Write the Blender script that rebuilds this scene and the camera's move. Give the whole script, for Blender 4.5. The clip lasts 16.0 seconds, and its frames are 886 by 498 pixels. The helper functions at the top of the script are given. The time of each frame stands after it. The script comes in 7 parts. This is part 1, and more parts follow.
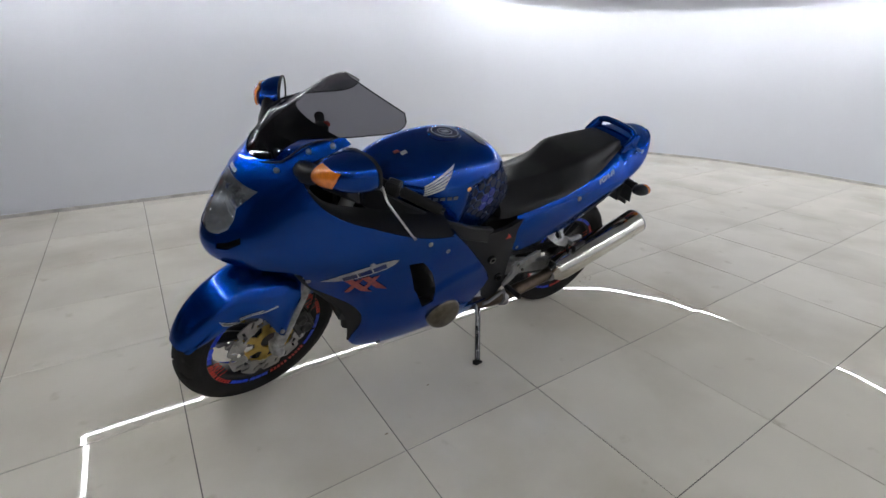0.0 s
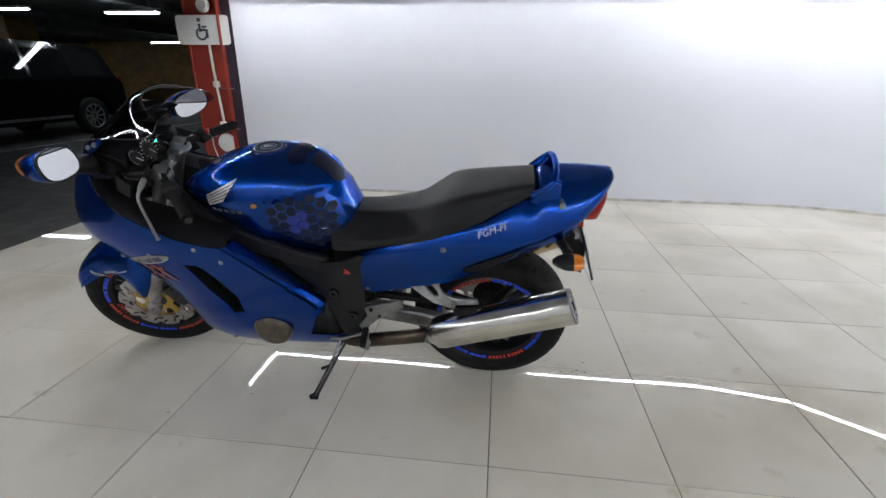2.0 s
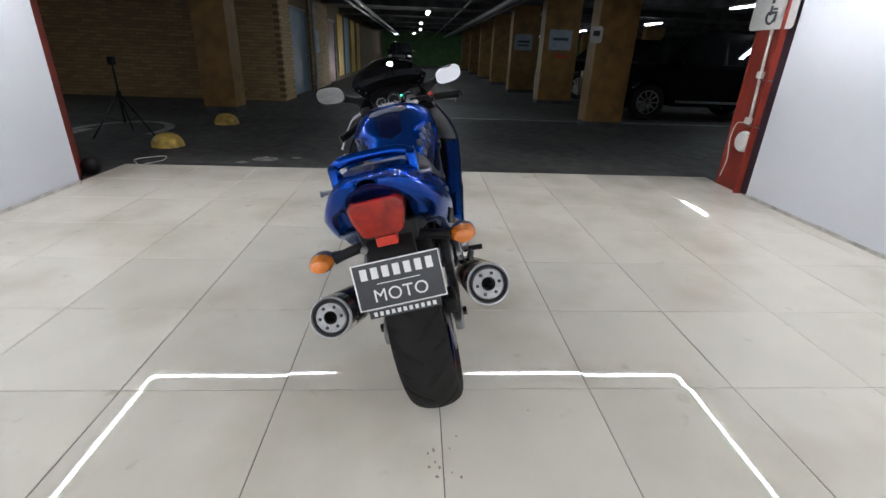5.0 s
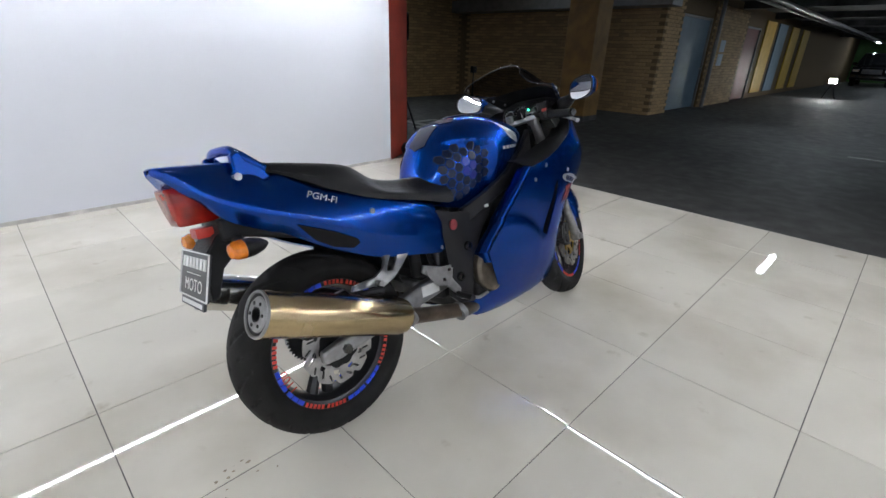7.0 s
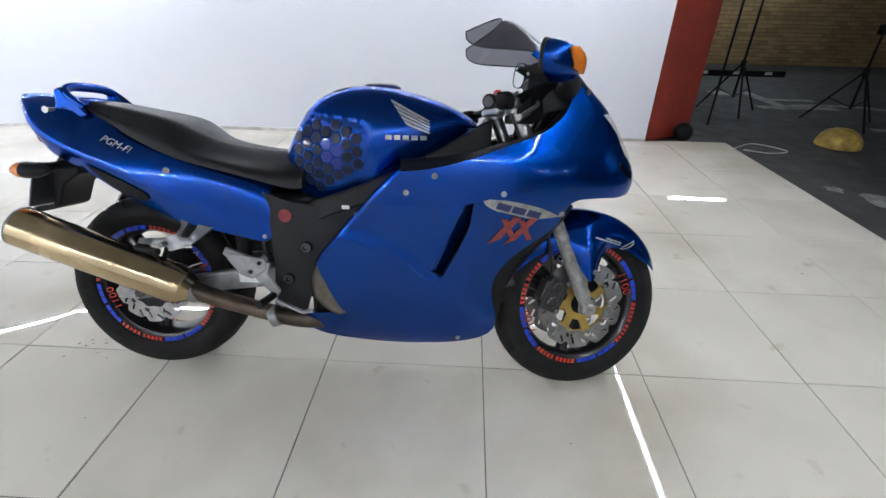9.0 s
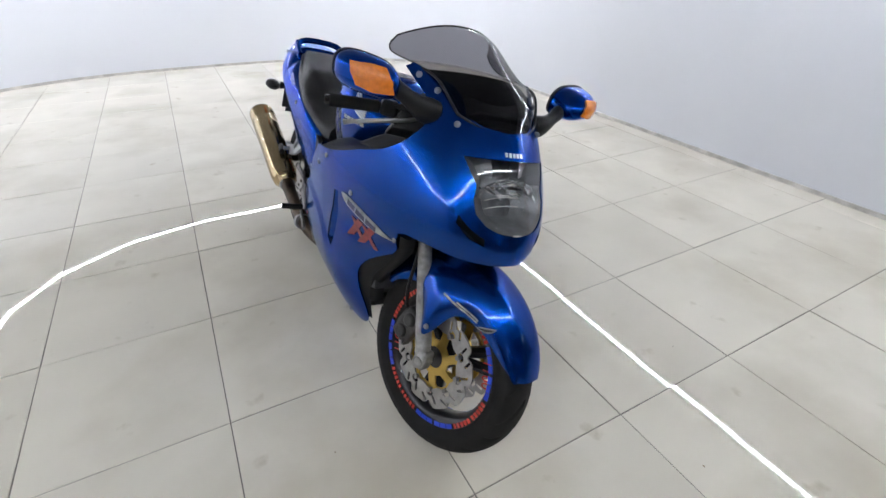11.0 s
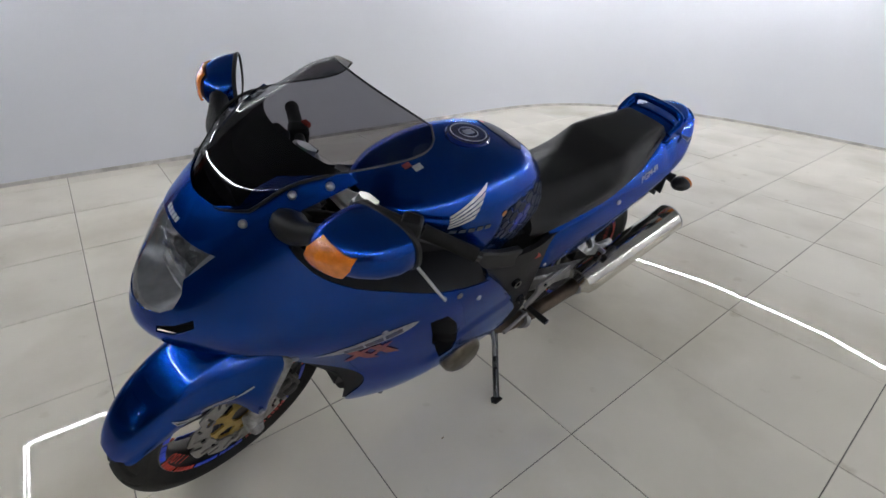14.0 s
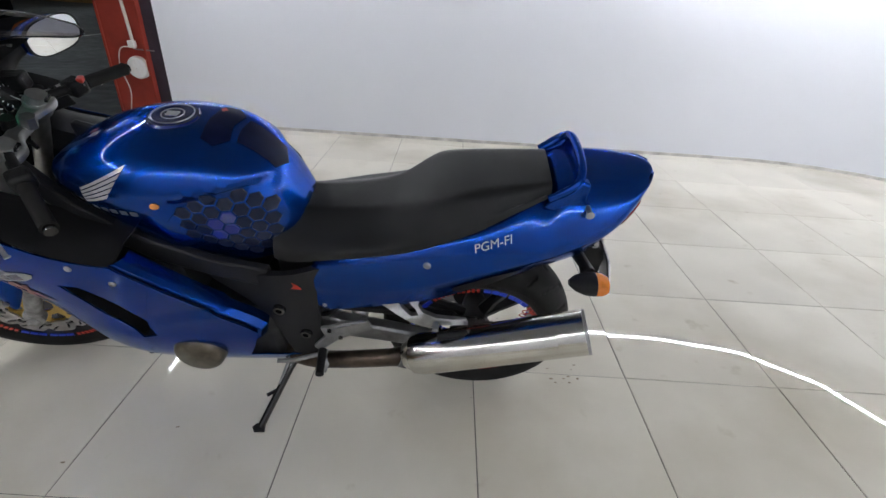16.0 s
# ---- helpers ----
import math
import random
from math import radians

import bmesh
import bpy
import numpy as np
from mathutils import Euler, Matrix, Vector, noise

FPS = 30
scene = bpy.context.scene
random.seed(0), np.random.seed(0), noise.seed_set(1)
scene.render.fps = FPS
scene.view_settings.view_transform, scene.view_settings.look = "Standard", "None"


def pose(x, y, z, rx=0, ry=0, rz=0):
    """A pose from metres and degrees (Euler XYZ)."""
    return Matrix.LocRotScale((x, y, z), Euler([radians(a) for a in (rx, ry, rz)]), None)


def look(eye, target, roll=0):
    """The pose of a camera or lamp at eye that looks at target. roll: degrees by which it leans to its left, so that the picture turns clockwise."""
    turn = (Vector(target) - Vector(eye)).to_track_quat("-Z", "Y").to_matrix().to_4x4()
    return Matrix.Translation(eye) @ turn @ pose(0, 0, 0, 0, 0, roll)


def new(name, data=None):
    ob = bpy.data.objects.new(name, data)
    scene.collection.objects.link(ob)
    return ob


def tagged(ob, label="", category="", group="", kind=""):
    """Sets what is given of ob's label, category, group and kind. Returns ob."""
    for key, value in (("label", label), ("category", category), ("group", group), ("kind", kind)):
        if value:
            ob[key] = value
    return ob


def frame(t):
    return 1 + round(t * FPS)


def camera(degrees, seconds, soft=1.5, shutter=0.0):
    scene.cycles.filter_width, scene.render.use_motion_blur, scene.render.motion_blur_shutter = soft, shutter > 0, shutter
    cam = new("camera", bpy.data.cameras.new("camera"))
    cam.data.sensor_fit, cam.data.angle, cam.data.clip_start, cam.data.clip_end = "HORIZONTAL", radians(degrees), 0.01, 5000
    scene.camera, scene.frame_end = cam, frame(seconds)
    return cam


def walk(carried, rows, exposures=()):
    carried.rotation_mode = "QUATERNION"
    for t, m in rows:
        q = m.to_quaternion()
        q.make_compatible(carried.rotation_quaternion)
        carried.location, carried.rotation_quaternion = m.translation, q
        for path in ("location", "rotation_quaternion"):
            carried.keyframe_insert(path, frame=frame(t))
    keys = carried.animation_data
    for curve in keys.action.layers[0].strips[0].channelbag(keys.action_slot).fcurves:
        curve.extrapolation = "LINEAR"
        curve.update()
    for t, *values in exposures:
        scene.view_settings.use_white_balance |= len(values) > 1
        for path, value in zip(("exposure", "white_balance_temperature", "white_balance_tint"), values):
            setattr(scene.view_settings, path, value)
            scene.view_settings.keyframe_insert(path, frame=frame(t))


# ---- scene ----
cam = camera(87.6, 16.0)

PATH = [
    (0, (1.161, 1.644, 1.22), (0.136, 0.104, 0.459), 0.9),
    (0.5, (0.79, 1.77, 1.228), (0.059, 0.043, 0.533), -1.3),
    (1, (0.362, 1.784, 1.234), (-0.094, -0.025, 0.512), 0.2),
    (1.5, (-0.145, 1.827, 1.207), (-0.246, -0.045, 0.511), 1.4),
    (2, (-0.587, 1.8, 1.214), (-0.363, -0.06, 0.516), 0.5),
    (2.5, (-0.999, 1.695, 1.23), (-0.462, -0.091, 0.508), 2.0),
    (3, (-1.461, 1.522, 1.225), (-0.509, -0.091, 0.524), 2.8),
    (3.5, (-1.724, 1.285, 1.234), (-0.461, -0.071, 0.481), 4.2),
    (4, (-1.905, 0.922, 1.23), (-0.354, -0.055, 0.429), 3.1),
    (4.5, (-2.024, 0.529, 1.237), (-0.264, -0.011, 0.458), 2.1),
    (5, (-2.046, 0.096, 1.214), (-0.21, -0.021, 0.43), 2.2),
    (5.2, (-2.01, -0.035, 1.232), (-0.155, 0.02, 0.45), 1.3),
    (6.25, (-1.71, -0.78, 1.237), (0.0, 0.10, 0.448), 1.6),
    (7.3, (-1.027, -1.262, 1.24), (0.125, 0.162, 0.437), 2.3),
    (7.5, (-0.867, -1.306, 1.234), (0.177, 0.196, 0.425), 2.8),
    (8, (-0.393, -1.354, 1.21), (0.348, 0.295, 0.355), 2.1),
    (8.5, (0.12, -1.391, 1.21), (0.415, 0.362, 0.293), 0.1),
    (9, (0.501, -1.319, 1.259), (0.422, 0.42, 0.274), 1.0),
    (9.5, (0.883, -1.166, 1.306), (0.455, 0.46, 0.223), 2.9),
    (9.7, (1.036, -1.143, 1.279), (0.48, 0.459, 0.219), 4.2),
    (10.75, (1.715, -0.63, 1.335), (0.365, 0.385, 0.262), 2.0),
    (11.8, (1.913, 0.03, 1.367), (0.232, 0.281, 0.312), 0.1),
    (12, (1.883, 0.164, 1.339), (0.175, 0.247, 0.302), 0.2),
    (12.5, (1.763, 0.442, 1.342), (0.089, 0.135, 0.293), 0.0),
    (13, (1.637, 0.794, 1.331), (0.06, 0.039, 0.361), 1.7),
    (13.5, (1.382, 0.997, 1.306), (0.006, -0.087, 0.341), 3.6),
    (14, (1.036, 1.148, 1.302), (-0.064, -0.210, 0.330), 2.0),
    (14.5, (0.652, 1.293, 1.295), (-0.204, -0.263, 0.373), 1.4),
    (15, (0.269, 1.321, 1.261), (-0.32, -0.354, 0.341), 4.1),
    (15.5, (-0.074, 1.347, 1.271), (-0.418, -0.367, 0.298), 2.7),
    (16, (-0.443, 1.356, 1.274), (-0.456, -0.394, 0.306), 3.9),
]
walk(cam, [(t, look(eye, target, roll)) for t, eye, target, roll in PATH],
     exposures=[(0, -0.1, 6450, 10), (1, 0.02, 6420, 10), (2, 0.1, 6400, 10), (3, 0.15, 6400, 10), (4, 0.36, 6420, 10), (5, 0.45, 6420, 10), (7.3, 0.52, 6250, 10),
                (9.7, 0.6, 6180, 10), (12, 0.25, 6450, 10), (13, 0.1, 6480, 10), (14, 0.0, 6480, 10), (14.5, 0.06, 6450, 10), (15.5, 0.18, 6400, 10), (16, 0.21, 6400, 10)])

# ---------------------------------------------------------------- world
world = bpy.data.worlds.new("world")
scene.world = world
world.use_nodes = True
world.node_tree.nodes["Background"].inputs[0].default_value = (0.5, 0.6, 0.8, 1)
world.node_tree.nodes["Background"].inputs[1].default_value = 0.012

LED_Z, LED_Y, LED_X = 2.05, 2.88, 2.08     # ring of light strips under the booth ceiling
LED_POWER, LED_REAR = 93.0, 156.0
GARAGE_POWER = 46.0

# ---------------------------------------------------------------- materials
from mathutils.bvhtree import BVHTree
from mathutils.geometry import delaunay_2d_cdt


def mat(name, color, rough=0.5, metal=0.0, coat=0.0, noise_scale=0.0, noise_amount=0.15, bump=0.0, bump_scale=200.0,
        rough_var=0.0, stain=0.0, stain_scale=1.5, random_var=0.0, emit=0.0, island=False):
    m = bpy.data.materials.new(name)
    m.use_nodes = True
    nt = m.node_tree
    b = nt.nodes["Principled BSDF"]
    b.inputs["Base Color"].default_value = (*color, 1)
    b.inputs["Roughness"].default_value = rough
    b.inputs["Metallic"].default_value = metal
    b.inputs["Coat Weight"].default_value = coat
    b.inputs["Coat Roughness"].default_value = 0.03
    if emit:
        b.inputs["Emission Color"].default_value = (*color, 1)
        b.inputs["Emission Strength"].default_value = emit
    tc = nt.nodes.new("ShaderNodeTexCoord")
    last = None

    def scaled(fac_socket, lo, hi):
        r = nt.nodes.new("ShaderNodeMapRange")
        r.inputs["From Min"].default_value, r.inputs["From Max"].default_value = 0.3, 0.7
        r.inputs["To Min"].default_value, r.inputs["To Max"].default_value = lo, hi
        nt.links.new(fac_socket, r.inputs["Value"])
        return r.outputs["Result"]

    def tex(scale, detail=4.0):
        n = nt.nodes.new("ShaderNodeTexNoise")
        n.inputs["Scale"].default_value, n.inputs["Detail"].default_value = scale, detail
        nt.links.new(tc.outputs["Object"], n.inputs["Vector"])
        return n.outputs["Fac"]

    factors = []
    if noise_scale:
        factors.append(scaled(tex(noise_scale), 1 - noise_amount, 1 + noise_amount))
    if stain:
        factors.append(scaled(tex(stain_scale, 6.0), 1 - stain, 1.0 + 0.3 * stain))
    if random_var:
        oi = nt.nodes.new("ShaderNodeObjectInfo")
        r = nt.nodes.new("ShaderNodeMapRange")
        r.inputs["To Min"].default_value, r.inputs["To Max"].default_value = 1 - random_var, 1 + random_var
        nt.links.new(oi.outputs["Random"], r.inputs["Value"])
        factors.append(r.outputs["Result"])
    if island:
        g = nt.nodes.new("ShaderNodeNewGeometry")
        r = nt.nodes.new("ShaderNodeMapRange")
        r.inputs["To Min"].default_value, r.inputs["To Max"].default_value = 0.75, 1.25
        nt.links.new(g.outputs["Random Per Island"], r.inputs["Value"])
        factors.append(r.outputs["Result"])
    for f in factors:
        if last is None:
            last = f
        else:
            mu = nt.nodes.new("ShaderNodeMath")
            mu.operation = "MULTIPLY"
            nt.links.new(last, mu.inputs[0]), nt.links.new(f, mu.inputs[1])
            last = mu.outputs[0]
    if last is not None:
        v = nt.nodes.new("ShaderNodeVectorMath")
        v.operation = "SCALE"
        v.inputs[0].default_value = color
        nt.links.new(last, v.inputs["Scale"])
        nt.links.new(v.outputs["Vector"], b.inputs["Base Color"])
    if rough_var:
        nt.links.new(scaled(tex(6.0), max(0.01, rough - rough_var), rough + rough_var), b.inputs["Roughness"])
    if bump:
        bn = nt.nodes.new("ShaderNodeBump")
        bn.inputs["Strength"].default_value = bump
        bn.inputs["Distance"].default_value = 0.002
        nt.links.new(tex(bump_scale, 3.0), bn.inputs["Height"])
        nt.links.new(bn.outputs["Normal"], b.inputs["Normal"])
    return m


def glass(name, color, rough=0.02, mix=0.03, edge=0.6):
    """Thin tinted pane: part clear tint, part gloss."""
    m = bpy.data.materials.new(name)
    m.use_nodes = True
    nt = m.node_tree
    nt.nodes.remove(nt.nodes["Principled BSDF"])
    out = nt.nodes["Material Output"]
    tr = nt.nodes.new("ShaderNodeBsdfTransparent")
    tr.inputs["Color"].default_value = (*color, 1)
    gl = nt.nodes.new("ShaderNodeBsdfGlossy")
    gl.inputs["Roughness"].default_value = rough
    gl.inputs["Color"].default_value = (1, 1, 1, 1)
    lw = nt.nodes.new("ShaderNodeLayerWeight")
    lw.inputs["Blend"].default_value = 0.5
    pw = nt.nodes.new("ShaderNodeMath")
    pw.operation = "POWER"
    pw.inputs[1].default_value = 4.0
    nt.links.new(lw.outputs["Facing"], pw.inputs[0])
    fr = nt.nodes.new("ShaderNodeMath")
    fr.operation = "MULTIPLY_ADD"
    fr.inputs[1].default_value, fr.inputs[2].default_value = edge, mix
    nt.links.new(pw.outputs[0], fr.inputs[0])
    mx = nt.nodes.new("ShaderNodeMixShader")
    nt.links.new(fr.outputs[0], mx.inputs[0])
    nt.links.new(tr.outputs[0], mx.inputs[1])
    nt.links.new(gl.outputs[0], mx.inputs[2])
    nt.links.new(mx.outputs[0], out.inputs["Surface"])
    return m


M_BLUE = mat("blue_paint", (0.002, 0.043, 0.265), 0.26, 0.92, 0.58, noise_scale=900, noise_amount=0.3)
M_BLUE.node_tree.nodes["Principled BSDF"].inputs["Coat IOR"].default_value = 1.41
M_BLUE.node_tree.nodes["Principled BSDF"].inputs["Coat Roughness"].default_value = 0.01
M_BLUE.node_tree.nodes["Principled BSDF"].inputs["Specular Tint"].default_value = (0.2, 0.45, 0.9, 1)
M_BLUE.node_tree.nodes["Principled BSDF"].inputs["Specular IOR Level"].default_value = 0.0
M_BLUE_DARK = mat("dark_blue_vinyl", (0.008, 0.02, 0.12), 0.25, 0.2, 0.6, noise_scale=60)
M_BLACK = mat("black_plastic", (0.009, 0.009, 0.0095), 0.45, bump=0.3, bump_scale=900, noise_scale=20)
M_BLACK_GLOSS = mat("black_gloss", (0.008, 0.008, 0.009), 0.15, coat=0.6, noise_scale=15)
M_GREY_PLASTIC = mat("grey_plastic", (0.013, 0.013, 0.0145), 0.45, bump=0.25, bump_scale=1200, noise_scale=12)
M_SEAT = mat("black_vinyl", (0.012, 0.012, 0.013), 0.42, bump=0.5, bump_scale=700, noise_scale=8, rough_var=0.08)
M_RUBBER = mat("tyre_rubber", (0.010, 0.0095, 0.009), 0.75, bump=0.35, bump_scale=300, noise_scale=14, noise_amount=0.35)
M_LINER = mat("matt_black_liner", (0.004, 0.004, 0.0045), 0.6, noise_scale=20)
M_INNER = mat("matt_black_panel", (0.006, 0.006, 0.0065), 0.55, bump=0.25, bump_scale=1000, noise_scale=15)
for m_dark in (M_BLACK, M_GREY_PLASTIC, M_SEAT, M_RUBBER, M_LINER, M_INNER):
    m_dark.node_tree.nodes["Principled BSDF"].inputs["Specular IOR Level"].default_value = 0.24
M_RIM = mat("black_rim", (0.01, 0.01, 0.012), 0.3, 0.2, 0.4, noise_scale=12)
M_ALU = mat("brushed_aluminium", (0.30, 0.30, 0.30), 0.42, 0.85, noise_scale=25, noise_amount=0.25, rough_var=0.1)
M_FORK = mat("dusty_fork_grey", (0.27, 0.265, 0.255), 0.5, 0.35, noise_scale=45, noise_amount=0.35, bump=0.15, bump_scale=400)
M_CALIPER = mat("dusty_caliper_black", (0.022, 0.021, 0.02), 0.5, noise_scale=60, noise_amount=0.5, bump=0.3, bump_scale=500)
M_STEEL = mat("polished_steel", (0.62, 0.6, 0.55), 0.16, 1.0, noise_scale=9, noise_amount=0.1, rough_var=0.06)
M_STEEL_GOLD = mat("heat_tinted_steel", (0.50, 0.39, 0.23), 0.22, 1.0, noise_scale=6, noise_amount=0.18, rough_var=0.06)
M_PIPE = mat("burnt_pipe", (0.105, 0.08, 0.06), 0.38, 0.85, noise_scale=11, noise_amount=0.6, rough_var=0.1)
M_DISC = mat("brake_disc_steel", (0.38, 0.37, 0.36), 0.28, 0.95, noise_scale=40, noise_amount=0.15)
M_GOLD = mat("gold_anodised", (0.55, 0.38, 0.1), 0.35, 0.9, noise_scale=30)
M_BRONZE = mat("engine_cover", (0.13, 0.112, 0.085), 0.38, 0.75, noise_scale=40, noise_amount=0.25, rough_var=0.1)
M_ENGINE = mat("engine_dark", (0.03, 0.03, 0.032), 0.6, 0.3, noise_scale=20, noise_amount=0.4)
M_AMBER = mat("amber_lens", (0.62, 0.17, 0.012), 0.18, coat=0.5, noise_scale=80, bump=0.6, bump_scale=250)
M_RED_LENS = mat("red_lens", (0.25, 0.008, 0.004), 0.15, coat=0.2, noise_scale=25, noise_amount=0.3)
M_RED = mat("red_vinyl", (0.5, 0.035, 0.02), 0.35, noise_scale=50)
M_BLUE_TAPE = mat("blue_tape", (0.01, 0.05, 0.55), 0.35, noise_scale=50)
M_SILVER = mat("silver_decal", (0.48, 0.49, 0.48), 0.3, 0.5, noise_scale=50)
M_DECAL_DARK = mat("dark_decal", (0.05, 0.06, 0.07), 0.35, noise_scale=60)
M_WHITE = mat("white_vinyl", (0.75, 0.75, 0.73), 0.4, noise_scale=40, noise_amount=0.06)
M_PLATE = mat("plate_black", (0.03, 0.032, 0.036), 0.35, noise_scale=25)
M_HEX = mat("knee_pad_gel", (0.006, 0.010, 0.028), 0.3, coat=0.15, noise_scale=40, island=True)
M_HEX.node_tree.nodes["Principled BSDF"].inputs["Specular IOR Level"].default_value = 0.2
M_HEX_BLUE = mat("blue_gel", (0.006, 0.015, 0.2), 0.3, coat=0.4, noise_scale=40)
M_DULL_SILVER = mat("dull_silver_decal", (0.30, 0.31, 0.30), 0.35, 0.5, noise_scale=60, noise_amount=0.25)
M_RED_SIDE = mat("faded_red_vinyl", (0.22, 0.03, 0.024), 0.4, noise_scale=70, noise_amount=0.3)
M_LEVER = mat("worn_lever", (0.5, 0.5, 0.49), 0.32, 0.9, noise_scale=40)
M_TANK_PAD = mat("tank_pad_gel", (0.003, 0.006, 0.03), 0.4, noise_scale=30)
M_TANK_PAD.node_tree.nodes["Principled BSDF"].inputs["Specular IOR Level"].default_value = 0.12
M_RED_DULL = mat("dull_red_badge", (0.22, 0.025, 0.03), 0.4, noise_scale=60)
M_LAMP_BOWL = mat("lamp_housing", (0.17, 0.173, 0.178), 0.38, 0.5, noise_scale=25, noise_amount=0.3)
M_MIRROR = mat("mirror_glass", (0.85, 0.86, 0.87), 0.02, 1.0)
M_REFLECTOR = mat("lamp_reflector", (0.9, 0.9, 0.91), 0.16, 0.9, noise_scale=40, noise_amount=0.3)
M_SCREEN = glass("smoked_screen", (0.26, 0.255, 0.275), 0.0, 0.03, 0.28)
M_SCREEN_LIP = mat("screen_lip", (0.03, 0.03, 0.035), 0.12, coat=0.5, noise_scale=20)
M_LENS = glass("clear_lens", (0.93, 0.94, 0.95), 0.0, 0.04)
M_YELLOW = mat("yellow_sticker", (0.5, 0.22, 0.06), 0.4, noise_scale=60)
M_GREEN_LAMP = mat("green_indicator", (0.05, 1.0, 0.5), 0.4, emit=6.0)

M_TILE = mat("porcelain_tile", (0.70, 0.662, 0.575), 0.005, noise_scale=2.5, noise_amount=0.025, stain=0.06, stain_scale=1.1,
             random_var=0.03, rough_var=0.003)


def add_warp(m, scale, strength):
    """Long shallow waves over a polished surface."""
    nt = m.node_tree
    ge = nt.nodes.new("ShaderNodeNewGeometry")
    n = nt.nodes.new("ShaderNodeTexNoise")
    n.inputs["Scale"].default_value, n.inputs["Detail"].default_value = scale, 0.0
    nt.links.new(ge.outputs["Position"], n.inputs["Vector"])
    b = nt.nodes.new("ShaderNodeBump")
    b.inputs["Strength"].default_value, b.inputs["Distance"].default_value = strength, 0.002
    nt.links.new(n.outputs["Fac"], b.inputs["Height"])
    nt.links.new(b.outputs["Normal"], nt.nodes["Principled BSDF"].inputs["Normal"])
    nt.nodes["Principled BSDF"].inputs["Specular IOR Level"].default_value = 0.32


add_warp(M_TILE, 2.6, 0.10)


def add_stain(m, color, scale, lo, hi):
    """Blends a second colour into a material in soft irregular patches."""
    nt = m.node_tree
    b = nt.nodes["Principled BSDF"]
    old = b.inputs["Base Color"].links[0].from_socket
    tc = nt.nodes.new("ShaderNodeTexCoord")
    oi = nt.nodes.new("ShaderNodeObjectInfo")
    ad = nt.nodes.new("ShaderNodeVectorMath")
    nt.links.new(tc.outputs["Object"], ad.inputs[0]), nt.links.new(oi.outputs["Location"], ad.inputs[1])
    n = nt.nodes.new("ShaderNodeTexNoise")
    n.inputs["Scale"].default_value, n.inputs["Detail"].default_value = scale, 5.0
    nt.links.new(ad.outputs[0], n.inputs["Vector"])
    r = nt.nodes.new("ShaderNodeMapRange")
    r.inputs["From Min"].default_value, r.inputs["From Max"].default_value = lo, hi
    nt.links.new(n.outputs["Fac"], r.inputs["Value"])
    mx = nt.nodes.new("ShaderNodeMix")
    mx.data_type = "RGBA"
    nt.links.new(r.outputs["Result"], mx.inputs[0])
    nt.links.new(old, mx.inputs[6])
    mx.inputs[7].default_value = (*color, 1)
    nt.links.new(mx.outputs[2], b.inputs["Base Color"])


add_stain(M_TILE, (0.52, 0.48, 0.39), 1.3, 0.48, 0.75)
add_stain(M_TILE, (0.42, 0.37, 0.27), 7.0, 0.66, 0.84)
M_DIRT = mat("dry_dirt", (0.30, 0.25, 0.18), 0.9, noise_scale=200, noise_amount=0.4)
M_GROUT = mat("grout", (0.16, 0.15, 0.135), 0.85, noise_scale=30, noise_amount=0.3)
M_WALL = mat("white_wall", (0.748, 0.765, 0.822), 0.55, noise_scale=1.2, noise_amount=0.015, bump=0.05, bump_scale=40)
M_SKIRT = mat("skirting", (0.55, 0.53, 0.51), 0.6, noise_scale=8, noise_amount=0.3)
M_CEIL = mat("booth_ceiling", (0.24, 0.245, 0.25), 0.8, noise_scale=3, noise_amount=0.2)
M_ASPHALT = mat("asphalt", (0.068, 0.067, 0.065), 0.7, noise_scale=120, noise_amount=0.35, stain=0.45, stain_scale=0.7, bump=0.6,
                bump_scale=160, rough_var=0.12)
M_CONCRETE = mat("dark_concrete", (0.07, 0.07, 0.07), 0.85, noise_scale=3, noise_amount=0.3, stain=0.4)
M_BRICK = mat("ochre_brick", (0.36, 0.235, 0.11), 0.7, noise_scale=25, noise_amount=0.15, random_var=0.12, island=True)
M_MORTAR = mat("mortar", (0.15, 0.10, 0.05), 0.85, noise_scale=20)
M_PILLAR = mat("ochre_paint", (0.25, 0.135, 0.035), 0.55, noise_scale=4, noise_amount=0.15, stain=0.3, stain_scale=2.0, bump=0.15, bump_scale=30)
M_DOME = mat("yellow_paint", (0.5, 0.34, 0.07), 0.6, noise_scale=12, noise_amount=0.3, stain=0.4, stain_scale=6)
M_RED_POST = mat("red_paint", (0.30, 0.035, 0.02), 0.5, noise_scale=6, noise_amount=0.12, stain=0.25, stain_scale=4)
# shade between post and wall end, put into a dark purple colour
M_SHADED_EDGE = mat("shaded_edge", (0.028, 0.02, 0.03), 0.5, noise_scale=6, noise_amount=0.3)
M_DOOR_BLUE = mat("blue_grey_door", (0.12, 0.19, 0.26), 0.5, noise_scale=5, noise_amount=0.1, stain=0.2)
M_DOOR_RED = mat("dark_red_door", (0.16, 0.03, 0.025), 0.5, noise_scale=5, noise_amount=0.1)
M_CURTAIN = mat("yellow_sheet", (0.6, 0.38, 0.06), 0.6, noise_scale=5, noise_amount=0.1)
M_GREEN_WALL = mat("green_wall", (0.1, 0.22, 0.07), 0.7, noise_scale=2, noise_amount=0.2)
M_PIPE_GREY = mat("grey_pipe", (0.2, 0.2, 0.2), 0.4, 0.6, noise_scale=8)
M_CAR = mat("black_car_paint", (0.004, 0.004, 0.005), 0.15, 0.2, 1.0, noise_scale=20)
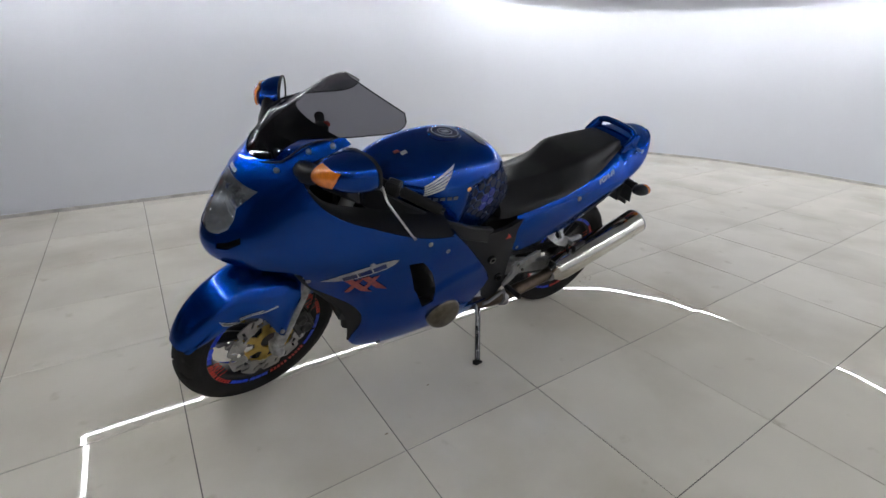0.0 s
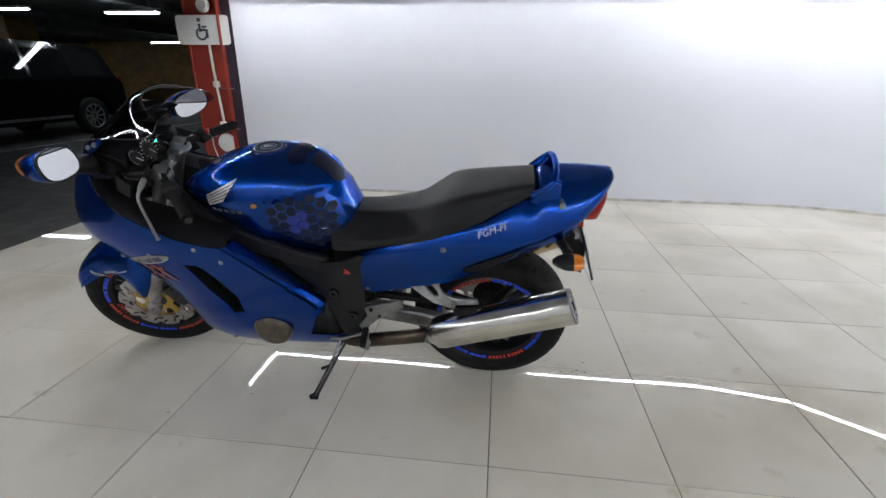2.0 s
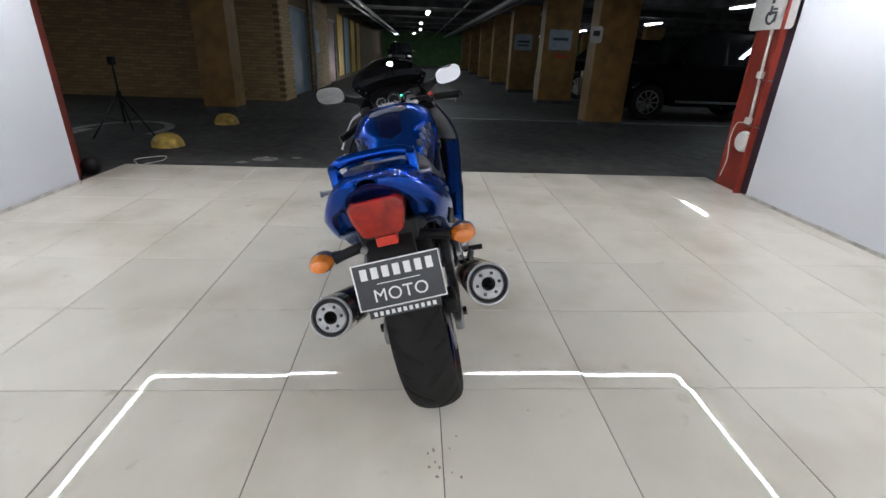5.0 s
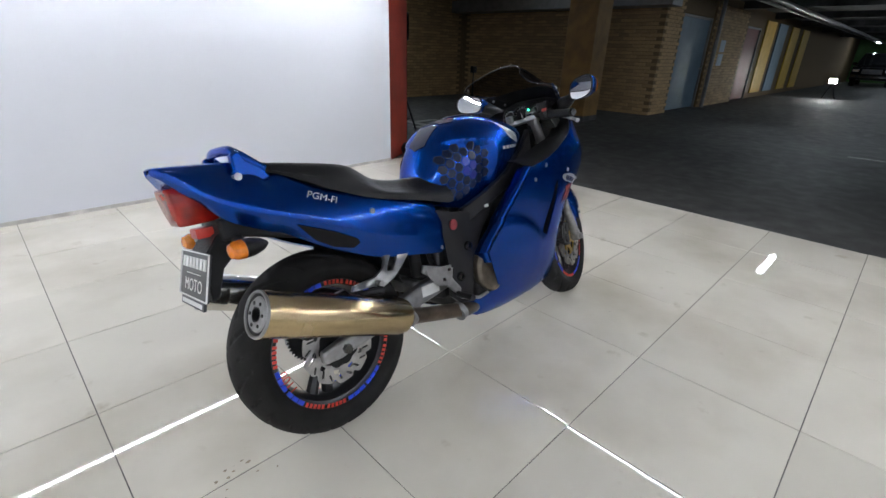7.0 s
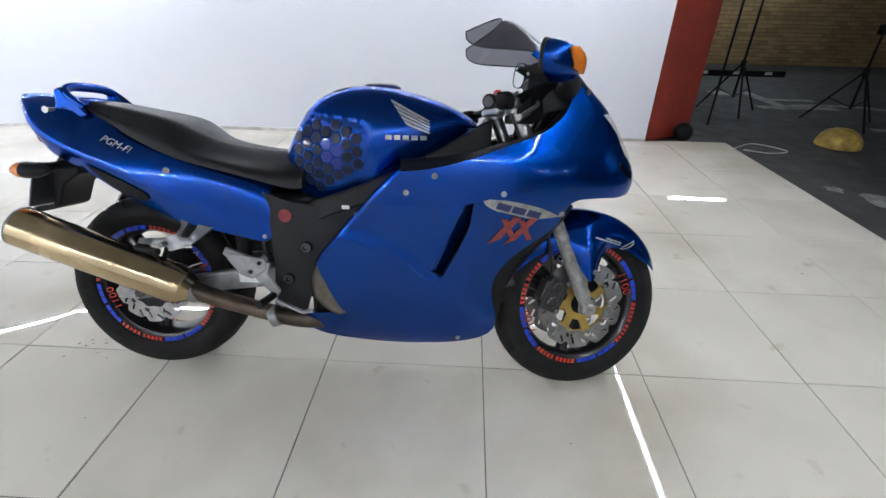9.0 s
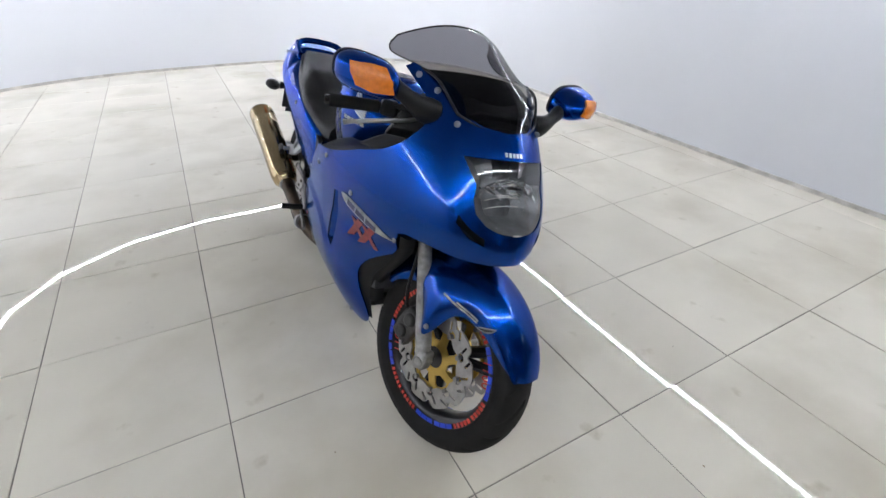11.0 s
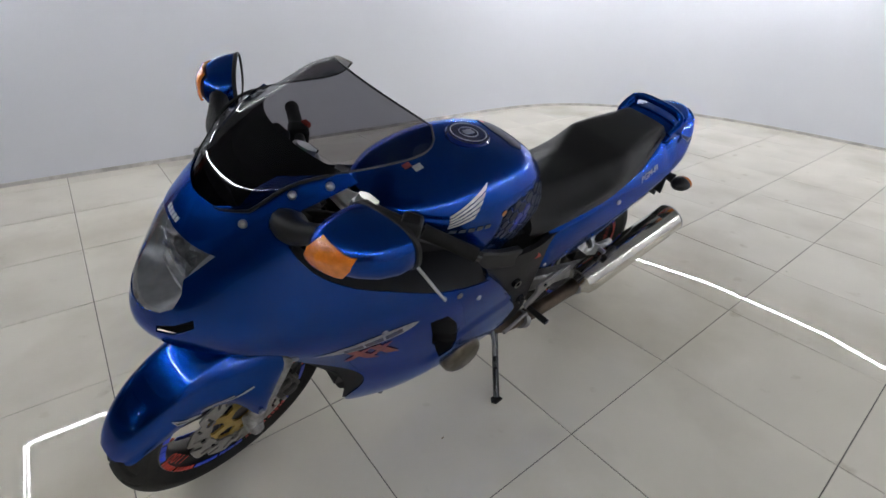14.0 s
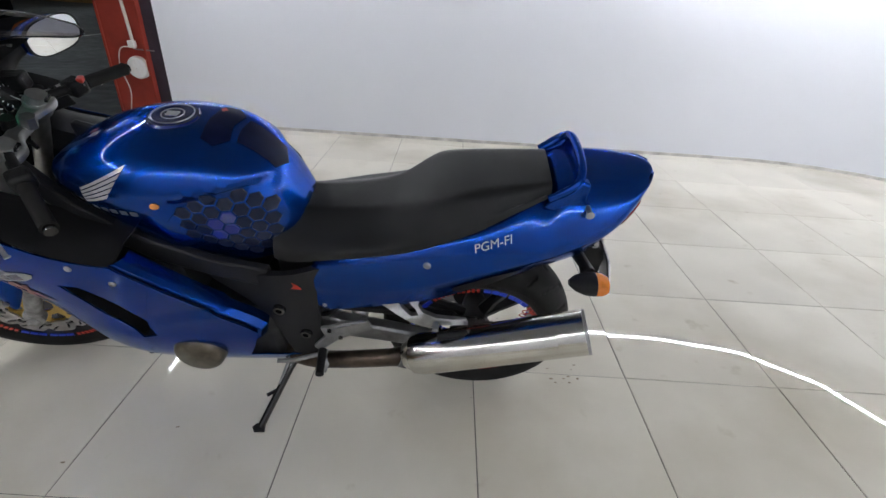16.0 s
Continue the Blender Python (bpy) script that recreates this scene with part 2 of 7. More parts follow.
M_CAR_GLASS = mat("dark_car_glass", (0.01, 0.011, 0.012), 0.03, coat=0.5)
M_PAINT_LINE = mat("road_paint", (0.33, 0.33, 0.31), 0.6, noise_scale=14, noise_amount=0.4, stain=0.5, stain_scale=5)
M_CABLE = mat("white_cable", (0.6, 0.58, 0.54), 0.5, noise_scale=20)
M_BLUE_SIGN = mat("pale_blue_sign", (0.30, 0.36, 0.42), 0.5, noise_scale=10)


def lamp_mat(name, color, power):
    m = bpy.data.materials.new(name)
    m.use_nodes = True
    nt = m.node_tree
    nt.nodes.remove(nt.nodes["Principled BSDF"])
    e = nt.nodes.new("ShaderNodeEmission")
    e.inputs[0].default_value, e.inputs[1].default_value = (*color, 1), power
    nt.links.new(e.outputs[0], nt.nodes["Material Output"].inputs["Surface"])
    return m


M_LED = lamp_mat("led_light", (0.95, 0.965, 1.0), LED_POWER)
M_LED_REAR = lamp_mat("led_light_rear", (0.95, 0.965, 1.0), LED_REAR)
M_TUBE = lamp_mat("garage_tube_light", (0.82, 0.93, 1.0), GARAGE_POWER)

# ---------------------------------------------------------------- mesh tools


def part(name, bm, material, parent=None, label="", smooth=True, thick=0.0, bevel=0.0, xf=None):
    """Links a bmesh as one mesh object, under a parent if one is given."""
    if xf is not None:
        bmesh.ops.transform(bm, matrix=xf, verts=bm.verts)
    me = bpy.data.meshes.new(name)
    bm.to_mesh(me)
    bm.free()
    me.materials.append(material)
    if smooth:
        me.shade_smooth()
        me.set_sharp_from_angle(angle=radians(38))
    ob = new(name, me)
    if parent is not None:
        ob.parent = parent
    if label:
        tagged(ob, label)
    if thick:
        so = ob.modifiers.new("thickness", "SOLIDIFY")
        so.thickness, so.offset = thick, -1.0
        if smooth and not bevel:
            sp = ob.modifiers.new("hard_rim", "EDGE_SPLIT")
            sp.split_angle = radians(40)
    if bevel:
        be = ob.modifiers.new("edges", "BEVEL")
        be.width, be.segments, be.limit_method, be.angle_limit = bevel, 2, "ANGLE", radians(40)
    return ob


def empty(name, label, category, m=None, group="", kind=""):
    ob = new(name)
    if m is not None:
        ob.matrix_world = m
    return tagged(ob, label, category, group, kind)


def mesh_bm(verts, faces):
    bm = bmesh.new()
    vs = [bm.verts.new(v) for v in verts]
    for f in faces:
        try:
            bm.faces.new([vs[i] for i in f])
        except ValueError:
            pass
    return bm


def boxes(*specs):
    """One bmesh of boxes (cx, cy, cz, sx, sy, sz)."""
    bm = bmesh.new()
    for cx, cy, cz, sx, sy, sz in specs:
        bmesh.ops.create_cube(bm, size=1.0, matrix=Matrix.Translation((cx, cy, cz)) @ Matrix.Diagonal((sx, sy, sz, 1)))
    return bm


def spline(pts, n):
    """Catmull-Rom through pts, n points along."""
    p = np.array(pts, float)
    p = np.vstack([2 * p[0] - p[1], p, 2 * p[-1] - p[-2]])
    seg = len(p) - 3
    out = []
    for u in np.linspace(0, seg, n):
        i = min(int(u), seg - 1)
        t = u - i
        a, b, c, d = p[i], p[i + 1], p[i + 2], p[i + 3]
        out.append(0.5 * (2 * b + (c - a) * t + (2 * a - 5 * b + 4 * c - d) * t * t + (3 * b - a - 3 * c + d) * t ** 3))
    return [tuple(float(v) for v in q) for q in out]


def curve1(table):
    """A smooth function through (key, value) pairs."""
    k, v = [a for a, _ in table], [b for _, b in table]

    def at(x):
        if x <= k[0]:
            return v[0]
        if x >= k[-1]:
            return v[-1]
        i = max(j for j in range(len(k) - 1) if k[j] <= x)
        t = (x - k[i]) / (k[i + 1] - k[i])
        m0 = (v[i + 1] - v[max(i - 1, 0)]) / (k[i + 1] - k[max(i - 1, 0)])
        m1 = (v[min(i + 2, len(v) - 1)] - v[i]) / (k[min(i + 2, len(v) - 1)] - k[i])
        h = k[i + 1] - k[i]
        return ((2 * t ** 3 - 3 * t * t + 1) * v[i] + (t ** 3 - 2 * t * t + t) * h * m0 + (3 * t * t - 2 * t ** 3) * v[i + 1]
                + (t ** 3 - t * t) * h * m1)
    return at


def loft(rings, closed=True, caps=True):
    n = len(rings[0])
    verts = [v for r in rings for v in r]
    faces = []
    for i in range(len(rings) - 1):
        for j in range(n if closed else n - 1):
            k = (j + 1) % n
            faces.append((i * n + j, i * n + k, (i + 1) * n + k, (i + 1) * n + j))
    if caps and closed:
        faces += [tuple(range(n))[::-1], tuple((len(rings) - 1) * n + j for j in range(n))]
    bm = mesh_bm(verts, faces)
    bmesh.ops.recalc_face_normals(bm, faces=bm.faces)
    return bm


def tube(pts, r, n=10, bm=None, flat=1.0):
    """A round bar along pts; r is a radius or one for each point."""
    p = [Vector(q) for q in pts]
    rs = r if isinstance(r, (list, tuple)) else [r] * len(p)
    rings, side = [], None
    for i, q in enumerate(p):
        t = (p[min(i + 1, len(p) - 1)] - p[max(i - 1, 0)]).normalized()
        if side is None:
            side = t.orthogonal().normalized()
        side = (side - t * side.dot(t)).normalized()
        up = t.cross(side)
        rings.append([tuple(q + rs[i] * (math.cos(a) * side + flat * math.sin(a) * up)) for a in np.linspace(0, 2 * math.pi, n, endpoint=False)])
    made = loft(rings)
    if bm is None:
        return made
    me = bpy.data.meshes.new("tmp")
    made.to_mesh(me)
    made.free()
    bm.from_mesh(me)
    bpy.data.meshes.remove(me)
    return bm


def join(*bms):
    out = bmesh.new()
    for b in bms:
        me = bpy.data.meshes.new("tmp")
        b.to_mesh(me)
        b.free()
        out.from_mesh(me)
        bpy.data.meshes.remove(me)
    return out


def revolve(profile, n=64, closed=False, a0=0.0, a1=2 * math.pi):
    """Profile of (radius, y) turned round the y axis."""
    full = abs(a1 - a0 - 2 * math.pi) < 1e-6
    rings = []
    for a in np.linspace(a0, a1, n, endpoint=not full):
        rings.append([(r * math.cos(a), y, r * math.sin(a)) for r, y in profile])
    if full:
        rings.append(rings[0])
    bm = loft(rings, closed=closed, caps=closed and not full)
    bmesh.ops.remove_doubles(bm, verts=bm.verts, dist=1e-6)
    bmesh.ops.recalc_face_normals(bm, faces=bm.faces)
    return bm


def inside(poly, x, y):
    hit, n = False, len(poly)
    for i in range(n):
        (x1, y1), (x2, y2) = poly[i], poly[(i + 1) % n]
        if (y1 > y) != (y2 > y) and x < (x2 - x1) * (y - y1) / (y2 - y1) + x1:
            hit = not hit
    return hit


def dense(poly, step):
    out = []
    for i, a in enumerate(poly):
        b = poly[(i + 1) % len(poly)]
        k = max(1, int(math.dist(a, b) / step))
        out += [(a[0] + (b[0] - a[0]) * j / k, a[1] + (b[1] - a[1]) * j / k) for j in range(k)]
    return out


def fill(poly, holes=(), step=0.02):
    """Triangles over a flat outline with holes: points and faces."""
    rings = [dense(poly, step)] + [dense(h, step) for h in holes]
    pts, edges = [], []
    for r in rings:
        o = len(pts)
        pts += r
        edges += [(o + i, o + (i + 1) % len(r)) for i in range(len(r))]
    xs, ys = [p[0] for p in poly], [p[1] for p in poly]
    edge_pts = np.array(pts)
    rows = int((max(ys) - min(ys)) / step) + 1
    for j in range(rows):
        for i in range(int((max(xs) - min(xs)) / step) + 1):
            x = min(xs) + step * (i + 0.5 * (j % 2)) + 0.31 * step
            y = min(ys) + step * j + 0.37 * step
            if inside(poly, x, y) and not any(inside(h, x, y) for h in holes):
                if np.min(np.hypot(edge_pts[:, 0] - x, edge_pts[:, 1] - y)) > 0.55 * step:
                    pts.append((x, y))
    v, _, f, *_ = delaunay_2d_cdt([Vector(p) for p in pts], edges, [], 0, 1e-7)
    faces = []
    for t in f:
        cx, cy = sum(v[i][0] for i in t) / len(t), sum(v[i][1] for i in t) / len(t)
        if inside(poly, cx, cy) and not any(inside(h, cx, cy) for h in holes):
            faces.append(tuple(t))
    return [tuple(p) for p in v], faces


def plate(poly, y0, y1):
    """An outline in x, z made solid between two y."""
    n = len(poly)
    verts = [(x, y0, z) for x, z in poly] + [(x, y1, z) for x, z in poly]
    faces = [tuple(range(n)), tuple(range(2 * n - 1, n - 1, -1))] + [(i, n + i, n + (i + 1) % n, (i + 1) % n) for i in range(n)]
    bm = mesh_bm(verts, faces)
    bmesh.ops.recalc_face_normals(bm, faces=bm.faces)
    return bm


def words(name, text, size, m, material, parent, label="", shear=0.0, space=1.0):
    cu = bpy.data.curves.new(name, "FONT")
    cu.body, cu.size, cu.extrude, cu.shear, cu.space_character = text, size, 0.0004, shear, space
    cu.align_x, cu.align_y = "CENTER", "CENTER"
    cu.materials.append(material)
    tmp = bpy.data.objects.new("tmp", cu)
    scene.collection.objects.link(tmp)
    bpy.context.view_layer.update()
    me = bpy.data.meshes.new_from_object(tmp.evaluated_get(bpy.context.evaluated_depsgraph_get()))
    bpy.data.objects.remove(tmp)
    me.name = name
    ob = new(name, me)
    ob.parent = parent
    ob.matrix_local = m
    if label:
        tagged(ob, label)
    return ob


# ---------------------------------------------------------------- booth: walls, ceiling, light ring
WALL_Y, WALL_X1, BACK_X0, BACK_R = 3.16, 2.22, -3.0, 2.5
WALL_H, GARAGE_H, GROUND_Z = 2.55, 2.75, -0.025


def plan(offset, n=28, x_end=WALL_X1):
    """The booth's outline from the open end of one side round the back to the other."""
    out = [(x_end, -WALL_Y + offset)]
    for a in np.linspace(-90, -270, n):
        c, s = math.cos(radians(a)), math.sin(radians(a))
        e = 2 / 2.5
        out.append((BACK_X0 + (BACK_R - offset) * (-abs(c) ** e), (WALL_Y - offset) * math.copysign(abs(s) ** e, s)))
    out.append((x_end, WALL_Y - offset))
    return out


def wall_run(name, inner, outer, z0, z1, material, label):
    rings = [[(a[0], a[1], z0), (a[0], a[1], z1), (b[0], b[1], z1), (b[0], b[1], z0)] for a, b in zip(inner, outer)]
    bm = loft(rings)
    return tagged(part(name, bm, material), label, "wall", kind="structure")


wall_run("wall_booth", plan(0.0, 60), plan(-0.1, 60), -0.02, WALL_H, M_WALL, "smooth white curved wall of the photo booth")
sk = wall_run("baseboard", plan(0.012, 60), plan(0.001, 60), 0.0, 0.028, M_SKIRT, "thin dusty grey skirting along the white wall")
tagged(sk, category="baseboard")
ceil_pts = plan(-0.1, 30, 2.75)
bm = mesh_bm([(x, y, WALL_H + 0.004) for x, y in ceil_pts] + [(x, y, WALL_H + 0.1) for x, y in ceil_pts], [])
bm.verts.ensure_lookup_table()
n_c = len(ceil_pts)
bm.faces.new([bm.verts[i] for i in range(n_c)])
bm.faces.new([bm.verts[n_c + i] for i in range(n_c)][::-1])
for i in range(n_c):
    bm.faces.new([bm.verts[j] for j in (i, (i + 1) % n_c, n_c + (i + 1) % n_c, n_c + i)])
bmesh.ops.recalc_face_normals(bm, faces=bm.faces)
tagged(part("ceiling", bm, M_CEIL, smooth=False), "dim grey painted booth ceiling", "ceiling", kind="structure")


def led_bar(a, b):
    """A hanging light profile with two bright strips, from a to b."""
    a, b = Vector((*a, LED_Z)), Vector((*b, LED_Z))
    d = (b - a).normalized()
    s = Vector((-d.y, d.x, 0))
    length = (b - a).length - 0.012
    m = Matrix.Translation((a + b) / 2) @ Matrix(((d.x, s.x, 0, 0), (d.y, s.y, 0, 0), (0, 0, 1, 0), (0, 0, 0, 1)))
    root = empty("led_strip_light", "bright white LED light profile hanging under the ceiling", "strip light", m, "light ring")
    # unseen housing: black so the strips reflect apart, outer lip added to shade the wall
    part("housing", boxes((0, 0, 0.018, length, 0.052, 0.024), (0, 0.0275, 0.005, length, 0.004, 0.050)), M_LINER, root, "matt black metal housing with an added lip that shades the wall", smooth=False)
    for y in (-0.0125, 0.0125):
        part("light_strip", boxes((0, y, 0.003, length, 0.0078, 0.0040)), M_LED if m.translation.x > -1.5 else M_LED_REAR, root, "glowing white diffuser", smooth=False)
    for x in (-length * 0.4, length * 0.4):
        part("hanger", boxes((x, 0, (WALL_H - LED_Z) / 2 + 0.03, 0.004, 0.004, WALL_H - LED_Z - 0.06)), M_PIPE_GREY, root, smooth=False)


ring = [(LED_X, -LED_Y), (0.72, -LED_Y), (-0.66, -LED_Y), (-2.0, -LED_Y)]
arc = []
for a in np.linspace(-90, -270, 10):
    c, s = math.cos(radians(a)), math.sin(radians(a))
    arc.append((-3.0 - 2.2 * abs(c) ** 0.85, LED_Y * math.copysign(abs(s) ** 0.85, s)))
ring += arc + [(-2.0, LED_Y), (-0.66, LED_Y), (0.72, LED_Y), (LED_X, LED_Y), (LED_X, 1.0), (LED_X, -1.0), (LED_X, -LED_Y)]
for i in range(len(ring) - 1):
    led_bar(ring[i], ring[i + 1])

# red portal posts at the two open ends of the booth walls
for side in (-1, 1):
    y0 = -3.17 if side < 0 else 3.5
    post = empty("portal_post", "red painted steel post at the open end of the booth wall", "post", Matrix.Translation((2.54, y0, 0)), "portal posts")
    part("post_web", boxes((0, 0.11 * side, 1.36, 0.40, 0.2, 2.78)), M_RED_POST, post, smooth=False, bevel=0.006)
    part("post_flange", boxes((0.2, 0.12 * side, 1.36, 0.02, 0.24, 2.77)), M_RED_POST, post, smooth=False, bevel=0.003)
    part("post_flange", boxes((-0.19, 0.08 * side, 1.36, 0.02, 0.27, 2.765)), M_RED_POST, post, smooth=False, bevel=0.003)
    if side > 0:
        foot_p = [(-0.315, -0.335), (0.20, -0.03), (0.20, 0.06), (-0.315, -0.25)]
        part("post_reveal", loft([[(x, y, z) for x, y in foot_p] for z in (0.0, 2.76)]), M_RED_POST, post, "splayed red steel side", smooth=False)
    if side < 0:
        # strip closing the gap to the wall; its dark colour stands for shade
        part("trim_panel", boxes((-0.259, -0.02, 1.28, 0.116, 0.03, 2.54)), M_SHADED_EDGE, post, "dark purple-grey strip with the shade beside the post in its colour", smooth=False)

# ---------------------------------------------------------------- garage shell
tagged(part("ground", boxes((22.0, 0, GROUND_Z - 0.1, 75.0, 60.0, 0.2)), M_ASPHALT, smooth=False), "dark worn asphalt garage floor", "ground", kind="structure")
tagged(part("garage_ceiling", boxes((24.4, 0, GARAGE_H + 0.1, 43.0, 60.0, 0.2)), M_CONCRETE, smooth=False), "dark concrete garage ceiling", "ceiling", kind="structure")
tagged(part("wall_far", boxes((45.0, 0, 1.3, 0.3, 60.0, 3.0)), M_GREEN_WALL, smooth=False), "distant dim green painted garage wall", "wall", kind="structure")
tagged(part("wall_side_south", boxes((24.0, -21.0, 1.3, 46.0, 0.3, 3.0)), M_PILLAR, smooth=False), "ochre painted garage wall behind the parked cars", "wall", kind="structure")
tagged(part("wall_side_north", boxes((6.3, 12.9, 1.3, 7.4, 0.3, 3.0)), M_PILLAR, smooth=False), "ochre painted garage side wall", "wall", kind="structure")
tagged(part("wall_portal_south", boxes((2.5, -12.2, 1.3, 0.2, 17.6, 3.0)), M_CONCRETE, smooth=False), "grey wall beside the booth", "wall", kind="structure")
tagged(part("wall_portal_north", boxes((2.5, 8.3, 1.3, 0.2, 9.7, 3.0)), M_CONCRETE, smooth=False), "grey wall beside the booth", "wall", kind="structure")

ft = revolve([(0.001, 0.075), (0.05, 0.07), (0.08, 0.045), (0.09, 0.0), (0.08, -0.045), (0.05, -0.07), (0.001, -0.075)], 28)
bl = part("rubber_buffer", ft, M_BLACK)
bl.matrix_world = Matrix.Translation((2.62, 3.30, GROUND_Z + 0.09))
tagged(bl, "round black rubber buffer at the foot of the post", "buffer")
# lamps on the garage ceiling
def garage_lamp(x, y, along="x", power_ok=True):
    root = empty("ceiling_tube_lamp", "cool white fluorescent tube lamp on the garage ceiling", "ceiling lamp", Matrix.Translation((x, y, 2.42)), "garage lamps")
    sx, sy = (1.2, 0.14) if along == "x" else (0.14, 1.2)
    part("casing", boxes((0, 0, 0.03, sx, sy, 0.04)), M_WHITE, root, smooth=False)
    part("diffuser", boxes((0, 0, -0.005, sx * 0.97, sy * 0.75, 0.03)), M_TUBE, root, "glowing cool white diffuser", smooth=False, bevel=0.01)
    for d in (-0.4, 0.4):
        part("hanger", boxes((d if along == "x" else 0, d if along == "y" else 0, 0.19, 0.01, 0.01, 0.28)), M_PIPE_GREY, root, smooth=False)


for x, y, d in ((9.2, 0.1, "x"), (9.5, -7.4, "x"), (7.2, -8.1, "x"), (5.2, 7.6, "x"), (15.6, -0.2, "x"), (16.2, -8.4, "x"), (22, 0, "x"), (29, 0, "x"), (36, 0.4, "x"),
                (23, -8, "x"), (31, -8, "x"), (13, -17, "x"), (20, -16, "x"), (36, -7, "x"), (40, 2.0, "x"), (11.5, 5.2, "x"), (15.5, 4.0, "x")):
    garage_lamp(x, y, d)

# ochre pillars
def pillar(x0, y0, sx, sy, label):
    root = empty("garage_pillar", label, "pillar", Matrix.Translation((x0 + sx / 2, y0 + sy / 2, GROUND_Z)), "garage pillars")
    part("shaft", boxes((0, 0, 1.39, sx, sy, 2.78)), M_PILLAR, root, smooth=False, bevel=0.012)
    part("kick_band", boxes((0, 0, 0.05, sx + 0.01, sy + 0.01, 0.1)), M_CONCRETE, root, "scuffed dark foot", smooth=False)
    return root


LAB_P = "ochre painted concrete pillar standing on the asphalt"
pillar(7.6, 3.65, 0.55, 0.62, LAB_P)
pillar(7.0, -3.85, 0.45, 0.72, LAB_P)
pillar(11.4, -4.2, 0.5, 0.95, LAB_P)
pillar(15.2, -4.0, 0.5, 0.9, LAB_P)
for x in (19.5, 24.0, 29.0, 35.0):
    pillar(x, -4.0, 0.5, 0.9, LAB_P)
    pillar(x + 3, -12.0, 0.5, 0.9, LAB_P)
pillar(13.0, -11.5, 0.5, 0.9, LAB_P)
pillar(7.0, -12.4, 0.5, 0.9, LAB_P)


def wall_sign(x, y, z, w, h, material, label, bars=()):
    """A flat sign facing the booth, with bars for writing that cannot be read."""
    root = empty("wall_sign", label, "sign", Matrix.Translation((x, y, z)))
    pts = []
    for cx, cy, a0 in ((w / 2 - 0.05, h / 2 - 0.05, 0), (-w / 2 + 0.05, h / 2 - 0.05, 90), (-w / 2 + 0.05, -h / 2 + 0.05, 180), (w / 2 - 0.05, -h / 2 + 0.05, 270)):
        pts += [(cx + 0.05 * math.cos(radians(a0 + b)), cy + 0.05 * math.sin(radians(a0 + b))) for b in range(0, 91, 22)]
    bm = plate(pts, -0.004, 0.004)
    bmesh.ops.rotate(bm, verts=bm.verts, cent=(0, 0, 0), matrix=Matrix.Rotation(radians(-90), 3, "Z"))
    part("board", bm, material, root, smooth=False)
    for by, bz, bw, bh in bars:
        part("printed_bar", boxes((-0.006, by, bz, 0.003, bw, bh)), M_DECAL_DARK, root, smooth=False)


wall_sign(11.39, -3.7, 1.62, 0.62, 0.5, M_BLUE_SIGN, "pale blue sign with dark unreadable lettering on the pillar", ((0, 0.02, 0.42, 0.07),))
wall_sign(15.19, -3.5, 1.62, 0.62, 0.5, M_BLUE_SIGN, "pale blue sign with dark unreadable lettering on the pillar", ((0, 0.02, 0.42, 0.07), (0, -0.1, 0.4, 0.05)))
wall_sign(6.98, -3.1, 1.6, 0.22, 0.28, M_WHITE, "small white notice fixed to the pillar edge", ((0, 0.02, 0.12, 0.09),))
arrow = mesh_bm([(11.388, -3.6, 1.22), (11.388, -3.72, 1.3), (11.388, -3.72, 1.14), (11.388, -3.72, 1.24), (11.388, -3.95, 1.24), (11.388, -3.95, 1.2), (11.388, -3.72, 1.2)], [(0, 1, 2), (3, 4, 5, 6)])
tagged(part("painted_arrow", arrow, M_RED, smooth=False, thick=0.002), "faded red arrow painted on the pillar", "marking", kind="structure")


# brick booths along the north side, with doors
def brick_wall(name, x0, x1, y0, y1, z1, label):
    """A mortar core with courses of bricks laid proud of it on its two visible faces."""
    core = tagged(part(name, boxes(((x0 + x1) / 2, (y0 + y1) / 2, z1 / 2 + GROUND_Z, x1 - x0, y1 - y0, z1)), M_MORTAR, smooth=False), label, "wall", kind="structure")
    return core


def bricks_on(core, x0, y0, dx, dy, length, height, nx, ny, limit):
    """Bricks of 0.25 x 0.065 in running bond along a face; the joined rest is one piece."""
    one = boxes((0, 0, 0, 0.24, 0.02, 0.064))
    me = bpy.data.meshes.new("brick")
    one.to_mesh(me)
    one.free()
    me.materials.append(M_BRICK)
    verts, faces, count = [], [], 0
    yaw = math.atan2(dy, dx)
    corners = [(x, y, z) for x in (-0.12, 0.12) for y in (-0.01, 0.01) for z in (-0.032, 0.032)]
    quads = ((0, 1, 3, 2), (4, 6, 7, 5), (0, 4, 5, 1), (2, 3, 7, 6), (0, 2, 6, 4), (1, 5, 7, 3))
    for r in range(int(height / 0.075)):
        for c in range(int(length / 0.25)):
            s = 0.125 + 0.25 * c + (0.125 if r % 2 else 0)
            if s + 0.12 > length:
                continue
            m = Matrix.Translation((x0 + dx * s + nx * 0.004, y0 + dy * s + ny * 0.004, GROUND_Z + 0.04 + 0.075 * r)) @ Matrix.Rotation(yaw, 4, "Z")
            if count < limit:
                b = new("brick", me)
                b.parent = core
                b.matrix_world = m
                count += 1
            else:
                o = len(verts)
                verts += [tuple(m @ Vector(q)) for q in corners]
                faces += [tuple(o + i for i in q) for q in quads]
    if verts:
        rest = bpy.data.meshes.new("brickwork")
        rest.from_pydata(verts, [], faces)
        rest.materials.append(M_BRICK)
        ob = new("brickwork", rest)
        ob.parent = core
        tagged(ob, kind="stuff")


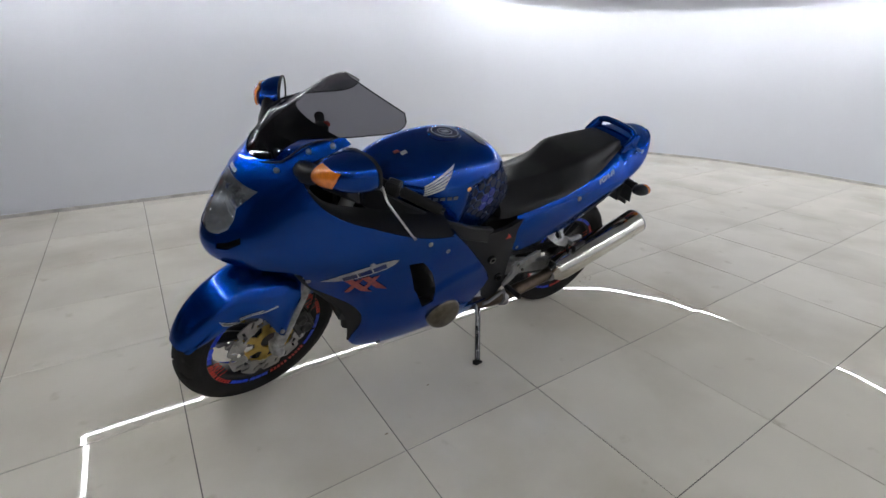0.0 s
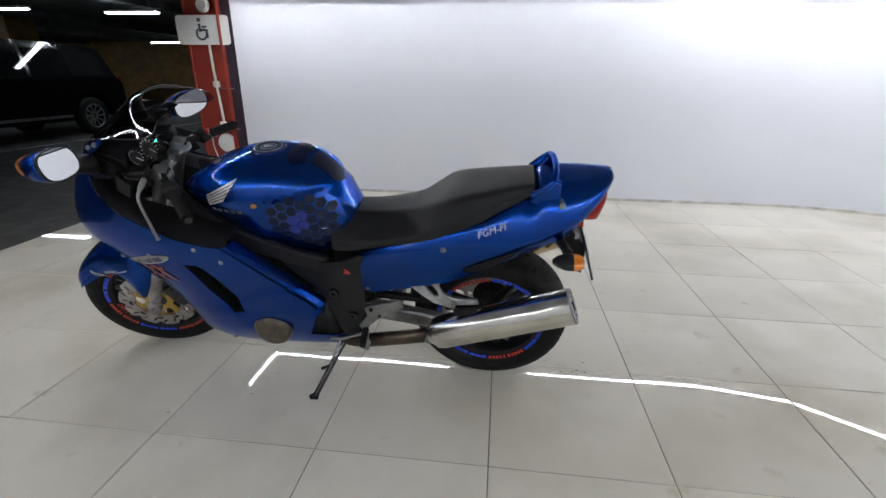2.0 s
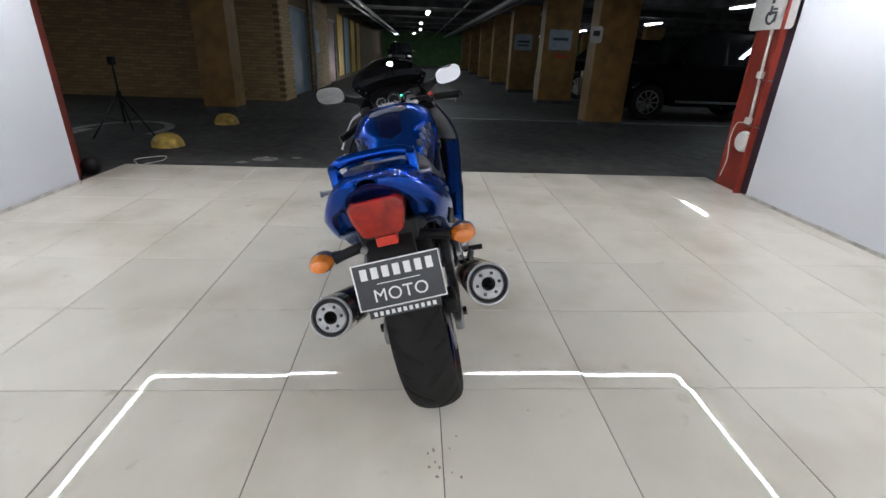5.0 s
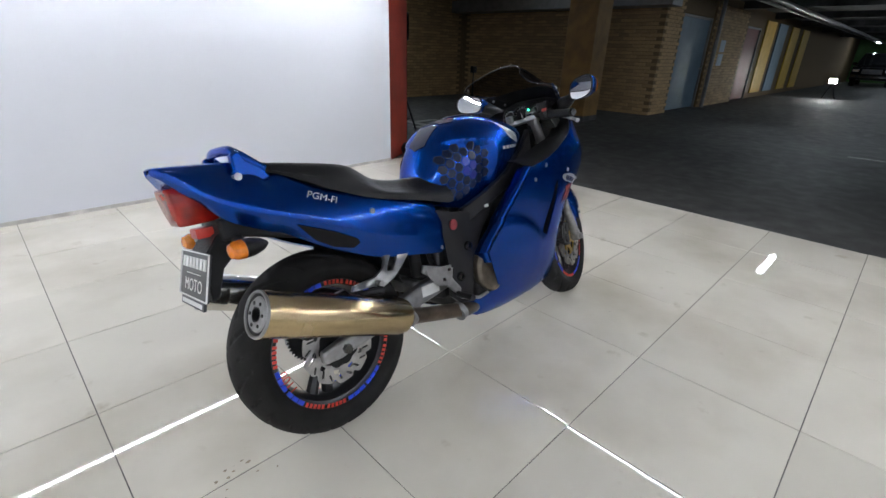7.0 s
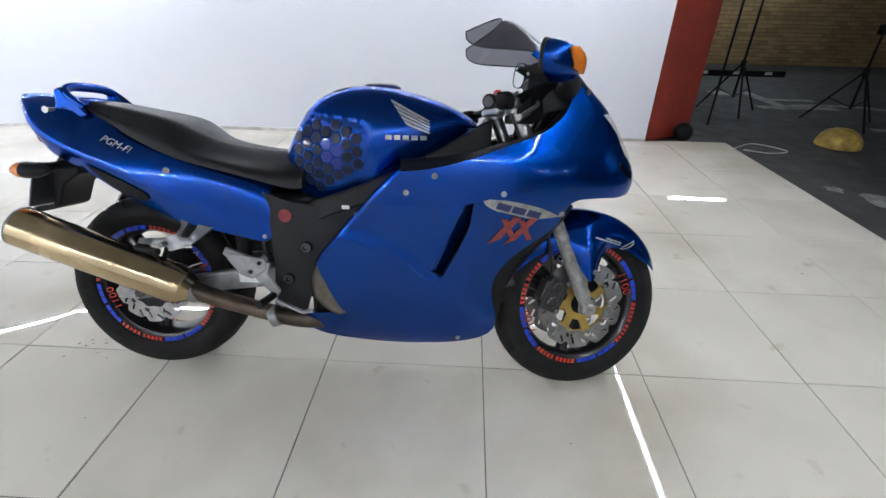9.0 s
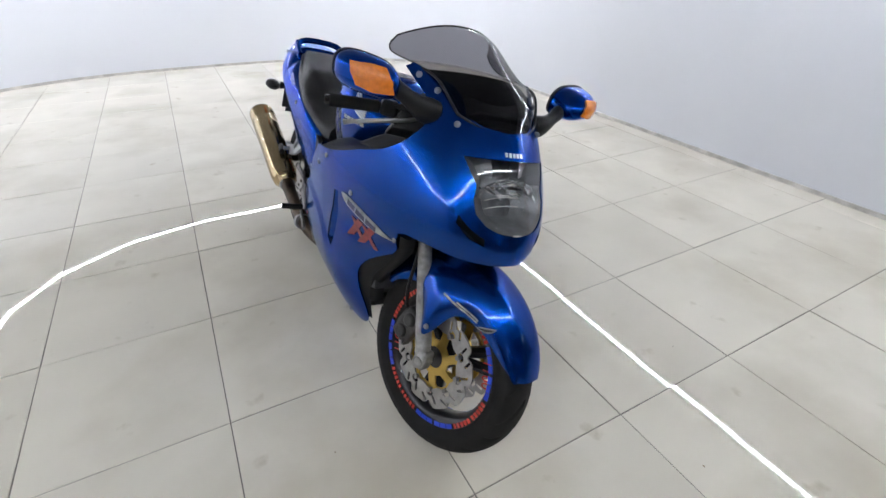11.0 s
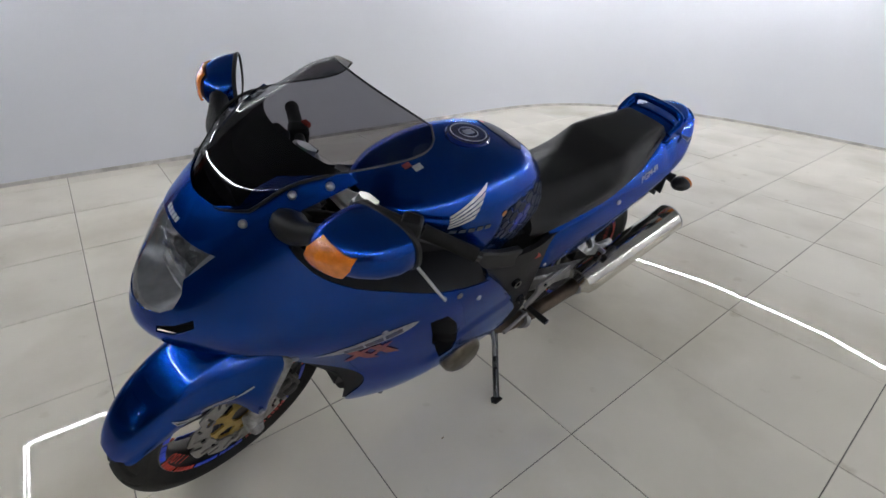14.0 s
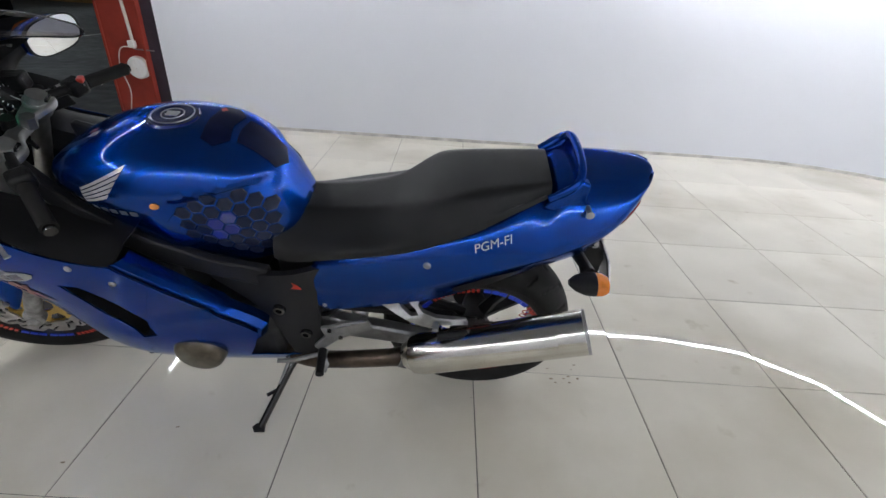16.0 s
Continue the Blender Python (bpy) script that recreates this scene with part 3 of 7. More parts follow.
wall_n1 = brick_wall("wall_brick_1", 9.9, 10.15, 3.3, 12.8, 2.75, "ochre painted brick wall in the dim garage")
wall_n2 = brick_wall("wall_brick_2", 10.15, 10.9, 3.3, 3.55, 2.75, "ochre painted brick pier beside the blue door")
wall_n3 = brick_wall("wall_brick_3", 13.1, 16.2, 3.3, 3.55, 2.75, "ochre painted brick wall between two doors")
brick_wall("wall_brick_4", 18.0, 44.8, 3.4, 3.6, 2.75, "ochre painted garage wall receding into the dark")


wall_n5 = brick_wall("wall_brick_5", 2.62, 9.88, 9.15, 9.4, 2.75, "ochre painted brick wall beyond the tripods")
bricks_on(wall_n1, 9.9, 3.3, 0, 1, 5.8, 2.6, -1, 0, 0)
bricks_on(wall_n2, 9.9, 3.3, 1, 0, 1.0, 2.6, 0, -1, 160)
bricks_on(wall_n3, 13.1, 3.3, 1, 0, 3.1, 2.6, 0, -1, 0)
bricks_on(wall_n5, 2.62, 9.15, 1, 0, 7.2, 2.6, 0, -1, 0)


def door_leaf(name, x0, x1, y, h, material, label):
    root = empty(name, label, "door", Matrix.Translation(((x0 + x1) / 2, y, GROUND_Z)), kind="structure")
    w = x1 - x0
    part("leaf", boxes((0, 0, h / 2, w - 0.1, 0.05, h - 0.05)), material, root, smooth=False, bevel=0.004)
    part("frame", boxes((-w / 2 + 0.025, -0.02, h / 2, 0.05, 0.1, h), (w / 2 - 0.025, -0.02, h / 2, 0.05, 0.1, h), (0, -0.02, h - 0.025, w - 0.1, 0.1, 0.05)), M_PIPE_GREY, root, smooth=False)
    part("handle", boxes((w / 2 - 0.15, -0.06, 1.0, 0.12, 0.03, 0.02)), M_ALU, root, smooth=False)
    return root


door_leaf("door_1", 10.92, 13.08, 3.42, 2.2, M_DOOR_BLUE, "closed blue-grey metal door in the brick wall")
door_leaf("door_2", 16.22, 17.98, 3.42, 2.2, M_DOOR_RED, "closed dark red metal door in the brick wall")
tagged(part("wall_over_doors", boxes((14.45, 3.45, 2.46, 7.1, 0.2, 0.55)), M_MORTAR, smooth=False), "ochre wall above the garage doors", "wall", kind="structure")
for i, x in enumerate((19.2, 21.0, 23.2, 25.4)):
    tagged(part("hanging_sheet", boxes((x, 3.36, 1.3, 1.3, 0.03, 2.3)), M_CURTAIN if i != 1 else M_DOOR_BLUE, smooth=False), "bright yellow sheet hung along the garage wall" if i != 1 else "pale blue roller door in the garage wall", "sheet", "sheets")
pole = tube([(13.3, 3.22, GROUND_Z), (13.3, 3.22, 2.75)], 0.05, 12)
tagged(part("wall_pipe", pole, M_PIPE_GREY), "shiny grey steel pipe up the brick wall", "pipe")
for y, z in ((3.24, 1.55), (3.24, 1.2)):
    tagged(part("paper_notice", boxes((14.1, 3.275, z, 0.42, 0.004, 0.3)), M_BLUE_SIGN, smooth=False), "pale paper notice on the brick wall", "notice")

# pipes and beams under the garage ceiling
for i, (y, z, r) in enumerate(((1.9, 2.5, 0.06), (2.2, 2.5, 0.04), (-2.2, 2.45, 0.08), (-2.6, 2.5, 0.04), (-1.4, 2.6, 0.03))):
    tagged(part("ceiling_pipe", tube([(3.0, y, z), (44.5, y, z)], r, 10), M_PIPE_GREY), "dull grey service pipe under the garage ceiling", "pipe", "ceiling pipes")
for x in (4.5, 7.2, 11.6, 15.4, 19.7, 24.2, 29.2, 35.2):
    tagged(part("ceiling_beam", boxes((x, -4.0, 2.66, 0.35, 33.0, 0.2)), M_CONCRETE, smooth=False), "dark concrete beam under the garage ceiling", "beam", "ceiling beams", kind="structure")
tagged(part("air_duct", boxes((9.6, 7.5, 2.35, 0.55, 9.0, 0.3)), M_PIPE_GREY, smooth=False, bevel=0.01), "pale sheet metal air duct along the wall", "duct")
cable = tube(spline([(8.4, 3.4, 2.55), (8.9, 3.35, 2.35), (9.5, 3.3, 2.4), (9.9, 3.25, 2.6)], 16), 0.018, 8)
tagged(part("hanging_cable", cable, M_BLACK), "black cable sagging between pillar and wall", "cable")


# yellow domes, tripods, floor markings
def dome(x, y, r, h):
    prof = [(r, 0), (r * 1.0, h * 0.18), (r * 0.9, h * 0.5), (r * 0.7, h * 0.78), (r * 0.4, h * 0.95), (0.001, h)]
    bm = revolve([(a, b) for a, b in prof], 32)
    bmesh.ops.rotate(bm, verts=bm.verts, cent=(0, 0, 0), matrix=Matrix.Rotation(radians(90), 3, "X"))
    ob = part("bollard_dome", bm, M_DOME)
    ob.matrix_world = Matrix.Translation((x, y, GROUND_Z))
    tagged(ob, "chipped yellow concrete dome on the asphalt", "bollard", "yellow domes")


dome(4.12, 3.3, 0.19, 0.17)
dome(6.1, 3.3, 0.19, 0.17)


def tripod(x, y, h, spread, label):
    root = empty("tripod", label, "tripod", Matrix.Translation((x, y, GROUND_Z)), "tripods")
    part("column", tube([(0, 0, 0.18), (0, 0, h * 0.6), (0, 0, h)], [0.016, 0.013, 0.01], 8), M_BLACK, root)
    for a in (20, 140, 260):
        c, s = math.cos(radians(a)), math.sin(radians(a))
        part("leg", tube([(0.02 * c, 0.02 * s, 0.55), (spread * c, spread * s, 0.008)], 0.011, 8), M_BLACK, root)
        part("brace", tube([(0.01 * c, 0.01 * s, 0.2), (spread * 0.55 * c, spread * 0.55 * s, 0.27)], 0.006, 6), M_BLACK, root)
    part("collar", revolve_z(0.03, 0.52, 0.6), M_BLACK, root)
    return root


def revolve_z(r, z0, z1, n=16):
    return loft([[(r * math.cos(a), r * math.sin(a), z) for a in np.linspace(0, 2 * math.pi, n, endpoint=False)] for z in (z0, z1)])


tripod(3.72, 4.65, 2.2, 0.38, "tall black light stand standing on the asphalt")
head = tripod(4.75, 4.15, 0.95, 0.42, "short black camera tripod standing on the asphalt")
part("pan_head", boxes((0, 0, 0.98, 0.09, 0.07, 0.1)), M_BLACK, head, bevel=0.01)
t_light = revolve([(0.001, -0.03), (0.16, -0.03), (0.18, 0.0), (0.16, 0.04), (0.001, 0.05)], 24)
ob = part("photo_lamp", t_light, M_BLACK)
ob.matrix_world = pose(3.15, 3.95, 1.50, 0, 0, 50)
tagged(ob, "round black studio lamp switched off beside the post", "lamp")
stand = part("lamp_stand", tube([(3.18, 3.99, GROUND_Z), (3.18, 3.99, 1.5)], 0.012, 8), M_BLACK)
tagged(stand, "thin black stand of a studio lamp", "stand")

# parking symbol on the asphalt: a wheel ring and plain bars
pts_o = [(5.2 + 0.95 * math.cos(a), 4.55 + 0.7 * math.sin(a)) for a in np.linspace(-1.9, 2.6, 40)]
pts_i = [(5.2 + 0.8 * math.cos(a), 4.55 + 0.56 * math.sin(a)) for a in np.linspace(-1.9, 2.6, 40)]
sym = mesh_bm([(x, y, GROUND_Z + 0.004) for x, y in pts_o] + [(x, y, GROUND_Z + 0.004) for x, y in pts_i], [(i, i + 1, 41 + i, 40 + i) for i in range(39)])
tagged(part("floor_marking", sym, M_PAINT_LINE, smooth=False), "worn pale ring painted on the asphalt", "marking", "floor markings", kind="structure")
for cx, cy, sx, sy in ((4.75, 5.0, 1.0, 0.16), (4.6, 5.55, 0.16, 1.0), (4.2, 5.9, 0.3, 0.3), (4.9, 5.5, 0.7, 0.14)):
    tagged(part("floor_marking", boxes((cx, cy, GROUND_Z + 0.002, sx, sy, 0.004)), M_PAINT_LINE, smooth=False), "worn pale bar painted on the asphalt", "marking", "floor markings", kind="structure")
for y0 in (-4.6, -10.4):
    tagged(part("floor_line", boxes((7.7, y0 + 1.0, GROUND_Z + 0.002, 0.1, 6.0, 0.004)), M_PAINT_LINE, smooth=False), "worn white parking line on the asphalt", "marking", "parking lines", kind="structure")
for cx, cy, rr in ((3.5, 1.9, 0.12), (3.3, 2.1, 0.06), (3.6, 1.55, 0.05)):
    pts = [(cx + rr * (0.6 + 0.6 * random.random()) * math.cos(a), cy + 1.4 * rr * (0.5 + 0.6 * random.random()) * math.sin(a), GROUND_Z + 0.003) for a in np.linspace(0, 6.2, 14)]
    tagged(part("paint_spot", mesh_bm(pts, [tuple(range(14))]), M_PAINT_LINE, smooth=False, thick=0.002), "pale dried paint spot on the asphalt", "stain", "paint spots", kind="structure")


stop = empty("wheel_stop", "dark rubber wheel stop with pale reflectors on the asphalt", "wheel stop", Matrix.Translation((5.2, 7.6, GROUND_Z)))
part("stop_bar", boxes((0, 0, 0.05, 1.7, 0.14, 0.1)), M_BLACK, stop, smooth=False, bevel=0.02)
for x in (-0.55, 0.0, 0.55):
    part("pale_patch", boxes((x, -0.073, 0.06, 0.12, 0.006, 0.05)), M_WHITE, stop, smooth=False)
gc = tube(spline([(3.05, 3.1, GROUND_Z + 0.006), (3.3, 3.26, GROUND_Z + 0.006), (3.5, 3.05, GROUND_Z + 0.006), (3.3, 2.96, GROUND_Z + 0.006), (3.1, 3.05, GROUND_Z + 0.006)], 24), 0.005, 6)
tagged(part("floor_cable", gc, M_CABLE), "thin pale cable lying on the asphalt", "cable")


def parked_suv(x, y, rz, label, group):
    """A large boxy off-roader; built facing +x, its length along x."""
    root = empty("parked_suv", label, "car", pose(x, y, GROUND_Z, 0, 0, rz), group)
    top = [(-2.35, 0.75), (-2.33, 1.05), (-2.2, 1.15), (-2.02, 1.72), (-1.8, 1.8), (0.25, 1.83), (0.5, 1.78), (1.05, 1.2), (1.3, 1.14), (2.1, 1.06), (2.3, 0.95), (2.38, 0.7)]
    low = [(2.36, 0.38), (1.95, 0.34), (1.9, 0.6), (1.72, 0.8), (1.4, 0.85), (1.08, 0.8), (0.92, 0.6), (0.88, 0.32), (-0.85, 0.32), (-0.9, 0.6), (-1.08, 0.8), (-1.4, 0.85), (-1.72, 0.8), (-1.9, 0.6), (-1.94, 0.36), (-2.34, 0.4)]
    outline = top + low
    v, f = fill(outline, (), 0.12)

    def half(z):
        return 0.93 if z < 1.1 else 0.93 - (z - 1.1) * 0.3
    n = len(v)
    verts = [(px, half(pz), pz) for px, pz in v] + [(px, -half(pz), pz) for px, pz in v]
    faces = [t for t in f] + [tuple(n + i for i in t[::-1]) for t in f]
    bm = mesh_bm(verts, faces)
    edges = [e for e in bm.edges if len(e.link_faces) == 1]
    bm.verts.ensure_lookup_table()
    bm.verts.index_update()
    for e in edges:
        a, b = e.verts[0].index, e.verts[1].index
        if a < n and b < n:
            try:
                bm.faces.new((bm.verts[a], bm.verts[b], bm.verts[b + n], bm.verts[a + n]))
            except (ValueError, IndexError):
                pass
        bm.verts.ensure_lookup_table()
    bmesh.ops.recalc_face_normals(bm, faces=bm.faces)
    part("body", bm, M_CAR, root, bevel=0.03)
    for s in (1, -1):
        for poly in ([(-1.95, 1.2), (-1.8, 1.66), (-1.05, 1.7), (-1.05, 1.2)], [(-0.98, 1.2), (-0.98, 1.7), (-0.2, 1.71), (-0.2, 1.2)], [(-0.12, 1.2), (-0.12, 1.71), (0.3, 1.7), (0.85, 1.2)]):
            bm = bmesh.new()
            vs = [bm.verts.new((px, s * (half(pz) + 0.006), pz)) for px, pz in poly]
            bm.faces.new(vs)
            part("side_window", bm, M_CAR_GLASS, root, smooth=False, thick=0.004)
        for wx in (-1.4, 1.4):
            tyre = revolve([(0.24, -0.1), (0.35, -0.11), (0.385, -0.07), (0.385, 0.07), (0.35, 0.11), (0.24, 0.1)], 36)
            bmesh.ops.translate(tyre, verts=tyre.verts, vec=(wx, s * 0.8, 0.385))
            wheel = part("wheel", tyre, M_RUBBER, root)
            rim = bmesh.new()
            for k in range(10):
                a = math.tau * k / 10
                tube([(wx + 0.05 * math.cos(a), s * 0.88, 0.385 + 0.05 * math.sin(a)), (wx + 0.235 * math.cos(a), s * 0.9, 0.385 + 0.235 * math.sin(a))], 0.018, 6, rim)
            tube([(wx + 0.24 * math.cos(a), s * 0.895, 0.385 + 0.24 * math.sin(a)) for a in np.linspace(0, math.tau, 30)], 0.014, 6, rim)
            part("rim", rim, M_ALU, wheel, "bright spoked alloy rim")
        part("head_lamp", boxes((2.33, s * 0.72, 0.86, 0.08, 0.32, 0.16)), M_REFLECTOR, root, smooth=False, bevel=0.02)
        part("tail_lamp", boxes((-2.33, s * 0.82, 1.0, 0.05, 0.14, 0.3)), M_RED_LENS, root, smooth=False, bevel=0.01)
        part("door_mirror", boxes((0.85, s * 1.02, 1.22, 0.14, 0.2, 0.16)), M_CAR, root, bevel=0.04)
        part("sill_trim", boxes((0, s * 0.94, 0.42, 1.6, 0.02, 0.05)), M_ALU, root, smooth=False)
    ws = mesh_bm([(0.56, 0.68, 1.74), (0.56, -0.68, 1.74), (1.06, -0.82, 1.21), (1.06, 0.82, 1.21)], [(0, 1, 2, 3)])
    part("windscreen", ws, M_CAR_GLASS, root, smooth=False, thick=0.004)
    part("grille", boxes((2.37, 0, 0.82, 0.04, 0.9, 0.24)), M_PIPE_GREY, root, smooth=False)
    return root


parked_suv(9.15, -6.3, 90, "black off-road car parked on the dark asphalt", "parked cars")
parked_suv(14.2, -6.4, 90, "black off-road car parked behind the pillar", "parked cars")
parked_suv(38.0, 1.5, 180, "distant dark car parked down the garage aisle", "parked cars")

wl = empty("work_light", "bright floodlight standing on the garage floor", "lamp", Matrix.Translation((21.5, 1.45, GROUND_Z)))
part("lamp_case", boxes((0.05, 0, 0.63, 0.08, 0.26, 0.2)), M_BLACK, wl, smooth=False, bevel=0.01)
part("lamp_glass", boxes((0.005, 0, 0.63, 0.008, 0.22, 0.16)), lamp_mat("flood_light", (1.0, 0.97, 0.9), 160.0), wl, "glaring white glass", smooth=False)
for dy in (-0.2, 0.2):
    part("stand_leg", tube([(0.05, 0, 0.54), (0.05, dy, 0.01)], 0.012, 6), M_BLACK, wl)
# ---------------------------------------------------------------- the motorcycle (built upright, x ahead, y to its left)
BIKE = Matrix.Translation((0, -0.015, 0)) @ Matrix.Rotation(radians(-14.3), 4, "X")
bike = empty("motorcycle", "blue sports touring motorcycle leaning on its side stand on the tiles", "motorcycle", BIKE)
AXIS_P = Vector((0.715, 0, 0.70))
STEER = Matrix.Translation(AXIS_P) @ Matrix.Rotation(radians(15), 4, Vector((-0.43, 0, 0.90))) @ Matrix.Translation(-AXIS_P)
FAX, RAX = Vector((0.907, 0, 0.300)), Vector((-0.578, 0, 0.315))
SIDES = (1, -1)

# --- main fairing: a wide shell that closes round the nose
X0, Q = 0.42, 0.62
f_half = curve1([(0.145, 0.10), (0.20, 0.158), (0.30, 0.213), (0.40, 0.243), (0.50, 0.258), (0.60, 0.276), (0.70, 0.292), (0.78, 0.296), (0.86, 0.285), (0.95, 0.272), (1.05, 0.268), (1.12, 0.262)])
f_nose = curve1([(0.16, 0.98), (0.60, 0.99), (0.68, 1.040), (0.72, 1.054), (0.75, 1.053), (0.78, 1.043), (0.823, 1.026), (0.885, 0.990), (0.92, 0.968), (0.95, 0.944), (0.975, 0.921), (1.01, 0.885), (1.05, 0.845), (1.12, 0.77)])
f_pow = curve1([(0.16, 4.0), (0.36, 3.8), (0.5, 2.5), (0.62, 1.45), (0.75, 1.03), (0.85, 0.92), (0.95, 0.88), (1.1, 0.87)])
f_back = curve1([(-0.1, 0.80), (0.05, 0.90), (0.2, 0.97), (0.36, 1.0), (0.42, 1.0)])


def to_q(x, z):
    if x <= X0:
        return x - X0
    return Q * math.asin(min(1, (x - X0) / (f_nose(z) - X0))) / (math.pi / 2)


crease_z = curve1([(0.0, 0.60), (0.155, 0.585), (0.248, 0.568), (0.341, 0.524), (0.40, 0.46)])


def skin(q, z, inset=0.0):
    w = f_half(z) - inset
    if q < 0.03:  # stepped lower side panel
        u = min(1.0, max(0.0, (crease_z(X0 + q) - z) / 0.022))
        w += 0.008 * u * u * (3 - 2 * u) * min(1.0, (0.03 - q) / 0.06) * min(1.0, max(0.0, (z - 0.25) / 0.2))
    if q <= 0:
        return (X0 + q, w * f_back(X0 + q), z)
    a = q / Q * math.pi / 2
    return (X0 + (f_nose(z) - inset - X0) * math.sin(a), w * max(0.0, math.cos(a)) ** f_pow(z) if q < Q - 1e-6 else 0.0, z)


top_edge = [(0.325, 0.765), (0.42, 0.778), (0.52, 0.806), (0.61, 0.840), (0.69, 0.868), (0.752, 0.905), (0.788, 0.95), (0.797, 0.985), (0.775, 1.025), (0.72, 1.06), (0.672, 1.088)]
screen_edge = [(0.685, 1.101), (0.74, 1.088), (0.785, 1.074), (0.820, 1.048), (0.848, 1.018)]
LAMP = [(0.0, 0.945), (0.06, 0.943), (0.128, 0.936), (0.116, 0.905), (0.104, 0.880), (0.112, 0.850), (0.108, 0.818), (0.085, 0.795), (0.05, 0.783), (0.0, 0.780)]


def lamp_q(y, z):
    """Where the shell has that half-width at height z."""
    if y <= 0:
        return Q
    c = min(1.0, (y / f_half(z)) ** (1 / f_pow(z)))
    return Q * math.acos(c) / (math.pi / 2)


lower_edge = [(0.975, 0.688), (0.90, 0.692), (0.82, 0.682), (0.785, 0.605), (0.722, 0.556), (0.658, 0.508), (0.615, 0.455), (0.602, 0.405), (0.606, 0.355), (0.618, 0.31), (0.622, 0.25), (0.58, 0.205), (0.46, 0.178), (0.30, 0.160), (0.15, 0.170), (0.02, 0.203), (-0.055, 0.28)]
rear_edge = [(0.03, 0.285), (0.13, 0.30), (0.09, 0.385), (0.062, 0.465), (0.085, 0.50), (0.25, 0.69)]
outline_top = [(to_q(x, z), z) for x, z in spline(top_edge, 24)]
outline_top += [(to_q(x, z), z) for x, z in screen_edge] + [(Q * 0.86, 1.003), (Q, 0.998)]
outline_top += [(lamp_q(y, z), z) for y, z in LAMP] + [(Q, 0.70)]
outline_rear = [(to_q(x, z), z) for x, z in rear_edge]
VENTS = {-1: [(0.532, 0.684), (0.503, 0.676), (0.478, 0.608), (0.43, 0.52), (0.41, 0.466), (0.446, 0.447), (0.49, 0.53), (0.522, 0.606)],
         1: [(0.488, 0.685), (0.435, 0.683), (0.378, 0.612), (0.342, 0.525), (0.340, 0.455), (0.385, 0.440), (0.44, 0.55)]}
DUCT = [(0.140, 0.806), (0.115, 0.780), (0.085, 0.765), (0.082, 0.745), (0.115, 0.755), (0.143, 0.785)]
duct_q = [(lamp_q(y, z), z) for y, z in DUCT]
fair = {}
for side in SIDES:
    VENT = VENTS[side]
    outline = outline_top + [(to_q(x, z), z) for x, z in spline(lower_edge, 40)] + outline_rear
    pts, tris = fill(outline, ([(to_q(x, z), z) for x, z in VENT], duct_q), 0.018)
    bm = mesh_bm([(lambda p: (p[0], p[1] * side, p[2]))(skin(q, z)) for q, z in pts], [t if side > 0 else t[::-1] for t in tris])
    bmesh.ops.recalc_face_normals(bm, faces=bm.faces)
    up = sum((f.normal.y * side for f in bm.faces))
    if up < 0:
        bmesh.ops.reverse_faces(bm, faces=bm.faces)
    fair[side] = BVHTree.FromBMesh(bm)
    shell = part("side_fairing", bm, M_BLUE, bike, "glossy metallic blue fairing", thick=0.004)
    shell.data.materials.append(M_INNER)
    shell.modifiers["thickness"].material_offset = 1
    # air vent: dark recess behind the slot, and a lip
    # the floor of the vent falls away towards its front edge
    v2, t2 = fill(VENT, (), 0.012)
    slant = [(p[0] - 0.42 * p[1]) for p in VENT]
    rec = mesh_bm([(x, side * (skin(to_q(x, z), z)[1] - 0.004 - 0.05 * min(1.0, max(0.0, (x - 0.42 * z - min(slant) - 0.012) / 0.045))), z) for x, z in v2], t2)
    rim_o = [(x, side * (skin(to_q(x, z), z)[1] - 0.002), z) for x, z in dense(VENT, 0.015)]
    rim_i = [(x, side * (skin(to_q(x, z), z)[1] - 0.045), z) for x, z in dense(VENT, 0.015)]
    k = len(rim_o)
    wall_v = mesh_bm(rim_o + rim_i, [(i, (i + 1) % k, k + (i + 1) % k, k + i) for i in range(k)])
    part("vent_recess", rec, M_BLUE if side < 0 else M_LINER, bike, "air vent sinking into the fairing" if side < 0 else "dark air vent")
    part("vent_lip", wall_v, M_BLACK, bike, smooth=True)
    back_e = [(0.325, 0.765), (0.25, 0.69), (0.17, 0.60), (0.085, 0.50), (0.062, 0.465), (0.075, 0.42)]
    lip = []
    for x, z in dense(back_e, 0.02)[:-1]:
        if z < 0.42 and x > 0.09:
            continue
        p = skin(to_q(x, z), z)
        lip.append([(p[0] + 0.004, side * (p[1] - 0.008), p[2]), (p[0] - 0.008, side * (p[1] - 0.012), p[2] + 0.003), (p[0] - 0.02, side * (p[1] - 0.035), p[2] + 0.002), (p[0] - 0.012, side * (p[1] - 0.07), p[2] - 0.004)])
    part("fairing_return", loft(lip[:24], closed=False), M_BLUE, bike, "blue rolled fairing edge", thick=0.003)
    dq, dz = sum(q for q, z in duct_q) / len(duct_q), sum(z for q, z in duct_q) / len(duct_q)
    dk = [skin(dq + 1.8 * (q - dq), dz + 1.8 * (z - dz), 0.016) for q, z in duct_q]
    part("nose_duct", mesh_bm([(x, y * side, z) for x, y, z in dk], [tuple(range(len(dk)))]), M_LINER, bike, "black nose duct", smooth=False, thick=0.003)
    # black inner lip round the wheel opening
    lipf = []
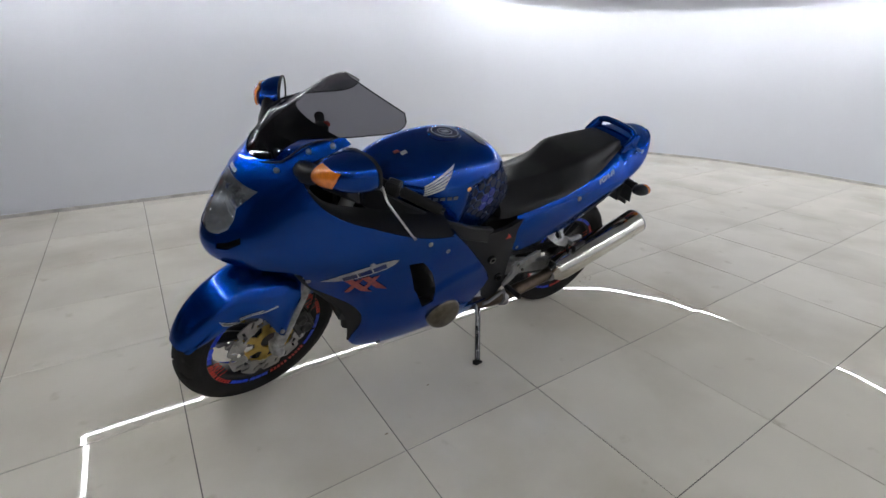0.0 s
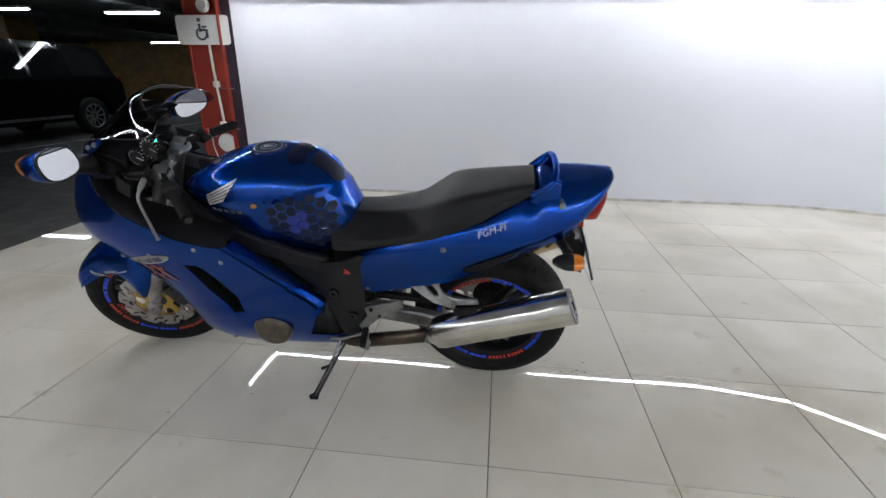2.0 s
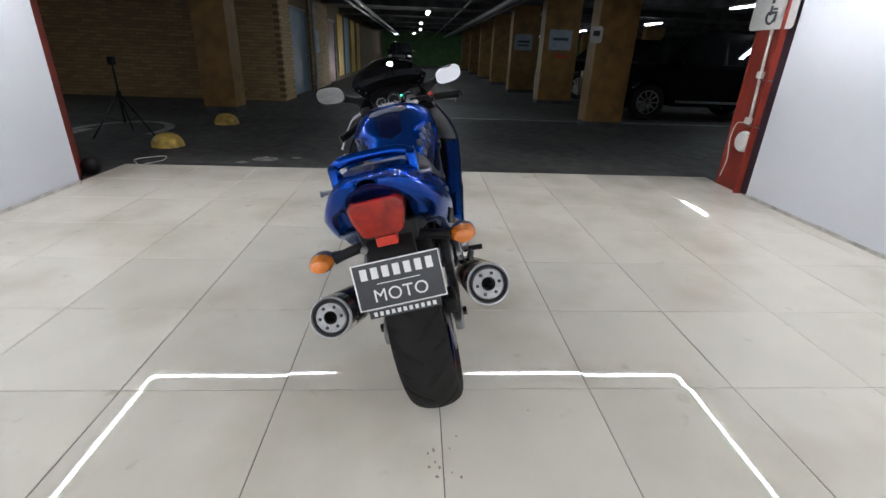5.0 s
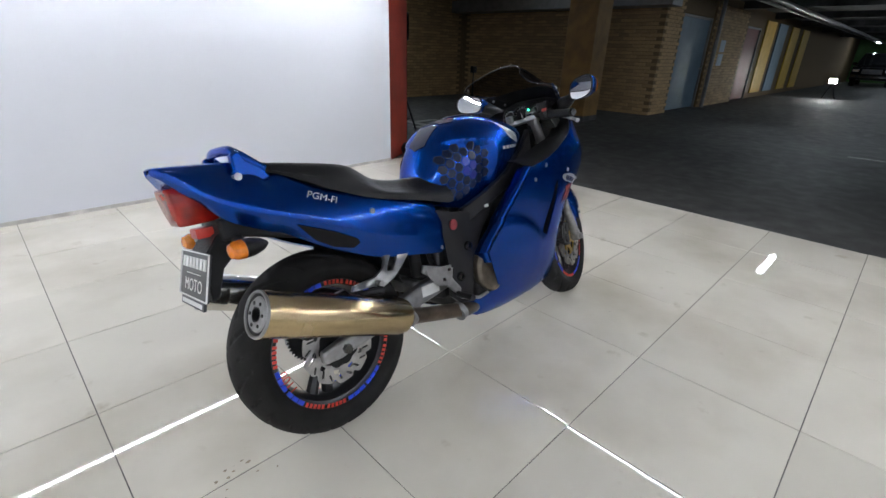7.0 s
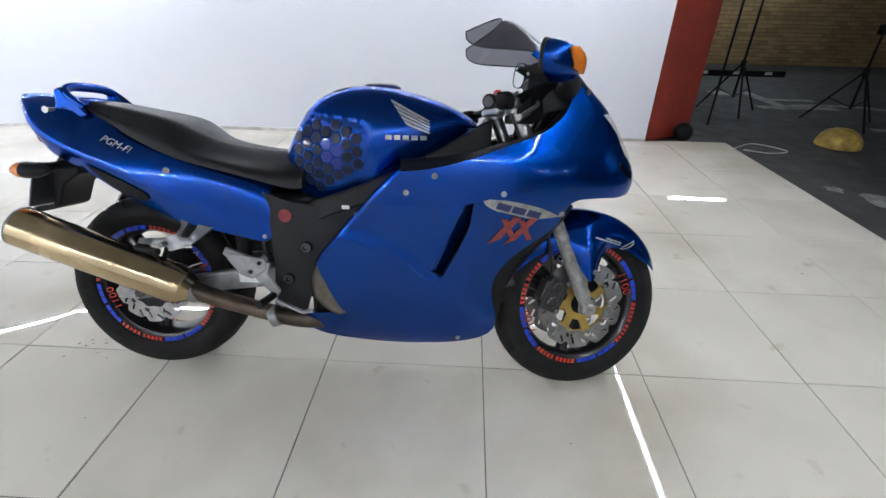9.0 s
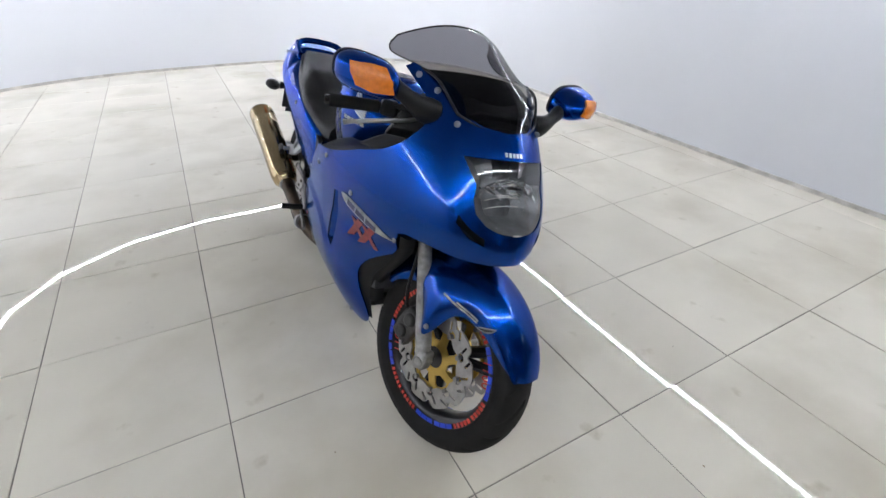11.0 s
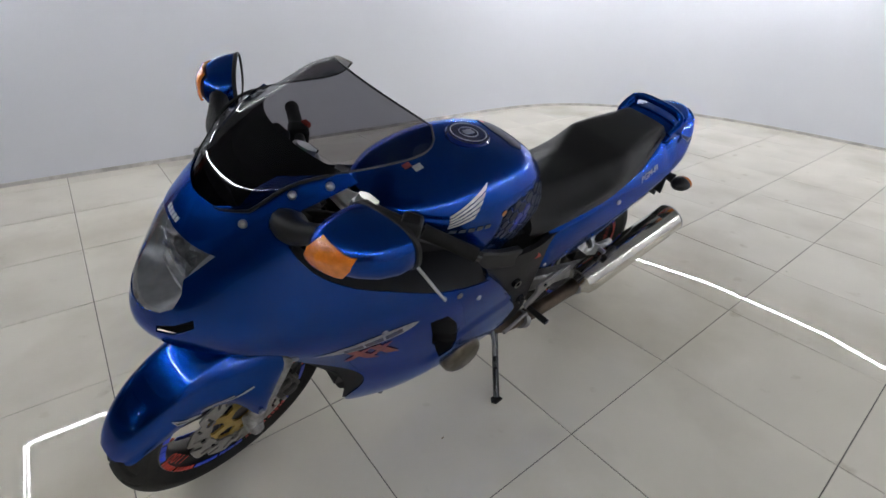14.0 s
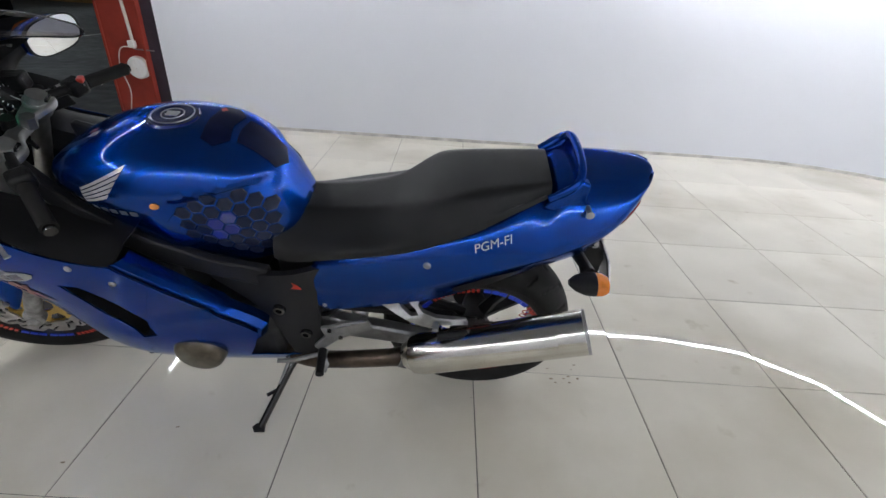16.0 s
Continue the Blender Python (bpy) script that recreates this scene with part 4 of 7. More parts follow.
    for x, z in spline([(0.82, 0.672), (0.785, 0.605), (0.728, 0.532), (0.672, 0.46), (0.648, 0.40), (0.638, 0.34)], 24):
        p = skin(to_q(x, z), z)
        lipf.append([(p[0] - 0.001, side * (p[1] - 0.005), p[2]), (p[0] + 0.010, side * (p[1] - 0.016), p[2] - 0.004), (p[0] + 0.014, side * (p[1] - 0.03), p[2] - 0.004), (p[0] + 0.008, side * (p[1] - 0.05), p[2])])
    # black duct face that turns in behind the wheel
    ed = [(0.79, 0.615), (0.728, 0.532), (0.672, 0.46), (0.648, 0.40), (0.636, 0.33), (0.626, 0.25)]
    duct_v, duct_t = fill(ed + [(0.612, 0.25), (0.606, 0.31), (0.594, 0.355), (0.59, 0.405), (0.603, 0.46), (0.648, 0.515), (0.715, 0.565)], (), 0.02)
    part("duct_face", mesh_bm([(x, side * (skin(to_q(x, z), z)[1] - 0.009), z) for x, z in duct_v], duct_t), M_INNER, bike, "matt black duct face behind the front wheel", thick=0.002)
    part("wheel_arch_lip", loft(lipf, closed=False), M_LINER, bike, "matt black inner wheel arch", thick=0.002)
    # fixing bolts
    for x, z in ((0.34, 0.708), (0.42, 0.757), (0.614, 0.711), (0.795, 0.648), (0.50, 0.21)):
        p = skin(to_q(x, z), z)
        b = revolve([(0.001, 0.004), (0.006, 0.004), (0.009, 0.001), (0.009, -0.003)], 14)
        if side < 0:
            bmesh.ops.rotate(b, verts=b.verts, cent=(0, 0, 0), matrix=Matrix.Rotation(math.pi, 3, "Z"))
        bmesh.ops.translate(b, verts=b.verts, vec=(p[0], p[1] * side, p[2]))
        part("fixing_bolt", b, M_ALU, shell, "bright steel bolt")
    # dark inner panel between the fairing edge and tank
    rings = []
    for x, z in spline(top_edge[:7], 26):
        sx, sy, sz = skin(to_q(x, z), z)
        t = (x - 0.33) / 0.46
        inner_y = 0.155 - 0.02 * t
        inner_z = z - 0.02 + 0.05 * (1 - t)
        rings.append([(sx, side * (sy - 0.009), sz - 0.006), (sx - 0.004, side * (sy - 0.022), sz - 0.001), (sx - 0.01, side * (0.5 * sy + 0.5 * inner_y), 0.5 * (sz + inner_z) + 0.006),
                      (sx - 0.02, side * inner_y, inner_z), (sx - 0.03, side * (inner_y - 0.03), inner_z - 0.05)])
    part("inner_panel", loft(rings, closed=False), M_INNER, bike, "matt black inner panel", thick=0.003)


def on_fair(side, x, z, off=0.0012):
    p = skin(to_q(x, z), z)
    return (p[0] + off * 0.3, (p[1] + off) * side, p[2])


def fair_decal(name, poly, side, material, parent, off=0.0014, label=""):
    v, t = fill(poly, (), 0.012)
    bm = mesh_bm([on_fair(side, x, z, off) for x, z in v], t)
    part(name, bm, material, parent, label)


# --- headlamp: bowl, reflector pieces, added streak arcs and clear lens
lamp_rows = [r for r in spline(LAMP, 30)]
for nm, inset, material, label, zs in (("lamp_bowl", 0.05, M_LAMP_BOWL, "grey lamp housing", 0.0), ("lamp_lens", 0.002, M_LENS, "clear headlamp lens", 0.0)):
    rings = []
    for k, (y, z) in enumerate(lamp_rows[1:-1]):
        deep = min(1.0, (k + 0.3) / 4, (len(lamp_rows) - 2.7 - k) / 5)
        q0 = lamp_q(max(y, 0.001), z)
        row = [skin(q0 + (Q - q0) * u, z, inset if inset < 0.01 else 0.005 + 0.085 * deep * min(1.0, u / 0.3)) for u in np.linspace(0, 1, 9)]
        rings.append([(x, yy, zz) for x, yy, zz in row] + [(x, -yy, zz) for x, yy, zz in row[-2::-1]])
    part(nm, loft(rings, closed=False), material, bike, label)
bowl = revolve([(0.001, 0.0), (0.018, 0.003), (0.03, 0.003), (0.045, 0.012), (0.055, 0.014), (0.066, 0.030), (0.074, 0.034), (0.078, 0.046)], 22)
bmesh.ops.transform(bowl, matrix=Matrix.Translation((0.914, 0, 0.842)) @ Matrix.Rotation(radians(4), 4, "Y") @ Matrix.Rotation(radians(-90), 4, "Z") @ Matrix.Diagonal((1.28, 1, 0.80, 1)), verts=bowl.verts)
rng_l = random.Random(3)
for v in bowl.verts:
    v.co.x += rng_l.uniform(-0.009, 0.006)
refl = part("reflector", bowl, M_REFLECTOR, bike, "faceted silver reflector", smooth=False)
bulb = revolve([(0.001, 0.03), (0.012, 0.026), (0.016, 0.01), (0.016, 0.0)], 16)
bmesh.ops.transform(bulb, matrix=Matrix.Translation((0.92, 0, 0.842)) @ Matrix.Rotation(radians(4), 4, "Y") @ Matrix.Scale(0.7, 4) @ Matrix.Rotation(radians(-90), 4, "Z"), verts=bulb.verts)
part("bulb_cap", bulb, M_REFLECTOR, refl)
for s in SIDES:
    facet = mesh_bm([(0.912, s * 0.045, 0.930), (0.876, s * 0.112, 0.928), (0.885, s * 0.098, 0.893), (0.930, s * 0.040, 0.893)], [(0, 1, 2, 3)])
    part("side_reflector", facet, M_LAMP_BOWL, refl, "smoky grey side reflector", smooth=False, thick=0.003)

# thin chrome arcs added to imitate bright streaks of light in the reflector
for k, (r, z0) in enumerate(((0.076, 0.866), (0.060, 0.838), (0.046, 0.862), (0.068, 0.818))):
    arcp = [(0.968 - 0.55 * (z0 - 0.80) + 0.012 * math.cos(b * 1.3), 1.2 * r * math.sin(b), z0 + (0.014 if k % 2 else -0.016) * math.cos(b * 1.6)) for b in np.linspace(-1.0, 1.0, 14)]
    part("reflector_step", tube(arcp, 0.0035, 6, flat=0.5), M_REFLECTOR, refl, "added chrome arc that gives the reflector a bright streak")

# --- windscreen: bowed sheet with flared upper wings
rings = []
NU, NV = 29, 27
prof = spline([(0.898, 0.990), (0.855, 1.033), (0.775, 1.100), (0.70, 1.156), (0.645, 1.196), (0.598, 1.209)], NV)
edge_x = curve1([(0, 0.838), (0.2, 0.775), (0.4, 0.708), (0.6, 0.626), (0.8, 0.543), (0.9, 0.508), (0.96, 0.492), (1.0, 0.490)])
edge_y = curve1([(0, 0.128), (0.2, 0.160), (0.4, 0.180), (0.6, 0.190), (0.8, 0.191), (0.9, 0.187), (0.96, 0.178), (1.0, 0.160)])
edge_z = curve1([(0, 1.018), (0.2, 1.076), (0.4, 1.095), (0.6, 1.100), (0.8, 1.104), (0.9, 1.113), (0.96, 1.127), (1.0, 1.148)])
for j, (x, z) in enumerate(prof):
    v = j / (NV - 1)
    rings.append([(x + (edge_x(v) - x) * abs(u) ** (2.2 + 0.2 * v), edge_y(v) * u, z + (edge_z(v) - z) * abs(u) ** (2.2 + 0.2 * v)) for u in np.linspace(-1, 1, NU)])
ws_bm = loft(rings, closed=False)
liner = [[(x - 0.010, y * 0.97, z - 0.012) for x, y, z in r[1:-1]] for r in rings[:13]]
part("screen_liner", loft(liner, closed=False), M_LINER, bike, "matt black panel under the screen", thick=0.002)
screen = part("windscreen", ws_bm, M_SCREEN, bike, "smoked tinted windscreen")
border = [r[0] for r in rings[10::-1]] + rings[0][1:-1] + [r[-1] for r in rings[:11]]
part("screen_rim", tube(border, 0.0035, 6), M_BLACK, screen, "black rubber screen edging")
free_edge = [r[0] for r in rings[10:]] + rings[-1][1:-1] + [r[-1] for r in rings[:9:-1]]
part("screen_lip", tube(free_edge, 0.0022, 6), M_SCREEN_LIP, screen, "dark polished screen lip")
for s in SIDES:
    for x, z in ((0.715, 1.078), (0.772, 1.055), (0.852, 0.996)):
        y = skin(to_q(x, z), z)[1]
        b = bmesh.new()
        bmesh.ops.create_uvsphere(b, u_segments=12, v_segments=8, radius=0.0085, matrix=Matrix.Translation((x + 0.001, (y + 0.001) * s, z)))
        part("screen_bolt", b, M_ALU, screen, "bright steel bolt")

# --- black cockpit panel under the screen
rows_c = []
for k, u in enumerate(np.linspace(0, 1, 8)):
    row = []
    for y in np.linspace(-1, 1, 17):
        half = 0.125 + 0.075 * u
        x = 0.895 - 0.15 * u - (0.06 + 0.05 * u) * abs(y) ** 2.2
        row.append((x, half * y, 0.992 + 0.02 * math.sin(u * math.pi) - 0.05 * u * u + 0.035 * u * abs(y) ** 3))
    rows_c.append(row)
part("cockpit_panel", loft(rows_c, closed=False), M_LINER, bike, "matt black cockpit panel", thick=0.003)
# --- instrument pod behind the screen
dash = loft([[(x, y, z) for y, z in ((-w, zb), (-w, zt - 0.02), (-w * 0.6, zt), (w * 0.6, zt), (w, zt - 0.02), (w, zb))] for x, w, zb, zt in ((0.70, 0.125, 0.93, 1.01), (0.745, 0.14, 0.935, 1.045), (0.80, 0.14, 0.95, 1.055), (0.85, 0.12, 0.97, 1.03))])
dashboard = part("instrument_pod", dash, M_BLACK, bike, "black instrument pod", bevel=0.004)
GAUGE_R = Matrix.Rotation(radians(90), 4, "Z") @ Matrix.Rotation(radians(25), 4, "X")
for y, r in ((0.075, 0.032), (0.0, 0.043), (-0.08, 0.035)):
    g = revolve([(0.001, 0.002), (r * 0.93, 0.002), (r * 0.95, 0.008), (r, 0.008), (r * 1.02, -0.01)], 32)
    m = Matrix.Translation((0.692, y, 0.985)) @ GAUGE_R
    gauge = part("gauge", g, M_BLACK_GLOSS, dashboard, "black round dial", xf=m)
    ticks = bmesh.new()
    for k in range(13):
        a = math.radians(-50 + k * 23)
        bmesh.ops.create_cube(ticks, size=1.0, matrix=m @ Matrix.Translation((r * 0.8 * math.cos(a), 0.004, r * 0.8 * math.sin(a))) @ Matrix.Rotation(-a, 4, "Y") @ Matrix.Diagonal((r * 0.16, 0.001, 0.0018, 1)))
    bmesh.ops.create_cube(ticks, size=1.0, matrix=m @ Matrix.Translation((-r * 0.2, 0.005, -r * 0.3)) @ Matrix.Rotation(-1.0, 4, "Y") @ Matrix.Diagonal((r * 0.75, 0.001, 0.002, 1)))
    part("dial_marks", ticks, M_WHITE, dashboard, "white dial marks", smooth=False)
led = bmesh.new()
bmesh.ops.create_uvsphere(led, u_segments=8, v_segments=6, radius=0.005, matrix=Matrix.Translation((0.690, -0.045, 1.002)) @ Matrix.Diagonal((0.3, 1, 0.8, 1)))
part("warning_light", led, M_GREEN_LAMP, dashboard, "lit green neutral light")
for s in SIDES:
    air = loft([[(0.74 - 0.03 * k, s * (0.10 + 0.05 * k), 0.98), (0.74 - 0.03 * k, s * (0.12 + 0.05 * k), 0.93), (0.70 - 0.03 * k, s * (0.12 + 0.05 * k), 0.90), (0.70 - 0.03 * k, s * (0.10 + 0.05 * k), 0.94)] for k in (0, 1, 2)])
    part("dash_side", air, M_BLACK, dashboard, bevel=0.004)
    knob = revolve([(0.001, 0.0), (0.016, 0.0), (0.018, -0.004), (0.018, -0.02)], 18)
    part("dash_knob", knob, M_BLACK_GLOSS, dashboard, xf=Matrix.Translation((0.675, s * 0.165, 0.945)) @ GAUGE_R)

# --- mirrors with amber lamps
for s in SIDES:
    stem = tube(spline([(0.785, 0.165 * s, 1.0), (0.785, 0.205 * s, 1.012), (0.77, 0.25 * s, 1.034), (0.748, 0.29 * s, 1.052)], 10), [0.036, 0.037, 0.035, 0.031, 0.026, 0.023, 0.022, 0.023, 0.025, 0.025], 14, flat=0.85)
    mirror = part("mirror_stem", stem, M_BLACK, bike, "black rubber mirror stem")
    MIR = Matrix.Translation((0.70, 0.345, 1.082) if s > 0 else (0.70, -0.324, 1.054)) @ Matrix.Rotation(radians(5 * s), 4, "Z") @ Matrix.Rotation(radians(3 if s < 0 else 8), 4, "Y")
    yaw, dp = (0.32, 0.78) if s < 0 else (0.10, 1.0)
    shape = [(math.copysign(abs(math.cos(a)) ** 0.72, math.cos(a)) * (0.077 if s > 0 else 0.074), math.copysign(abs(math.sin(a)) ** 0.75, math.sin(a)) * (0.048 if math.sin(a) > 0 else 0.044)) for a in np.linspace(0, math.tau, 32, endpoint=False)]
    rings = []
    for x, k, inn in ((0.0, 0.95, 0.0), (0.006, 1.0, 0.0), (0.030 * dp, 0.99, -0.001), (0.058 * dp, 0.90, -0.005), (0.082 * dp, 0.74, -0.012), (0.100 * dp, 0.52, -0.018), (0.110 * dp, 0.28, -0.022), (0.113 * dp, 0.08, -0.024)):
        rings.append([(x - yaw * a * k * (1 - x / 0.16), s * (a * k + inn), b * k + 0.10 * a) for a, b in shape])
    part("mirror_shell", loft(rings), M_BLUE, mirror, "blue painted mirror housing", xf=MIR)
    collar = [[(x - yaw * a, s * (a * k), b * k + 0.10 * a) for a, b in shape] for x, k in ((-0.004, 0.96), (-0.003, 1.03), (0.004, 1.035), (0.006, 1.0))]
    part("mirror_rim", loft(collar, caps=False), M_BLACK, mirror, "black mirror edge", xf=MIR)
    face = [(-0.002 - yaw * 0.97 * a, s * (a * 0.97), b * 0.97 + 0.10 * a) for a, b in shape]
    part("mirror_glass", mesh_bm(face, [tuple(range(32))]), M_MIRROR, mirror, "mirror glass", smooth=False, xf=MIR)
    shell_tree = BVHTree.FromPolygons([v for r in rings for v in r], [(i * 32 + j, i * 32 + (j + 1) % 32, (i + 1) * 32 + (j + 1) % 32, (i + 1) * 32 + j) for i in range(7) for j in range(32)] + [tuple(7 * 32 + j for j in range(32))])
    v, t = fill([(-0.048, -0.017), (-0.024, 0.031), (0.012, 0.034), (0.050, 0.030), (0.047, 0.008), (0.034, -0.015), (-0.01, -0.020)], (), 0.008)
    lens = []
    for yy, zz in ((0.86 * p - 0.002, 0.82 * q + 0.006) if s > 0 else (p, q) for p, q in v):
        hit = shell_tree.ray_cast(Vector((0.5, s * yy, zz)), Vector((-1, 0, 0)))
        lens.append((hit[0].x + 0.003 if hit[0] is not None else 0.03, s * yy, zz))
    part("amber_indicator", mesh_bm(lens, t if s < 0 else [q[::-1] for q in t]), M_AMBER, mirror, "ribbed amber indicator lens", thick=0.006, xf=MIR)

# --- fuel tank
t_top = curve1([(-0.085, 0.80), (-0.06, 0.845), (-0.02, 0.912), (0.06, 0.978), (0.156, 1.004), (0.27, 1.001), (0.42, 0.962), (0.50, 0.925), (0.535, 0.90)])
t_low = curve1([(-0.085, 0.70), (-0.03, 0.672), (0.06, 0.650), (0.13, 0.660), (0.21, 0.690), (0.32, 0.750), (0.42, 0.815), (0.50, 0.86), (0.535, 0.875)])
t_wid = curve1([(-0.085, 0.085), (-0.05, 0.128), (0.0, 0.158), (0.10, 0.188), (0.22, 0.200), (0.34, 0.192), (0.44, 0.158), (0.50, 0.115), (0.535, 0.07)])


def tank_ring(x, n=44):
    zt, zl, w = t_top(x), t_low(x), t_wid(x)
    h = zt - zl
    out = []
    for u in np.linspace(0, 1, n // 2):
        a = u * math.pi * 0.60
        y = w * math.sin(min(a, math.pi / 2)) ** 0.8 if a < math.pi / 2 else w * (1 - 0.22 * ((a - math.pi / 2) / (0.1 * math.pi)) ** 1.6)
        if a < math.pi / 2:
            z = zt - 0.52 * h * (1 - math.cos(a)) ** 1.15
        else:
            z = zt - 0.52 * h - 0.48 * h * (a - math.pi / 2) / (0.1 * math.pi)
        # knee scallop with a soft upper crease
        kx = min(1, max(0, (0.235 - x) / 0.06))
        kz = min(1, max(0, (0.925 - 0.16 * max(0, x - 0.02) - z) / 0.03))
        y -= 0.024 * (3 * kx * kx - 2 * kx ** 3) * (3 * kz * kz - 2 * kz ** 3) * min(1.0, w / 0.15)
        out.append((x, y, z))
    return [(a, -b, c) for a, b, c in out[:0:-1]] + out


rings = [tank_ring(x) for x in np.concatenate([np.linspace(-0.085, -0.03, 7), np.linspace(-0.02, 0.47, 44), np.linspace(0.48, 0.535, 7)])]
tk = loft(rings, closed=False)
for r in (rings[0], rings[-1]):
    vs = [tk.verts.new(p) for p in r]
    tk.faces.new(vs)
bmesh.ops.remove_doubles(tk, verts=tk.verts, dist=1e-5)
bmesh.ops.recalc_face_normals(tk, faces=tk.faces)
tank_tree = BVHTree.FromBMesh(tk)
tank = part("fuel_tank", tk, M_BLUE, bike, "glossy metallic blue fuel tank")


def on_tank(side, x, z, off=0.0015):
    hit = tank_tree.ray_cast(Vector((x, side * 0.6, z)), Vector((0, -side, 0)))
    if hit[0] is None:
        return (x, side * 0.12, z)
    p = hit[0] + hit[1] * (off if hit[1].y * side > 0 else -off)
    return tuple(p)


def on_tank_top(x, y, off=0.0015):
    hit = tank_tree.ray_cast(Vector((x, y, 1.5)), Vector((0, 0, -1)))
    p = hit[0] + hit[1] * (off if hit[1].z > 0 else -off)
    return tuple(p)


def tank_decal(name, poly, side, material, off=0.0015, label="", step=0.012):
    v, t = fill(poly, (), step)
    part(name, mesh_bm([on_tank(side, x, z, off) for x, z in v], t), material, tank, label)


PAD = spline([(-0.042, 0.835), (-0.02, 0.875), (0.03, 0.902), (0.10, 0.895), (0.17, 0.865), (0.215, 0.82), (0.19, 0.765), (0.14, 0.715), (0.085, 0.675), (0.02, 0.682), (-0.03, 0.71), (-0.042, 0.76), (-0.042, 0.835)], 40)[:-1]
for s in SIDES:
    # knee pad of gel hexagons
    tank_decal("knee_pad_base", PAD, s, M_BLUE, 0.001)
    R = 0.0215
    for i in range(-8, 16):
        for j in range(-9, 10):
            cx, cz = 0.08 + i * R * 1.5, 0.79 + (j + 0.5 * (i % 2)) * R * 1.732
            corners = [(cx + 0.9 * R * math.cos(a), cz + 0.9 * R * math.sin(a)) for a in np.linspace(0, math.tau, 7)[:-1]]
            if inside(PAD, cx, cz) and sum(inside(PAD, *c) for c in corners) >= 4 and all(tank_tree.ray_cast(Vector((x, s * 0.6, z)), Vector((0, -s, 0)))[0] is not None for x, z in corners):
                lo = [on_tank(s, x, z, 0.001) for x, z in corners]
                hi = [on_tank(s, cx + 0.86 * (x - cx), cz + 0.86 * (z - cz), 0.0035) for x, z in corners]
                cell = mesh_bm(lo + hi, [tuple(range(6, 12))] + [(k, (k + 1) % 6, 6 + (k + 1) % 6, 6 + k) for k in range(6)])
                bmesh.ops.recalc_face_normals(cell, faces=cell.faces)
                part("pad_cell", cell, M_HEX if (cx - 0.1) ** 2 + (cz - 0.80) ** 2 > 0.0016 else M_HEX_BLUE, tank, smooth=False)
    # silver wing emblem as plain feathers
    for k in range(5):
        x0, z0 = 0.395 - 0.002 * k, 0.878 + 0.0 * k
        t0, t1 = k / 5, (k + 0.78) / 5
        root_a, root_b = (0.385 - 0.065 * t0, 0.872 + 0.012 * t0), (0.385 - 0.065 * t1, 0.872 + 0.012 * t1)
        tip_a = (0.275 + 0.02 * t0 * 0 + 0.055 * t0, 0.962 - 0.075 * t0)
        tip_b = (0.275 + 0.055 * t1, 0.962 - 0.075 * t1)
        tank_decal("wing_feather", [(0.395, 0.905 - 0.04 * t0 - 0.002), tip_a, tip_b, (0.392, 0.905 - 0.04 * t1)], s, M_SILVER, 0.0016, "silver wing emblem")
    for k in range(5):
        x = 0.385 - 0.025 * k
        tank_decal("name_bar", [(x, 0.848), (x - 0.018, 0.848), (x - 0.018, 0.861), (x, 0.861)], s, M_DECAL_DARK if s > 0 else M_SILVER, 0.0016, "")
tank_decal("round_sticker", [(0.222 + 0.010 * math.cos(a), 0.879 + 0.0085 * math.sin(a)) for a in np.linspace(0, math.tau, 14)[:-1]], 1, M_YELLOW, 0.0018, "small orange sticker")
# tank top pad, small stickers, filler cap
for poly in ([(0.130, -0.078), (0.138, 0), (0.130, 0.078), (0.10, 0.09), (0.072, 0.058), (0.082, 0), (0.072, -0.058), (0.10, -0.09)], [(0.06, -0.052), (0.065, 0), (0.06, 0.052), (-0.02, 0.048), (-0.035, 0), (-0.02, -0.048)]):
    v, t = fill(poly, (), 0.012)
    part("tank_top_pad", mesh_bm([on_tank_top(x, y, 0.002) for x, y in v], t), M_TANK_PAD, tank, "dark glossy tank pad")
for x, y, w, material in ((0.425, 0.02, 0.0095, M_RED_SIDE), (0.408, 0.042, 0.011, M_SILVER)):
    v, t = fill([(x - w, y - w), (x + w, y - w), (x + w, y + w), (x - w, y + w)], (), 0.01)
    part("small_sticker", mesh_bm([on_tank_top(a, b, 0.002) for a, b in v], t), material, tank)
v, t = fill([(0.125, -0.068), (0.132, -0.058), (0.125, -0.045), (0.115, -0.057)], (), 0.01)
part("red_emblem", mesh_bm([on_tank_top(a, b, 0.0035) for a, b in v], t), M_RED, tank, "small red emblem")
cap_z = on_tank_top(0.224, 0)[2]
cap = revolve([(0.001, 0.008), (0.012, 0.008), (0.022, 0.0085), (0.03, 0.0065), (0.036, 0.008), (0.046, 0.008), (0.052, 0.0055), (0.058, 0.0055), (0.062, 0.001), (0.062, -0.02)], 40)
bmesh.ops.rotate(cap, verts=cap.verts, cent=(0, 0, 0), matrix=Matrix.Rotation(radians(90), 3, "X"))
bmesh.ops.translate(cap, verts=cap.verts, vec=(0.224, 0, cap_z - 0.004))
fcap = part("filler_cap", cap, M_BLUE_DARK, tank, "dark ringed filler cap")
for r in (0.026, 0.049):
    part("cap_ring", tube([(0.224 + r * math.cos(a), r * math.sin(a), cap_z + 0.0045) for a in np.linspace(0, math.tau, 40)], 0.0016, 6), M_ALU, fcap, "bright ring")
part("cap_flap", boxes((0.224, 0, cap_z + 0.005, 0.03, 0.020, 0.004)), M_ALU, fcap, bevel=0.002)

